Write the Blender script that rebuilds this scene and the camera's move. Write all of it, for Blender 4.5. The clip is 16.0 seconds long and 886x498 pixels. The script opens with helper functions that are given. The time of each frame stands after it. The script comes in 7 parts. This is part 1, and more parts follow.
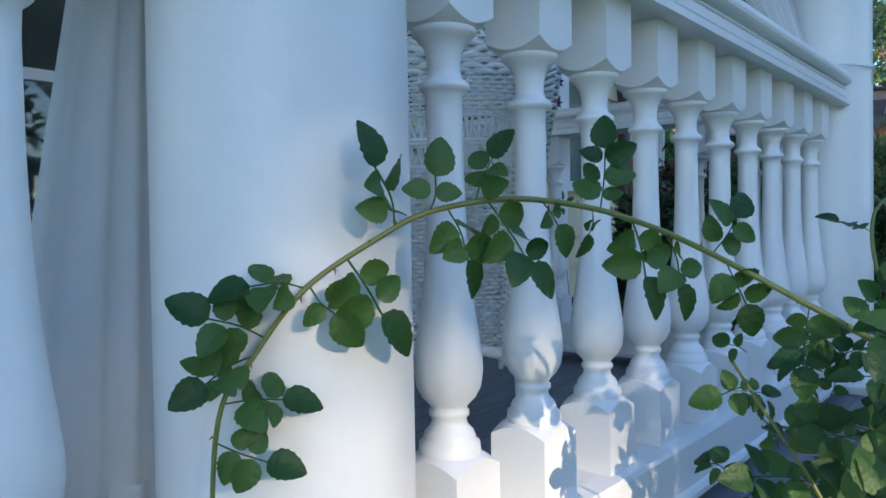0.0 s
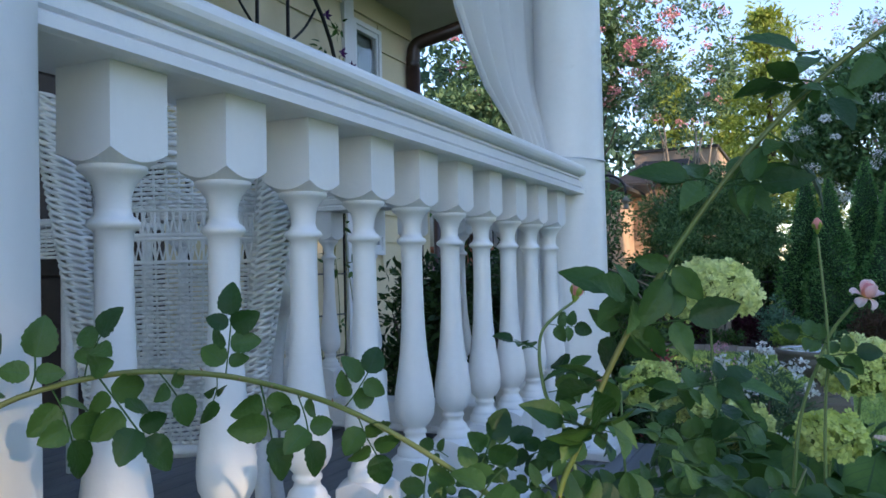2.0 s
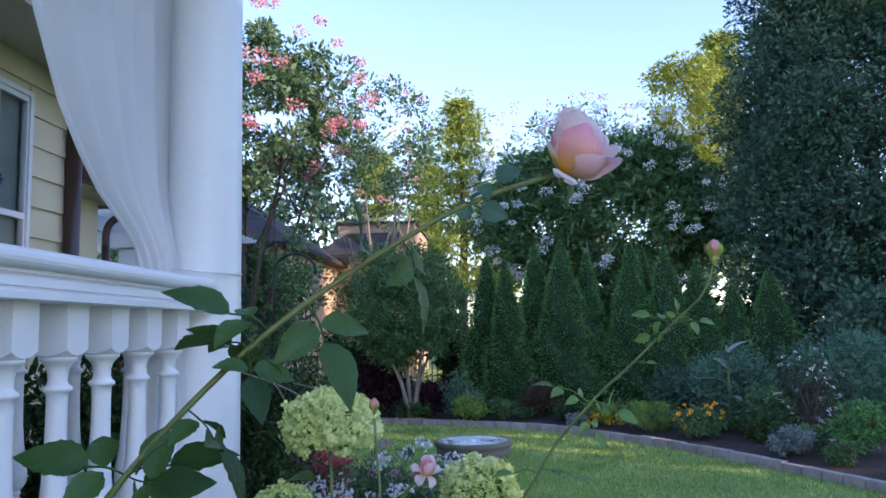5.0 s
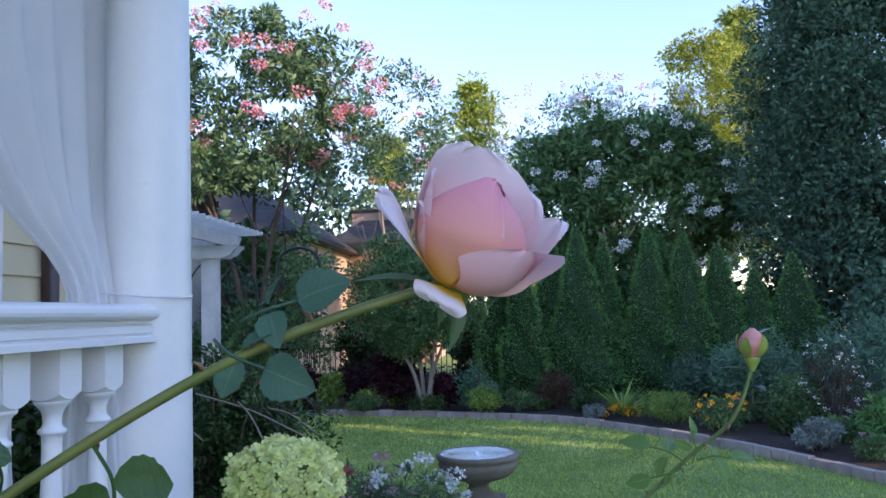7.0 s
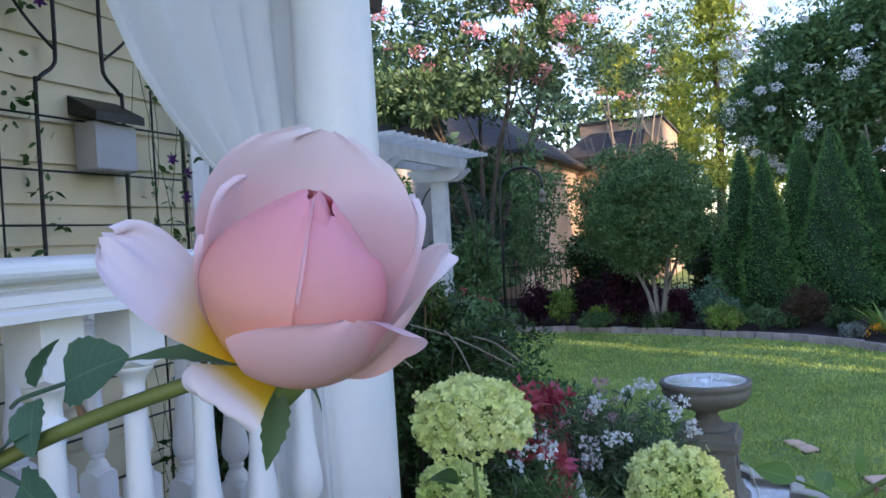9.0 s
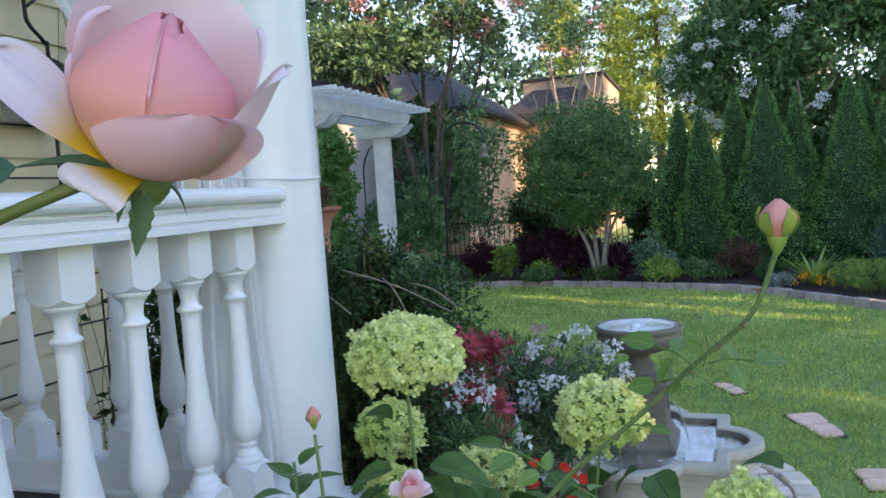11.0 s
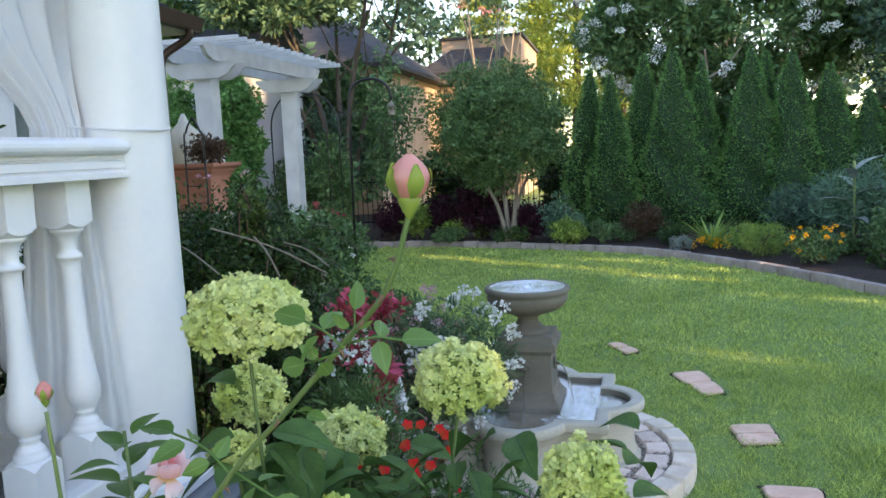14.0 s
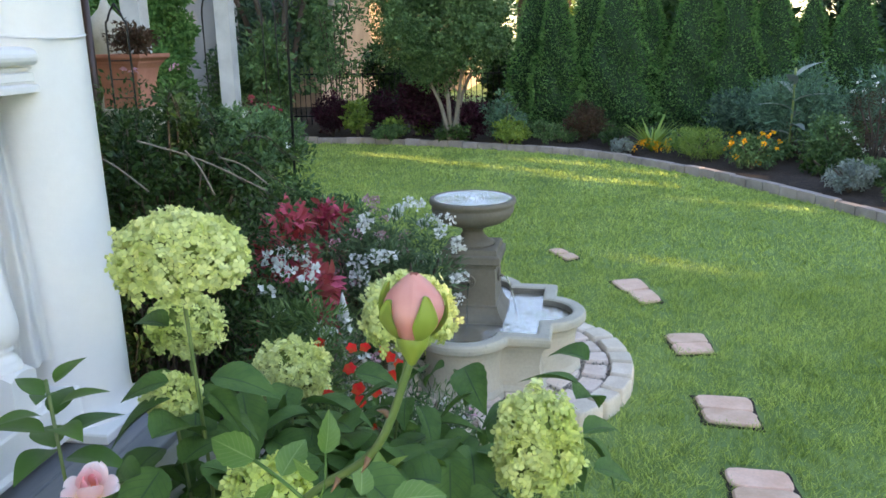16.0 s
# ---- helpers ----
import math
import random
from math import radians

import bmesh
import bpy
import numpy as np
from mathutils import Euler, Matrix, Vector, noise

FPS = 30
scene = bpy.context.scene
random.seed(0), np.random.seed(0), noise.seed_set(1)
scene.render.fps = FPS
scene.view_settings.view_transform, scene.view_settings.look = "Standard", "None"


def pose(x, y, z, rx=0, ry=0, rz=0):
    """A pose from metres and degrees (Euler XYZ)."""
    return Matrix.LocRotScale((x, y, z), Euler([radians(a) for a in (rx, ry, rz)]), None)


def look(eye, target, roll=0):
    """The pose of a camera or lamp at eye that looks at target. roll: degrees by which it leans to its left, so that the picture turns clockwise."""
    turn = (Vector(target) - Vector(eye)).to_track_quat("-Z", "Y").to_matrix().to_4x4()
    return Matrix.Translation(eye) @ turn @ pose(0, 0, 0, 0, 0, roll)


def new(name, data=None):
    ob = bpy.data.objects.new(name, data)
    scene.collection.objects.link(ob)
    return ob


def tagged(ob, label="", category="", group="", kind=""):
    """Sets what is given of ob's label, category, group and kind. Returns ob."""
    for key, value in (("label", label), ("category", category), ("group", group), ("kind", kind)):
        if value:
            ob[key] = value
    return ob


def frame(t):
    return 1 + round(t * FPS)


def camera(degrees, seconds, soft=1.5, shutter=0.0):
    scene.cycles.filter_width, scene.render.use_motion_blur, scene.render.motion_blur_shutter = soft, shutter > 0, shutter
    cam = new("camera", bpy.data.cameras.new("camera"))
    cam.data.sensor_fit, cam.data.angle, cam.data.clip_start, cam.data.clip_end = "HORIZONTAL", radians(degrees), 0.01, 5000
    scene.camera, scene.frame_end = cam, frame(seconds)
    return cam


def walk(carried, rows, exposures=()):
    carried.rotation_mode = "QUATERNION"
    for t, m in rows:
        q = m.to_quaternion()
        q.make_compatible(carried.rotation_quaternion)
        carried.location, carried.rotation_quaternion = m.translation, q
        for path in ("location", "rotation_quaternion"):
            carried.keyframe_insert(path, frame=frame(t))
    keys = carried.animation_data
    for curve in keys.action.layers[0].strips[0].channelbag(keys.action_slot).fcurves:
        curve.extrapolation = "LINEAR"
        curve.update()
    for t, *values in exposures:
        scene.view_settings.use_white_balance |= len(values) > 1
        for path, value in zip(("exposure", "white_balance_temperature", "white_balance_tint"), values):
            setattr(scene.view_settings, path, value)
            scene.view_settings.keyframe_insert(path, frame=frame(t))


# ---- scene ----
cam = camera(59.1, 16.0, 1.6)
PATH = [
    (0, (0.604, -0.5, 1.477), (-0.637, 1.067, 1.421), -0.9),
    (0.5, (0.659, -0.484, 1.522), (-0.502, 1.144, 1.487), -1.0),
    (1, (0.697, -0.466, 1.535), (-0.366, 1.228, 1.527), -1.1),
    (1.5, (0.728, -0.45, 1.555), (-0.225, 1.309, 1.578), -1.3),
    (2, (0.771, -0.431, 1.585), (-0.07, 1.382, 1.641), -1.2),
    (2.5, (0.794, -0.392, 1.623), (0.065, 1.468, 1.712), -1.0),
    (3, (0.83, -0.359, 1.656), (0.22, 1.542, 1.77), -0.7),
    (3.5, (0.881, -0.325, 1.683), (0.395, 1.61, 1.824), -0.4),
    (4, (0.92, -0.293, 1.713), (0.56, 1.667, 1.88), -0.4),
    (4.5, (0.95, -0.287, 1.737), (0.711, 1.69, 1.926), -0.5),
    (5, (0.988, -0.253, 1.768), (0.859, 1.732, 1.975), -0.9),
    (5.2, (0.998, -0.229, 1.771), (0.906, 1.758, 1.982), -0.9),
    (7.5, (1.106, 0.195, 1.923), (0.839, 2.173, 2.050), -2.7),
    (8.0, (1.133, 0.248, 1.934), (0.629, 2.182, 2.003), -2.9),
    (8.5, (1.161, 0.270, 1.936), (0.406, 2.122, 1.953), -3.1),
    (11, (1.221, 0.239, 1.891), (0.587, 2.130, 1.754), -3.8),
    (11.5, (1.274, 0.204, 1.826), (0.849, 2.150, 1.653), -4.1),
    (12, (1.316, 0.217, 1.821), (1.014, 2.183, 1.615), -3.8),
    (12.5, (1.364, 0.241, 1.817), (1.086, 2.209, 1.592), -3.5),
    (13, (1.400, 0.284, 1.853), (1.077, 2.245, 1.623), -3.2),
    (13.5, (1.395, 0.324, 1.865), (1.006, 2.271, 1.627), -2.9),
    (14, (1.366, 0.354, 1.877), (0.926, 2.289, 1.626), -2.5),
    (14.5, (1.324, 0.409, 1.899), (0.876, 2.337, 1.614), -2.4),
    (15, (1.305, 0.442, 1.905), (0.894, 2.368, 1.558), -2.1),
    (15.5, (1.312, 0.477, 1.924), (0.967, 2.397, 1.483), -1.5),
    (16, (1.310, 0.492, 1.952), (1.025, 2.402, 1.430), -0.9),
]
walk(cam, [(t, look(eye, target, roll)) for t, eye, target, roll in PATH], [(0, 1.52, 5750, 16), (2.5, 1.68, 6300, 24), (4.5, 1.78, 6020, 31), (8.0, 1.88, 6250, 31), (11.5, 2.22, 7250, 23), (14.5, 2.42, 7700, 22), (16, 2.54, 8000, 21)])

# ---- sky and sun ----
SUN_DIR = Vector((0.90, -0.38, 0.275)).normalized()
world = bpy.data.worlds.new("evening_sky")
scene.world = world
world.use_nodes = True
wn = world.node_tree.nodes
sky = wn.new("ShaderNodeTexSky")
sky.sky_type = "NISHITA"
sky.sun_disc = False
sky.dust_density = 0.15
sky.ozone_density = 2.0
sky.sun_elevation = math.asin(SUN_DIR.z)
sky.sun_rotation = math.atan2(SUN_DIR.x, SUN_DIR.y)
world.node_tree.links.new(sky.outputs[0], wn["Background"].inputs[0])
wn["Background"].inputs[1].default_value = 0.15
sun = new("sun", bpy.data.lights.new("sun", "SUN"))
sun.data.energy = 2.1
sun.data.angle = radians(0.4)
sun.data.color = (1.0, 0.80, 0.50)
sun.matrix_world = look(SUN_DIR * 50, (0, 0, 0))


# ---- materials ----
def material(name, a, b, rough=0.5, scale=6.0, grain=0.0, grain_scale=60.0, bump=0.0, bump_scale=80.0,
             island=0.0, piece=0.0, metal=0.0, translucent=0.0, spec=0.5, stretch=(1, 1, 1), tip=None, dirt=None, veins=None):
    """Colours a and b mixed by a broad noise, fine grain on top, bump, variation per island or per piece."""
    m = bpy.data.materials.new(name)
    m.use_nodes = True
    nt = m.node_tree
    N, L = nt.nodes, nt.links
    p = N["Principled BSDF"]
    p.inputs["Roughness"].default_value = rough
    p.inputs["Metallic"].default_value = metal
    p.inputs["Specular IOR Level"].default_value = spec
    tc = N.new("ShaderNodeTexCoord")
    mp = N.new("ShaderNodeMapping")
    mp.inputs["Scale"].default_value = stretch
    L.new(tc.outputs["Object"], mp.inputs[0])
    broad = N.new("ShaderNodeTexNoise")
    broad.inputs["Scale"].default_value = scale
    broad.inputs["Detail"].default_value = 5
    L.new(mp.outputs[0], broad.inputs["Vector"])
    ramp = N.new("ShaderNodeValToRGB")
    ramp.color_ramp.elements[0].position, ramp.color_ramp.elements[1].position = 0.32, 0.68
    ramp.color_ramp.elements[0].color, ramp.color_ramp.elements[1].color = (*a, 1), (*b, 1)
    L.new(broad.outputs["Fac"], ramp.inputs[0])
    col = ramp.outputs[0]
    if tip:
        uv = N.new("ShaderNodeUVMap")
        sep = N.new("ShaderNodeSeparateXYZ")
        L.new(uv.outputs[0], sep.inputs[0])
        tr = N.new("ShaderNodeValToRGB")
        e = tr.color_ramp.elements
        e[0].position, e[0].color = 0.0, (*tip[0], 1)
        e[1].position, e[1].color = 1.0, (*tip[2], 1)
        mid = e.new(tip[3])
        mid.color = (*tip[1], 1)
        if len(tip) > 4:
            pale = e.new(tip[4])
            pale.color = (*tip[2], 1)
        L.new(sep.outputs[1], tr.inputs[0])
        mx = N.new("ShaderNodeMixRGB")
        mx.blend_type = "MULTIPLY"
        mx.inputs[0].default_value = 1.0
        L.new(col, mx.inputs[1])
        L.new(tr.outputs[0], mx.inputs[2])
        col = mx.outputs[0]
    if veins:
        uv = N.new("ShaderNodeUVMap")
        sep = N.new("ShaderNodeSeparateXYZ")
        L.new(uv.outputs[0], sep.inputs[0])

        def calc(op, x, y=0.0):
            k = N.new("ShaderNodeMath")
            k.operation = op
            for slot, q in ((0, x), (1, y)):
                if isinstance(q, (int, float)):
                    k.inputs[slot].default_value = q
                else:
                    L.new(q, k.inputs[slot])
            return k.outputs[0]
        across = calc("ABSOLUTE", calc("SUBTRACT", sep.outputs[0], 0.5))
        rib = calc("LESS_THAN", across, 0.022)
        wave = calc("SINE", calc("MULTIPLY", calc("SUBTRACT", calc("MULTIPLY", sep.outputs[1], 8.0), calc("MULTIPLY", across, 5.0)), 6.283))
        side = calc("MULTIPLY", calc("GREATER_THAN", wave, 0.93), 0.45)
        mx = N.new("ShaderNodeMixRGB")
        L.new(calc("MAXIMUM", rib, side), mx.inputs[0])
        L.new(col, mx.inputs[1])
        mx.inputs[2].default_value = (*veins, 1)
        col = mx.outputs[0]
    if grain:
        fine = N.new("ShaderNodeTexNoise")
        fine.inputs["Scale"].default_value = grain_scale
        fine.inputs["Detail"].default_value = 4
        L.new(mp.outputs[0], fine.inputs["Vector"])
        mr = N.new("ShaderNodeMapRange")
        mr.inputs["To Min"].default_value, mr.inputs["To Max"].default_value = 1 - grain, 1 + grain
        L.new(fine.outputs["Fac"], mr.inputs["Value"])
        mx = N.new("ShaderNodeMixRGB")
        mx.blend_type = "MULTIPLY"
        mx.inputs[0].default_value = 1.0
        L.new(col, mx.inputs[1])
        L.new(mr.outputs[0], mx.inputs[2])
        col = mx.outputs[0]
    if dirt:
        spots = N.new("ShaderNodeTexNoise")
        spots.inputs["Scale"].default_value = dirt[1]
        spots.inputs["Detail"].default_value = 8
        spots.inputs["Roughness"].default_value = 0.7
        L.new(mp.outputs[0], spots.inputs["Vector"])
        dr = N.new("ShaderNodeMapRange")
        dr.inputs["From Min"].default_value, dr.inputs["From Max"].default_value = dirt[2], dirt[2] + 0.12
        dr.inputs["To Max"].default_value = dirt[3]
        L.new(spots.outputs["Fac"], dr.inputs["Value"])
        mx = N.new("ShaderNodeMixRGB")
        L.new(dr.outputs[0], mx.inputs[0])
        L.new(col, mx.inputs[1])
        mx.inputs[2].default_value = (*dirt[0], 1)
        col = mx.outputs[0]
    if island or piece:
        if island:
            rnd = N.new("ShaderNodeNewGeometry").outputs["Random Per Island"]
        else:
            rnd = N.new("ShaderNodeObjectInfo").outputs["Random"]
        amount = island or piece
        mr = N.new("ShaderNodeMapRange")
        mr.inputs["To Min"].default_value, mr.inputs["To Max"].default_value = 1 - amount, 1 + amount
        L.new(rnd, mr.inputs["Value"])
        mh = N.new("ShaderNodeMapRange")
        mh.inputs["To Min"].default_value, mh.inputs["To Max"].default_value = 0.5 + amount * 0.05, 0.5 - amount * 0.05
        L.new(rnd, mh.inputs["Value"])
        hsv = N.new("ShaderNodeHueSaturation")
        L.new(mr.outputs[0], hsv.inputs["Value"])
        L.new(mh.outputs[0], hsv.inputs["Hue"])
        L.new(col, hsv.inputs["Color"])
        col = hsv.outputs[0]
    L.new(col, p.inputs["Base Color"])
    if bump:
        bn = N.new("ShaderNodeTexNoise")
        bn.inputs["Scale"].default_value = bump_scale
        bn.inputs["Detail"].default_value = 5
        L.new(mp.outputs[0], bn.inputs["Vector"])
        bp = N.new("ShaderNodeBump")
        bp.inputs["Strength"].default_value = 0.6
        bp.inputs["Distance"].default_value = bump
        L.new(bn.outputs["Fac"], bp.inputs["Height"])
        L.new(bp.outputs[0], p.inputs["Normal"])
    if translucent:
        t = N.new("ShaderNodeBsdfTranslucent")
        L.new(col, t.inputs[0])
        mix = N.new("ShaderNodeMixShader")
        mix.inputs[0].default_value = translucent
        L.new(p.outputs[0], mix.inputs[1])
        L.new(t.outputs[0], mix.inputs[2])
        L.new(mix.outputs[0], N["Material Output"].inputs[0])
    return m


def glass_material(name, tint, rough=0.0):
    m = bpy.data.materials.new(name)
    m.use_nodes = True
    p = m.node_tree.nodes["Principled BSDF"]
    p.inputs["Base Color"].default_value = (*tint, 1)
    p.inputs["Roughness"].default_value = rough
    p.inputs["Transmission Weight"].default_value = 1.0
    p.inputs["IOR"].default_value = 1.33 if rough else 1.45
    if rough:
        n = m.node_tree.nodes.new("ShaderNodeTexNoise")
        n.inputs["Scale"].default_value = 36.0
        n.inputs["Detail"].default_value = 3.0
        u = m.node_tree.nodes.new("ShaderNodeBump")
        u.inputs["Strength"].default_value = 0.30
        u.inputs["Distance"].default_value = 0.012
        m.node_tree.links.new(n.outputs["Fac"], u.inputs["Height"])
        m.node_tree.links.new(u.outputs["Normal"], p.inputs["Normal"])
    return m


M_WHITE = material("white_gloss_paint", (0.77, 0.77, 0.765), (0.82, 0.82, 0.81), 0.38, 3, 0.03, 40, 0.0012, 55, dirt=((0.55, 0.52, 0.46), 14, 0.66, 0.35))
# rougher and greyer than M_WHITE
M_WHITE_ROUGH = material("rough_greyer_white_paint", (0.44, 0.44, 0.43), (0.56, 0.555, 0.54), 0.6, 4, 0.08, 60, 0.002, 60)
M_WICKER = material("white_wicker", (0.74, 0.74, 0.72), (0.82, 0.82, 0.80), 0.55, 9, 0.1, 90, 0.001, 150, island=0.06)
M_CURTAIN = material("white_cotton", (0.80, 0.80, 0.795), (0.85, 0.85, 0.84), 0.9, 3, 0.04, 300, 0.0008, 500, translucent=0.32, spec=0.1)
M_DECK = material("grey_deck_paint", (0.16, 0.17, 0.19), (0.22, 0.23, 0.25), 0.5, 5, 0.12, 50, 0.001, 90, piece=0.08, stretch=(4, 0.5, 1))
M_SIDING = material("cream_siding", (0.66, 0.56, 0.35), (0.72, 0.62, 0.40), 0.55, 2, 0.05, 60, 0.001, 90, piece=0.04)
M_GREYSIDING = material("pale_grey_siding", (0.42, 0.41, 0.40), (0.50, 0.49, 0.47), 0.6, 2, 0.05, 40, piece=0.04)
M_BROWN = material("brown_metal", (0.045, 0.024, 0.018), (0.065, 0.035, 0.026), 0.35, 5, 0.1, 40)
M_BLACK = material("black_iron", (0.012, 0.012, 0.013), (0.025, 0.024, 0.024), 0.45, 10, 0.2, 60, metal=0.3)
M_SOFFIT = material("tan_soffit", (0.52, 0.47, 0.38), (0.60, 0.55, 0.45), 0.7, 3, 0.05, 40)
M_GLASS = glass_material("window_glass", (0.9, 0.95, 0.95))
# dark tone that paints the shade of unlit rooms
M_ROOMSHADE = material("room_shade", (0.05, 0.055, 0.05), (0.10, 0.11, 0.09), 0.9, 3)
M_WATER = glass_material("fountain_water", (0.70, 0.80, 0.84), 0.04)
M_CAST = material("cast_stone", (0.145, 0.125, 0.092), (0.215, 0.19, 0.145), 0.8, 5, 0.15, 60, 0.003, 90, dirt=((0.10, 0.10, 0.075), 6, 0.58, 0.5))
M_CASTLIGHT = material("pale_cast_stone", (0.45, 0.41, 0.325), (0.56, 0.515, 0.42), 0.8, 5, 0.12, 60, 0.003, 90, dirt=((0.17, 0.18, 0.12), 5, 0.56, 0.5))
M_PAVER = material("pink_sandstone", (0.70, 0.42, 0.29), (0.83, 0.55, 0.41), 0.85, 8, 0.14, 70, 0.003, 60, piece=0.12)
M_FLAGCURB = material("pale_kerb_pavers", (0.62, 0.51, 0.40), (0.76, 0.65, 0.53), 0.95, 8, 0.14, 70, 0.004, 60, piece=0.10, dirt=((0.33, 0.30, 0.24), 9, 0.60, 0.5))
M_FLAG = material("pale_pink_flagstone", (0.66, 0.51, 0.42), (0.80, 0.66, 0.56), 0.9, 8, 0.16, 70, 0.004, 60, piece=0.12, dirt=((0.36, 0.31, 0.26), 7, 0.60, 0.5))
M_EDGE = material("grey_edging_stone", (0.27, 0.22, 0.20), (0.38, 0.32, 0.29), 0.9, 6, 0.15, 60, 0.004, 60, piece=0.15)
M_GRAVEL = material("pea_gravel", (0.25, 0.20, 0.16), (0.40, 0.35, 0.30), 0.8, 40, 0.2, 90, island=0.4)
M_SOIL = material("dark_mulch", (0.022, 0.014, 0.010), (0.05, 0.03, 0.02), 0.95, 12, 0.4, 80, 0.02, 60)
M_LAWN = material("lawn_soil", (0.140, 0.230, 0.066), (0.215, 0.305, 0.090), 0.9, 1.4, 0.35, 160, 0.01, 120)
M_BLADE = material("grass_blades", (0.325, 0.44, 0.105), (0.49, 0.60, 0.175), 0.55, 1.3, 0.0, island=0.5, translucent=0.3, spec=0.25)
M_DOORWOOD = material("dark_brown_painted_wood", (0.040, 0.024, 0.018), (0.060, 0.036, 0.026), 0.5, 7, 0.2, 60, 0.002, 60)
M_TERRA = material("terracotta", (0.42, 0.16, 0.10), (0.50, 0.21, 0.14), 0.8, 6, 0.12, 50, 0.002, 60)
M_ROOF = material("grey_shingles", (0.036, 0.034, 0.036), (0.062, 0.059, 0.060), 0.9, 3, 0.3, 30, stretch=(1, 1, 4))
M_BRICK = material("peach_house_wall", (0.44, 0.30, 0.21), (0.54, 0.38, 0.27), 0.85, 2, 0.2, 20)
M_BARK = material("brown_bark", (0.07, 0.05, 0.035), (0.14, 0.105, 0.08), 0.9, 8, 0.3, 50, 0.01, 30, stretch=(1, 1, 0.3))
M_PALEBARK = material("smooth_pale_bark", (0.20, 0.16, 0.12), (0.30, 0.25, 0.20), 0.7, 6, 0.15, 30, 0.003, 30, stretch=(1, 1, 0.4))


def leaf_material(name, a, b, rough=0.45, island=0.35, translucent=0.3, spec=0.4, bump=0.0, veins=None):
    return material(name, a, b, rough, 3, 0.12, 60, bump, 120, island=island, translucent=translucent, spec=spec, veins=veins)


M_ROSELEAF = leaf_material("rose_leaf", (0.031, 0.088, 0.019), (0.072, 0.156, 0.031), 0.45, 0.4, 0.25, 0.35, bump=0.003, veins=(0.045, 0.11, 0.035))
M_YOUNGLEAF = leaf_material("young_rose_leaf", (0.11, 0.23, 0.05), (0.17, 0.30, 0.07), 0.4, 0.25, 0.35, bump=0.001, veins=(0.24, 0.36, 0.12))
M_ROSESTEM = material("rose_cane", (0.12, 0.17, 0.035), (0.19, 0.19, 0.05), 0.45, 14, 0.15, 60)
M_GREENSTEM = material("green_stem", (0.14, 0.21, 0.06), (0.19, 0.25, 0.08), 0.45, 14, 0.1, 60)
M_THORN = material("red_thorn", (0.20, 0.09, 0.05), (0.26, 0.14, 0.07), 0.5, 20)
M_PETAL = material("pink_petal", (1.0, 1.0, 1.0), (0.96, 0.95, 0.96), 0.55, 10, 0.04, 60, 0.0006, 90, translucent=0.3, spec=0.25,
                   tip=((0.95, 0.60, 0.20), (0.97, 0.55, 0.51), (0.98, 0.66, 0.72), 0.28))
M_PETALPALE = material("pale_pink_petal", (1.0, 1.0, 1.0), (0.97, 0.95, 0.96), 0.55, 10, 0.04, 60, 0.0006, 90, translucent=0.3, spec=0.25,
                       tip=((0.92, 0.56, 0.04), (0.95, 0.66, 0.62), (0.96, 0.82, 0.85), 0.40))
M_PETALDEEP = material("deep_pink_petal", (1.0, 1.0, 1.0), (0.95, 0.93, 0.94), 0.55, 10, 0.04, 60, 0.0006, 90, translucent=0.25, spec=0.25,
                       tip=((0.96, 0.58, 0.06), (0.97, 0.46, 0.33), (0.97, 0.42, 0.49), 0.38))
M_PETALOUTER = material("yellow_based_petal", (1.0, 1.0, 1.0), (0.97, 0.95, 0.96), 0.55, 10, 0.04, 60, 0.0006, 90, translucent=0.3, spec=0.25,
                        tip=((0.86, 0.54, 0.0), (0.92, 0.60, 0.05), (0.96, 0.83, 0.86), 0.38, 0.64))
M_FLORET = leaf_material("lime_florets", (0.62, 0.70, 0.19), (0.84, 0.86, 0.42), 0.6, 0.18, 0.3, 0.2)
M_HYDLEAF = leaf_material("hydrangea_leaf", (0.056, 0.142, 0.032), (0.110, 0.226, 0.050), 0.45, 0.35, 0.2, 0.3, bump=0.004, veins=(0.05, 0.11, 0.04))
M_YELLOWLEAF = leaf_material("lime_leaf", (0.16, 0.28, 0.05), (0.26, 0.38, 0.08), 0.5)
M_ARBOR = leaf_material("arborvitae_spray", (0.082, 0.225, 0.066), (0.168, 0.355, 0.108), 0.65, 0.35, 0.2, 0.12)
# near-black green: shade deep between the sprays, put into the colour
M_ARBORSHADE = material("arborvitae_gap_shade", (0.012, 0.036, 0.012), (0.027, 0.0675, 0.021), 0.9, 14, 0.4, 60, 0.03, 30)
M_DARKTREE = leaf_material("dark_evergreen", (0.055, 0.118, 0.080), (0.105, 0.185, 0.115), 0.6, 0.5, 0.2, 0.15)
M_TREE = leaf_material("tree_leaf", (0.0744, 0.165, 0.0601), (0.129, 0.237, 0.0858), 0.5, 0.45, 0.2, 0.3)
M_CRAPE = leaf_material("crape_myrtle_leaf", (0.078, 0.15, 0.072), (0.138, 0.228, 0.102), 0.5, 0.45, 0.25, 0.3)
# yellow of the low sun is put into these two leaf colours
M_SUNLEAF = leaf_material("sun_tinted_tree_leaf", (0.20, 0.25, 0.035), (0.32, 0.36, 0.06), 0.55, 0.4, 0.3, 0.2)
M_PINE = leaf_material("sun_tinted_pine_needles", (0.22, 0.29, 0.05), (0.36, 0.41, 0.09), 0.6, 0.35, 0.3, 0.2)
M_BLUE = leaf_material("blue_spruce_needles", (0.085, 0.185, 0.12), (0.14, 0.26, 0.165), 0.6, 0.4, 0.15, 0.2)
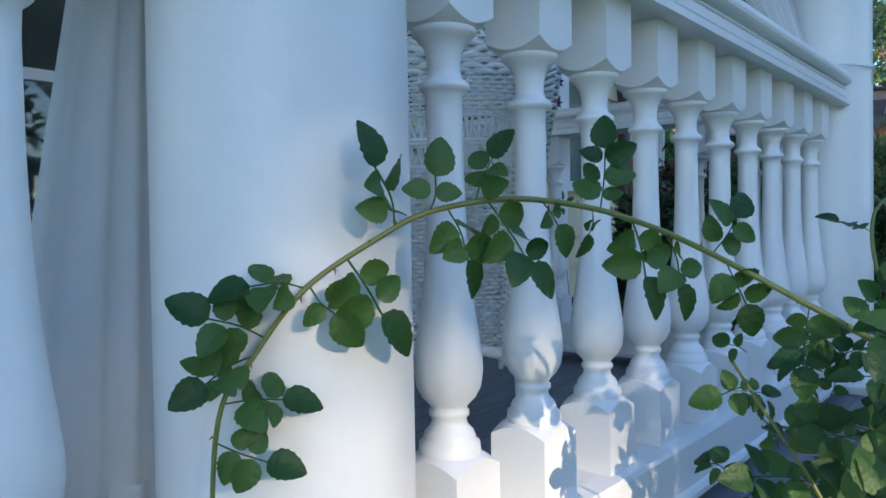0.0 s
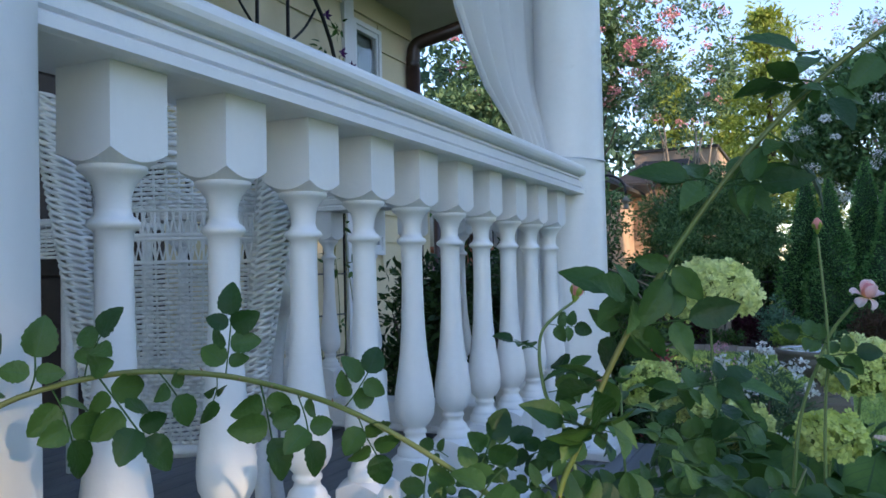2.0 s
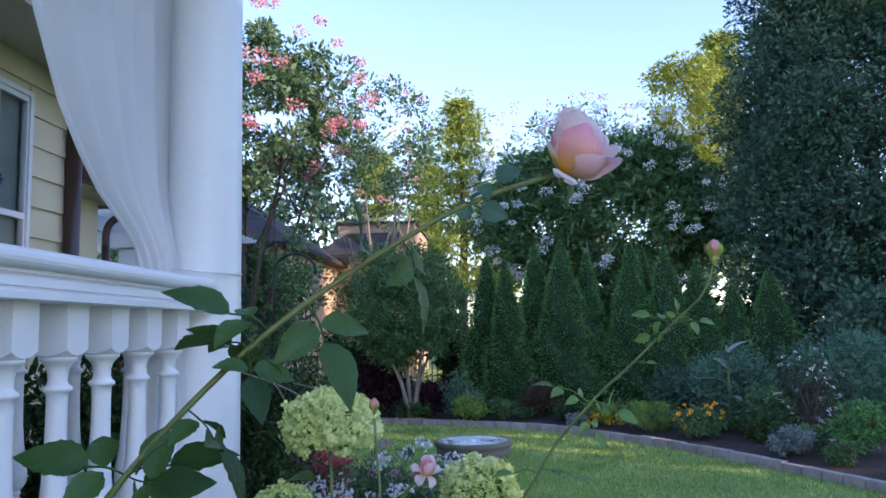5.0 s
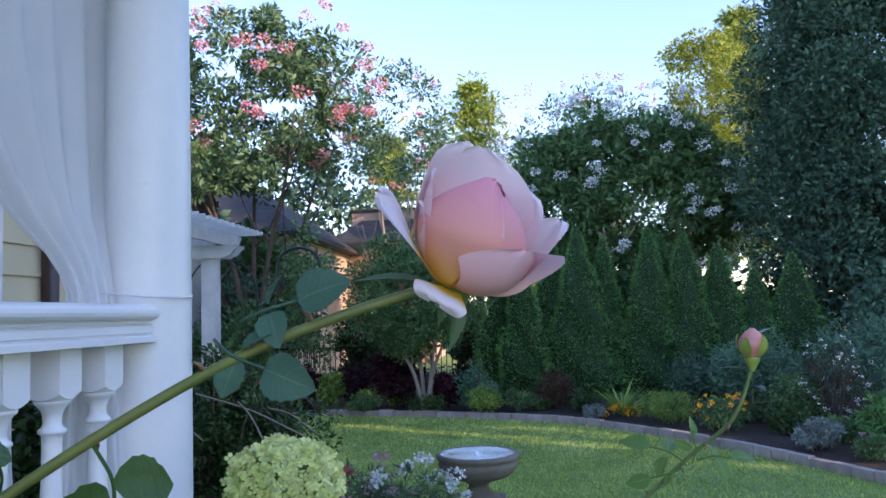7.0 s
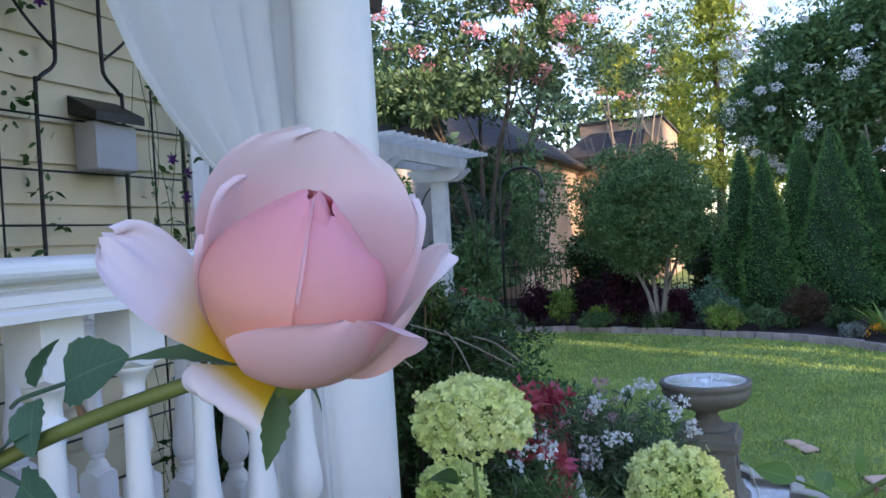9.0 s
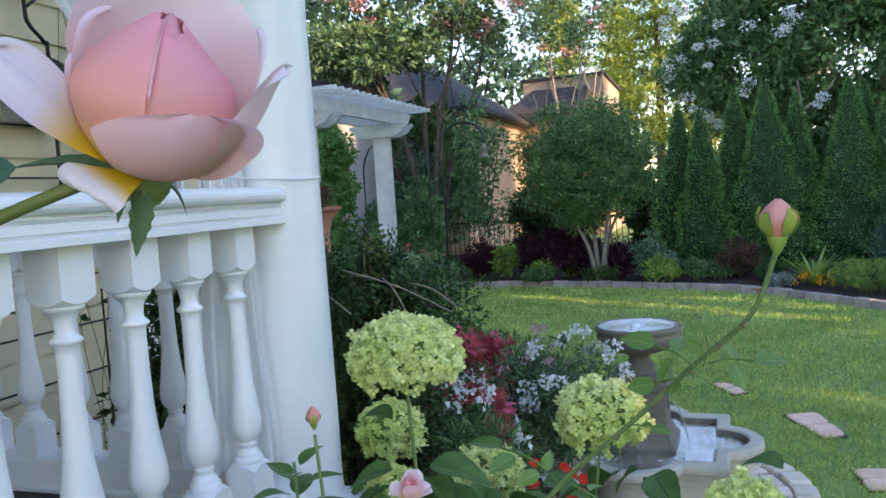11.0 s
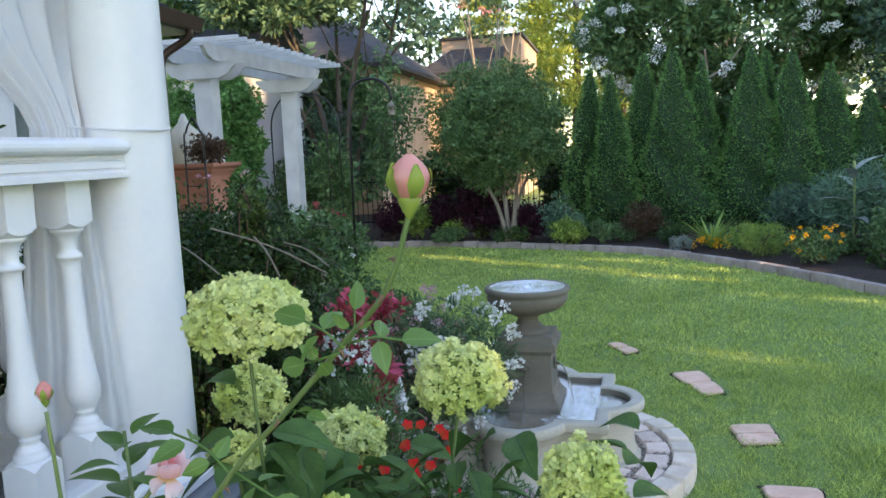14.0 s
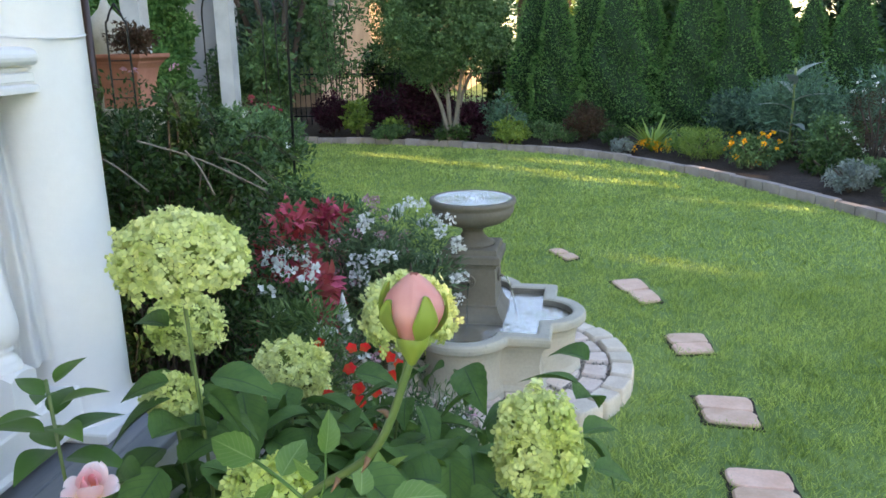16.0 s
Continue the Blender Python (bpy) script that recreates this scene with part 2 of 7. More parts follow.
M_SILVER = leaf_material("silver_foliage", (0.20, 0.25, 0.22), (0.30, 0.34, 0.30), 0.7, 0.3, 0.2, 0.2)
M_PURPLE = leaf_material("burgundy_leaf", (0.035, 0.008, 0.014), (0.075, 0.014, 0.03), 0.5, 0.4, 0.25, 0.3)
M_COLEUS = leaf_material("crimson_coleus_leaf", (0.46, 0.050, 0.080), (0.62, 0.13, 0.15), 0.5, 0.35, 0.3, 0.3)
M_SHRUB = leaf_material("cotoneaster_leaf", (0.020, 0.058, 0.015), (0.0562, 0.119, 0.03), 0.45, 0.5, 0.15, 0.25)
M_RUST = leaf_material("rusty_foliage", (0.06, 0.035, 0.02), (0.11, 0.06, 0.03), 0.6, 0.4)
M_LIGHTLEAF = leaf_material("light_phlox_leaf", (0.10, 0.19, 0.06), (0.17, 0.27, 0.09), 0.5, 0.4, 0.25, 0.3)
M_WHITEFL = leaf_material("white_petals", (0.80, 0.80, 0.77), (0.88, 0.88, 0.84), 0.6, 0.1, 0.3, 0.2)
M_PINKFL = leaf_material("pink_petals", (0.72, 0.25, 0.30), (0.82, 0.40, 0.40), 0.6, 0.2, 0.3, 0.2)
M_MAUVEFL = leaf_material("mauve_petals", (0.60, 0.28, 0.36), (0.72, 0.44, 0.50), 0.6, 0.2, 0.3, 0.2)
M_REDFL = leaf_material("red_petals", (0.72, 0.035, 0.012), (0.85, 0.07, 0.02), 0.55, 0.2, 0.25, 0.2)
M_ORANGEFL = leaf_material("orange_petals", (0.85, 0.36, 0.02), (0.90, 0.52, 0.03), 0.55, 0.2, 0.25, 0.2)
M_VIOLETFL = leaf_material("violet_petals", (0.06, 0.015, 0.09), (0.11, 0.03, 0.14), 0.55, 0.2, 0.2, 0.2)


# ---- mesh tools ----
class Build:
    """Collects vertices and faces of one mesh."""

    def __init__(self):
        self.v, self.f, self.uv, self.n = [], [], [], 0

    def add(self, verts, *faces, uv=None):
        verts = np.asarray(verts, dtype=float).reshape(-1, 3)
        for fs in faces:
            fs = np.asarray(fs, dtype=int)
            self.f.append(fs + self.n)
        self.v.append(verts)
        self.uv.append(np.zeros((len(verts), 2)) if uv is None else np.asarray(uv, dtype=float))
        self.n += len(verts)
        return self

    def mesh(self, name, mat, smooth=True):
        me = bpy.data.meshes.new(name)
        v = np.concatenate(self.v)
        loops = np.concatenate([f.ravel() for f in self.f])
        totals = np.concatenate([np.full(len(f), f.shape[1]) for f in self.f])
        me.vertices.add(len(v))
        me.vertices.foreach_set("co", v.ravel())
        me.loops.add(len(loops))
        me.loops.foreach_set("vertex_index", loops)
        me.polygons.add(len(totals))
        me.polygons.foreach_set("loop_start", np.concatenate([[0], np.cumsum(totals)[:-1]]))
        me.polygons.foreach_set("loop_total", totals)
        me.polygons.foreach_set("use_smooth", np.full(len(totals), smooth))
        if any(u.any() for u in self.uv):
            layer = me.uv_layers.new(name="UVMap")
            layer.data.foreach_set("uv", np.concatenate(self.uv)[loops].ravel())
        me.update(calc_edges=True)
        me.validate()
        me.materials.append(mat)
        return me

    def box(self, x0, x1, y0, y1, z0, z1, bevel=0.0):
        if bevel <= 0:
            v = [(x, y, z) for z in (z0, z1) for x, y in ((x0, y0), (x1, y0), (x1, y1), (x0, y1))]
            return self.add(v, [(3, 2, 1, 0), (4, 5, 6, 7), (0, 1, 5, 4), (1, 2, 6, 5), (2, 3, 7, 6), (3, 0, 4, 7)])
        b = bevel
        rings = []
        for z, s in ((z0, b), (z0 + b, 0), (z1 - b, 0), (z1, b)):
            rings.append([(x0 + s + b * 0, y0 + s, z), (x1 - s, y0 + s, z), (x1 - s, y1 - s, z), (x0 + s, y1 - s, z)])
        v = np.array(rings).reshape(-1, 3)
        f = [(3, 2, 1, 0), (12, 13, 14, 15)]
        for r in range(3):
            for i in range(4):
                j = (i + 1) % 4
                f.append((r * 4 + i, r * 4 + j, r * 4 + 4 + j, r * 4 + 4 + i))
        return self.add(v, f)

    def lathe(self, profile, n=24, centre=(0, 0), closed=True):
        """profile: rows of (radius, z)."""
        a = np.arange(n) * 2 * math.pi / n
        v = np.concatenate([np.stack([centre[0] + r * np.cos(a), centre[1] + r * np.sin(a), np.full(n, z)], 1) for r, z in profile])
        i = np.arange(n)
        j = (i + 1) % n
        q = np.concatenate([np.stack([k * n + i, k * n + j, (k + 1) * n + j, (k + 1) * n + i], 1) for k in range(len(profile) - 1)])
        self.add(v, q)
        if closed:
            for k, flip in ((0, True), (len(profile) - 1, False)):
                base = self.n - len(v) + k * n
                ring = (i[::-1] if flip else i) + base
                self.f.append(ring.reshape(1, -1))
        return self

    def tube(self, path, radii, n=6, caps=True):
        p = np.asarray(path, dtype=float)
        r = np.broadcast_to(np.asarray(radii, dtype=float), (len(p),))
        t = np.gradient(p, axis=0)
        t /= np.linalg.norm(t, axis=1)[:, None] + 1e-12
        ref = np.array([0.0, 0.0, 1.0]) if abs(t[:, 2]).mean() < 0.8 else np.array([1.0, 0.0, 0.0])
        s = np.cross(t, ref)
        s /= np.linalg.norm(s, axis=1)[:, None] + 1e-12
        u = np.cross(s, t)
        a = np.arange(n) * 2 * math.pi / n
        v = p[:, None] + r[:, None, None] * (s[:, None] * np.cos(a)[None, :, None] + u[:, None] * np.sin(a)[None, :, None])
        i = np.arange(n)
        j = (i + 1) % n
        q = np.concatenate([np.stack([k * n + i, k * n + j, (k + 1) * n + j, (k + 1) * n + i], 1) for k in range(len(p) - 1)])
        self.add(v.reshape(-1, 3), q)
        if caps:
            base = self.n - len(p) * n
            self.f.append((i[::-1] + base).reshape(1, -1))
            self.f.append((i + base + (len(p) - 1) * n).reshape(1, -1))
        return self

    def prism(self, outline, z0, z1, top=True, bottom=True):
        """A flat outline of (x, y), counterclockwise, raised from z0 to z1."""
        o = np.asarray(outline, dtype=float)
        n = len(o)
        v = np.concatenate([np.c_[o, np.full(n, z0)], np.c_[o, np.full(n, z1)]])
        i = np.arange(n)
        j = (i + 1) % n
        fs = [np.stack([i, j, j + n, i + n], 1)]
        if top:
            fs.append((i + n).reshape(1, -1))
        if bottom:
            fs.append(i[::-1].reshape(1, -1))
        return self.add(v, *fs)

    def sheet(self, grid, uv=None):
        """grid: array of rows x columns x 3."""
        g = np.asarray(grid, dtype=float)
        h, w = g.shape[:2]
        idx = np.arange(h * w).reshape(h, w)
        q = np.stack([idx[:-1, :-1], idx[:-1, 1:], idx[1:, 1:], idx[1:, :-1]], -1).reshape(-1, 4)
        return self.add(g.reshape(-1, 3), q, uv=None if uv is None else np.asarray(uv).reshape(-1, 2))

    def scatter(self, template, mats):
        """Copies of template (verts, faces) by an array of 4 x 4 matrices."""
        tv, tf = template[:2]
        m = np.asarray(mats)
        v = np.einsum("kij,nj->kni", m[:, :3, :3], tv) + m[:, None, :3, 3]
        f = (tf[None] + (np.arange(len(m)) * len(tv))[:, None, None]).reshape(-1, tf.shape[1])
        return self.add(v.reshape(-1, 3), f, uv=np.tile(template[2], (len(m), 1)) if len(template) > 2 else None)


ROOTS = {}


def thing(name, label, category, at=(0, 0, 0), group="", kind=""):
    ob = new(name)
    ob.empty_display_size = 0.1
    ob.location = at
    ROOTS[ob] = Vector(at)
    return tagged(ob, label, category, group, kind)


def part(name, build, mat, parent=None, label="", smooth=True, at=None):
    """One mesh object, built in world coordinates, under parent."""
    me = build.mesh(name, mat, smooth) if isinstance(build, Build) else build
    ob = new(name, me)
    if at is not None:
        ob.location = at
    if parent is not None:
        ob.parent = parent
        ob.matrix_parent_inverse = Matrix.Translation(-ROOTS[parent]) if parent in ROOTS else parent.matrix_basis.inverted()
    return tagged(ob, label)


def solid(name, build, mat, label, category, group="", kind="", smooth=True):
    return tagged(part(name, build, mat, None, "", smooth), label, category, group, kind)


RNG = np.random.default_rng(7)


def rotations(direction, roll, size):
    """Matrices that turn +y to direction and scale by size; roll about the direction. Without places."""
    d = np.asarray(direction, dtype=float)
    d = d / (np.linalg.norm(d, axis=1)[:, None] + 1e-9)
    ref = np.where(np.abs(d[:, 2:3]) < 0.95, np.array([[0.0, 0, 1]]), np.array([[1.0, 0, 0]]))
    s = np.cross(d, ref)
    s /= np.linalg.norm(s, axis=1)[:, None]
    u = np.cross(s, d)
    c, n = np.cos(roll)[:, None], np.sin(roll)[:, None]
    s, u = s * c + u * n, u * c - s * n
    m = np.zeros((len(d), 4, 4))
    size = np.broadcast_to(np.asarray(size, dtype=float), (len(d),))[:, None]
    m[:, :3, 0], m[:, :3, 1], m[:, :3, 2], m[:, 3, 3] = s * size, d * size, u * size, 1
    return m


def placed(points, direction, roll, size):
    m = rotations(direction, roll, size)
    m[:, :3, 3] = points
    return m


def leaf_shape(width=0.5, rows=6, fold=0.25, droop=0.18, point=1.0, teeth=0.0):
    """A leaf one unit long along +y: (verts, faces, uv)."""
    v, uv = [], []
    for k in range(rows + 1):
        y = k / rows
        w = width * 0.5 * math.sin(math.pi * min(1, y ** 0.75 * 0.985 + 0.012)) ** point
        z = -droop * y * y
        for u in (-1, -0.5, 0, 0.5, 1):
            e = 1 + (teeth if k % 2 else -teeth) if abs(u) == 1 else 1
            v.append((u * w * e, y, z + fold * abs(u) * w * (1 - 0.3 * abs(u))))
            uv.append((0.5 + u / 2, y))
    f = [(r * 5 + c, r * 5 + c + 1, r * 5 + c + 6, r * 5 + c + 5) for r in range(rows) for c in range(4)]
    return np.array(v), np.array(f), np.array(uv)


def small_leaf(width=0.45, fold=0.2, droop=0.15):
    v = [(0, 0, 0), (-width / 2, 0.45, fold * width / 2), (0, 0.5, -droop * 0.3), (width / 2, 0.45, fold * width / 2), (0, 1, -droop)]
    return np.array(v), np.array([(0, 2, 1), (0, 3, 2), (1, 2, 4), (2, 3, 4)])


LEAF = leaf_shape()
LEAF_LITE = leaf_shape(0.5, 3, 0.25, 0.18)
LEAFLET = small_leaf()
PETALET = small_leaf(0.95, 0.3, 0.12)
NEEDLE = small_leaf(0.16, 0.2, 0.1)
SPRAY = small_leaf(0.5, 0.35, 0.25)


def unit(n):
    d = RNG.normal(size=(n, 3))
    return d / np.linalg.norm(d, axis=1)[:, None]


def leaf_cloud(b, centres, radii, per, size, template=LEAFLET, up=0.3, gaps=()):
    """Leaves round each centre, pointing outwards."""
    c = np.repeat(np.asarray(centres), per, axis=0)
    r = np.repeat(np.broadcast_to(np.asarray(radii, dtype=float), (len(centres),)), per)
    d = unit(len(c))
    p = c + d * (r * RNG.uniform(0.35, 1.05, len(c)) ** 0.6)[:, None] * np.array([1, 1, 0.8])
    keep = np.ones(len(p), bool)
    for x0, x1, y0, y1, z0, z1 in gaps:
        keep &= ~((p[:, 0] > x0) & (p[:, 0] < x1) & (p[:, 1] > y0) & (p[:, 1] < y1) & (p[:, 2] > z0) & (p[:, 2] < z1))
    p, d = p[keep], d[keep]
    way = d + unit(len(p)) * 0.8 + np.array([0, 0, up])
    b.scatter(template, placed(p, way, RNG.uniform(-1.2, 1.2, len(p)), size * RNG.uniform(0.65, 1.3, len(p))))


def smooth_path(points, steps=8):
    """A rounded curve through the points."""
    p = np.asarray(points, dtype=float)
    e = np.concatenate([[2 * p[0] - p[1]], p, [2 * p[-1] - p[-2]]])
    out = []
    for k in range(1, len(e) - 2):
        for t in np.arange(steps) / steps:
            a, b_, c, d = e[k - 1], e[k], e[k + 1], e[k + 2]
            out.append(0.5 * (2 * b_ + (c - a) * t + (2 * a - 5 * b_ + 4 * c - d) * t * t + (3 * b_ - a - 3 * c + d) * t ** 3))
    return np.array(out + [p[-1]])


# ---- ground ----
FLOOR_Z = 0.93
COL_A, COL_B = (0.0, 0.01), (0.0, 2.35)

b = Build()
n = 60
gx = np.concatenate([np.linspace(-900, -16, 14), np.linspace(-12, 12, 49), np.linspace(16, 900, 14)])
gy = np.concatenate([np.linspace(-900, -9, 14), np.linspace(-6, 24, 61), np.linspace(28, 900, 14)])
X, Y = np.meshgrid(gx, gy)
Z = -0.02 - 0.004 * np.sin(X * 1.3) * np.sin(Y * 0.9)
b.sheet(np.stack([X, Y, Z], -1))
solid("ground", b, M_LAWN, "mown green lawn with darker stripes", "lawn", kind="structure")


def border_y(x):
    """The curved front edge of the far bed."""
    return 15.4 - 0.05 * (x + 3.8) ** 2 if x < 1.0 else 14.25 - 0.36 * (x - 1.0) - 0.26 * (x - 1.0) ** 2


BORDER = [(x, border_y(x)) for x in np.linspace(-7.0, 6.2, 67)]

# far bed, mulch behind the edging stones
b = Build()
rows = []
for k, off in enumerate((0.0, 0.4, 1.0, 2.0, 4.0, 9.0)):
    rows.append([(x + off * 0.35 * max(0, (x - 1) / 5), y + off, 0.03 + 0.05 * min(1, off) + 0.01 * math.sin(7 * x + k)) for x, y in BORDER])
b.sheet(rows)
solid("mulch_bed", b, M_SOIL, "dark mulch bed along the garden's far edge", "flower bed", kind="structure")

# bed in front of the porch
b = Build()
ring = [(0.31, -2.2), (1.5, -2.2), (1.75, 0.2), (1.55, 2.2), (1.25, 3.3), (0.7, 3.9), (0.35, 5.6), (-0.3, 7.2), (-1.6, 9.4), (-3.6, 11.4), (-7.0, 12.2), (-7.0, 5.4), (-2.2, 5.4), (-2.2, 2.6), (0.31, 2.6)]
b.prism(ring, -0.1, 0.015)
solid("planting_bed", b, M_SOIL, "dark mulched planting bed beside the porch", "flower bed", kind="structure")

# ---- porch deck ----
deck = thing("floor", "grey painted wooden porch deck boards", "porch floor", (0, 0, FLOOR_Z), kind="structure")
b = Build()
b.box(-2.14, 0.28, -3.0, 2.52, FLOOR_Z - 0.12, FLOOR_Z - 0.028)
part("deck_base", b, M_DECK, deck, smooth=False)
plank = Build().box(-0.046, 0.046, -3.0, 2.53, -0.026, 0.0, 0.003).mesh("plank", M_DECK, False)
for k in range(26):
    part("plank", plank, M_DECK, deck, at=(0.255 - 0.095 * k, 0, FLOOR_Z))
b = Build()
b.box(0.281, 0.30, -3.0, 2.55, 0.62, FLOOR_Z - 0.03, 0.003)
b.box(-2.14, 0.281, 2.531, 2.55, 0.62, FLOOR_Z - 0.03, 0.003)
b.box(0.24, 0.27, -3.0, 2.5, -0.1, 0.62)
b.box(-2.14, 0.24, 2.47, 2.5, -0.1, 0.62)
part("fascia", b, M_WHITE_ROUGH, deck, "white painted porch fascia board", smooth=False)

# ---- columns ----
column_profile = [(0.150, 0.0), (0.150, 0.035), (0.146, 0.045), (0.132, 0.055), (0.128, 0.075), (0.1265, 0.10), (0.1255, 0.5), (0.1235, 1.0), (0.121, 1.5), (0.118, 2.0), (0.116, 2.25), (0.128, 2.27), (0.13, 2.3), (0.14, 2.33), (0.14, 2.37)]


def porch_column(c):
    col = thing("porch_column", "white painted round porch column on the deck", "column", (*c, FLOOR_Z), "porch columns")
    b = Build().lathe([(r, FLOOR_Z + z) for r, z in column_profile], 64, c)
    part("shaft", b, M_WHITE, col)
    b = Build().box(c[0] - 0.16, c[0] + 0.16, c[1] - 0.16, c[1] + 0.16, FLOOR_Z + 0.001, FLOOR_Z + 0.03, 0.004)
    part("plinth", b, M_WHITE, col, smooth=False)
    b = Build().box(c[0] - 0.15, c[0] + 0.15, c[1] - 0.15, c[1] + 0.15, FLOOR_Z + 2.37, FLOOR_Z + 2.42, 0.004)
    part("capital", b, M_WHITE, col, smooth=False)
    return col


porch_column(COL_A)
porch_column(COL_B)
porch_column((0.0, -2.33))

# ---- balustrades ----
Z_LOW, Z_UP = 1.177, 1.738  # corner heights of the square blocks at both ends of a baluster
HALF = 0.045


def block_mesh(b, zc, sign, z_end):
    """A square block whose inner end is turned to a shoulder. zc: height of its corners there; sign: the side on which the turning lies."""
    k = 8
    side = np.linspace(-1, 1, k + 1)[:-1]
    ring = np.concatenate([np.stack([side, -np.ones(k)], 1), np.stack([np.ones(k), side], 1), np.stack([-side, np.ones(k)], 1), np.stack([-np.ones(k), -side], 1)]) * HALF
    r = np.hypot(ring[:, 0], ring[:, 1])
    z = zc + sign * (HALF * math.sqrt(2) - r) * 0.75
    inner = ring / r[:, None] * 0.040
    zi = zc + sign * (HALF * math.sqrt(2) - 0.043) * 0.80
    n = len(ring)
    v = np.concatenate([np.c_[ring, np.full(n, z_end)], np.c_[ring, z], np.c_[inner, np.full(n, zi)], [[0, 0, zi]]])
    i = np.arange(n)
    j = (i + 1) % n
    q = np.concatenate([np.stack([i, j, j + n, i + n], 1), np.stack([i + n, j + n, j + 2 * n, i + 2 * n], 1)])
    t = np.stack([i + 2 * n, j + 2 * n, np.full(n, 3 * n)], 1)
    if sign < 0:
        q, t = q[:, ::-1], t[:, ::-1]
    b.add(v, q, t)


TURNING = [(0.0, 0.038), (0.012, 0.041), (0.022, 0.040), (0.03, 0.034), (0.05, 0.0255), (0.075, 0.0215), (0.105, 0.0205), (0.122, 0.023), (0.130, 0.029), (0.137, 0.0318),
           (0.145, 0.0318), (0.152, 0.028), (0.158, 0.0235), (0.20, 0.0225), (0.35, 0.0232), (0.48, 0.0255), (0.58, 0.0295), (0.65, 0.034), (0.71, 0.039), (0.76, 0.0428), (0.80, 0.0435),
           (0.835, 0.041), (0.86, 0.034), (0.875, 0.026), (0.885, 0.022), (0.892, 0.0255), (0.902, 0.0255), (0.91, 0.0215), (0.925, 0.0235), (0.94, 0.031), (0.952, 0.0335), (0.958, 0.033), (0.965, 0.0385), (0.985, 0.0395), (1.0, 0.0395)]
zt, zb = Z_UP - 0.012, Z_LOW + 0.012
b = Build().lathe([(r, zt + (zb - zt) * f) for f, r in TURNING][::-1], 28)
turned_mesh = b.mesh("turned_spindle", M_WHITE, True)
b = Build()
block_mesh(b, Z_UP, -1, 1.842)
upper_mesh = b.mesh("upper_block", M_WHITE, False)
b = Build()
block_mesh(b, Z_LOW, 1, 1.075)
lower_mesh = b.mesh("lower_block", M_WHITE, False)

RAIL_PROFILE = [(0.066, 1.840), (0.080, 1.842), (0.080, 1.856), (0.076, 1.859), (0.062, 1.861), (0.062, 1.866), (0.070, 1.868), (0.070, 1.886), (0.062, 1.888), (0.056, 1.889), (0.056, 1.8935), (0.066, 1.8945), (0.066, 1.8985), (0.058, 1.8995),
                (0.058, 1.9035), (0.072, 1.905), (0.080, 1.908), (0.0855, 1.914), (0.0875, 1.922), (0.086, 1.931), (0.081, 1.938), (0.072, 1.943), (0.060, 1.946), (0.035, 1.948)]
FOOT_PROFILE = [(0.052, 0.962), (0.074, 0.964), (0.080, 0.970), (0.080, 0.980), (0.074, 0.986), (0.068, 0.990), (0.068, 1.068), (0.064, 1.075), (0.03, 1.078)]


def long_profile(b, profile, y0, y1):
    """A mirrored profile of (half width, z) run along y."""
    left = [(-x, z) for x, z in profile]
    o = np.array(profile + left[::-1])
    n = len(o)
    v = np.concatenate([np.c_[o[:, 0], np.full(n, y0), o[:, 1]], np.c_[o[:, 0], np.full(n, y1), o[:, 1]]])
    i = np.arange(n)
    j = (i + 1) % n
    b.add(v, np.stack([i, i + n, j + n, j], 1), i[::-1].reshape(1, -1)[:, ::-1], (i + n).reshape(1, -1)[:, ::-1])
    return b


def balustrade(length, count, m):
    """A rail along +y from the origin, built in world heights, then turned by m."""
    rail = thing("balustrade", "white painted balustrade with turned balusters", "railing", (0, 0, FLOOR_Z), "porch railings")
    part("handrail", long_profile(Build(), RAIL_PROFILE, 0.0, length), M_WHITE, rail, smooth=False)
    part("bottom_rail", long_profile(Build(), FOOT_PROFILE, 0.0, length), M_WHITE, rail, smooth=False)
    for k in range(count):
        y = length / 2 + (k - (count - 1) / 2) * 0.2
        bal = part("baluster", turned_mesh, M_WHITE, rail, at=(0, y, 0))
        for name, me in (("upper_block", upper_mesh), ("lower_block", lower_mesh)):
            ob = new(name, me)
            ob.parent = bal
    rail.matrix_basis = m @ Matrix.Translation((0, 0, FLOOR_Z))
    return rail


balustrade(2.14, 10, pose(0, 0.10, 0))
balustrade(2.14, 10, pose(0, -2.23, 0))
balustrade(1.90, 9, pose(-0.10, 2.35, 0, 0, 0, 90))

# ---- porch roof ----
b = Build()
b.box(-2.14, 0.45, -3.0, 2.75, 3.50, 3.56)
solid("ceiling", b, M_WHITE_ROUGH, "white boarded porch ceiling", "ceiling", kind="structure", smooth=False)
b = Build()
b.box(-0.13, 0.13, -3.0, 2.48, 3.352, 3.50, 0.004)
b.box(-2.14, -0.131, 2.22, 2.48, 3.352, 3.50, 0.004)
solid("porch_beam", b, M_WHITE, "white painted porch beam over the columns", "beam", kind="structure", smooth=False)

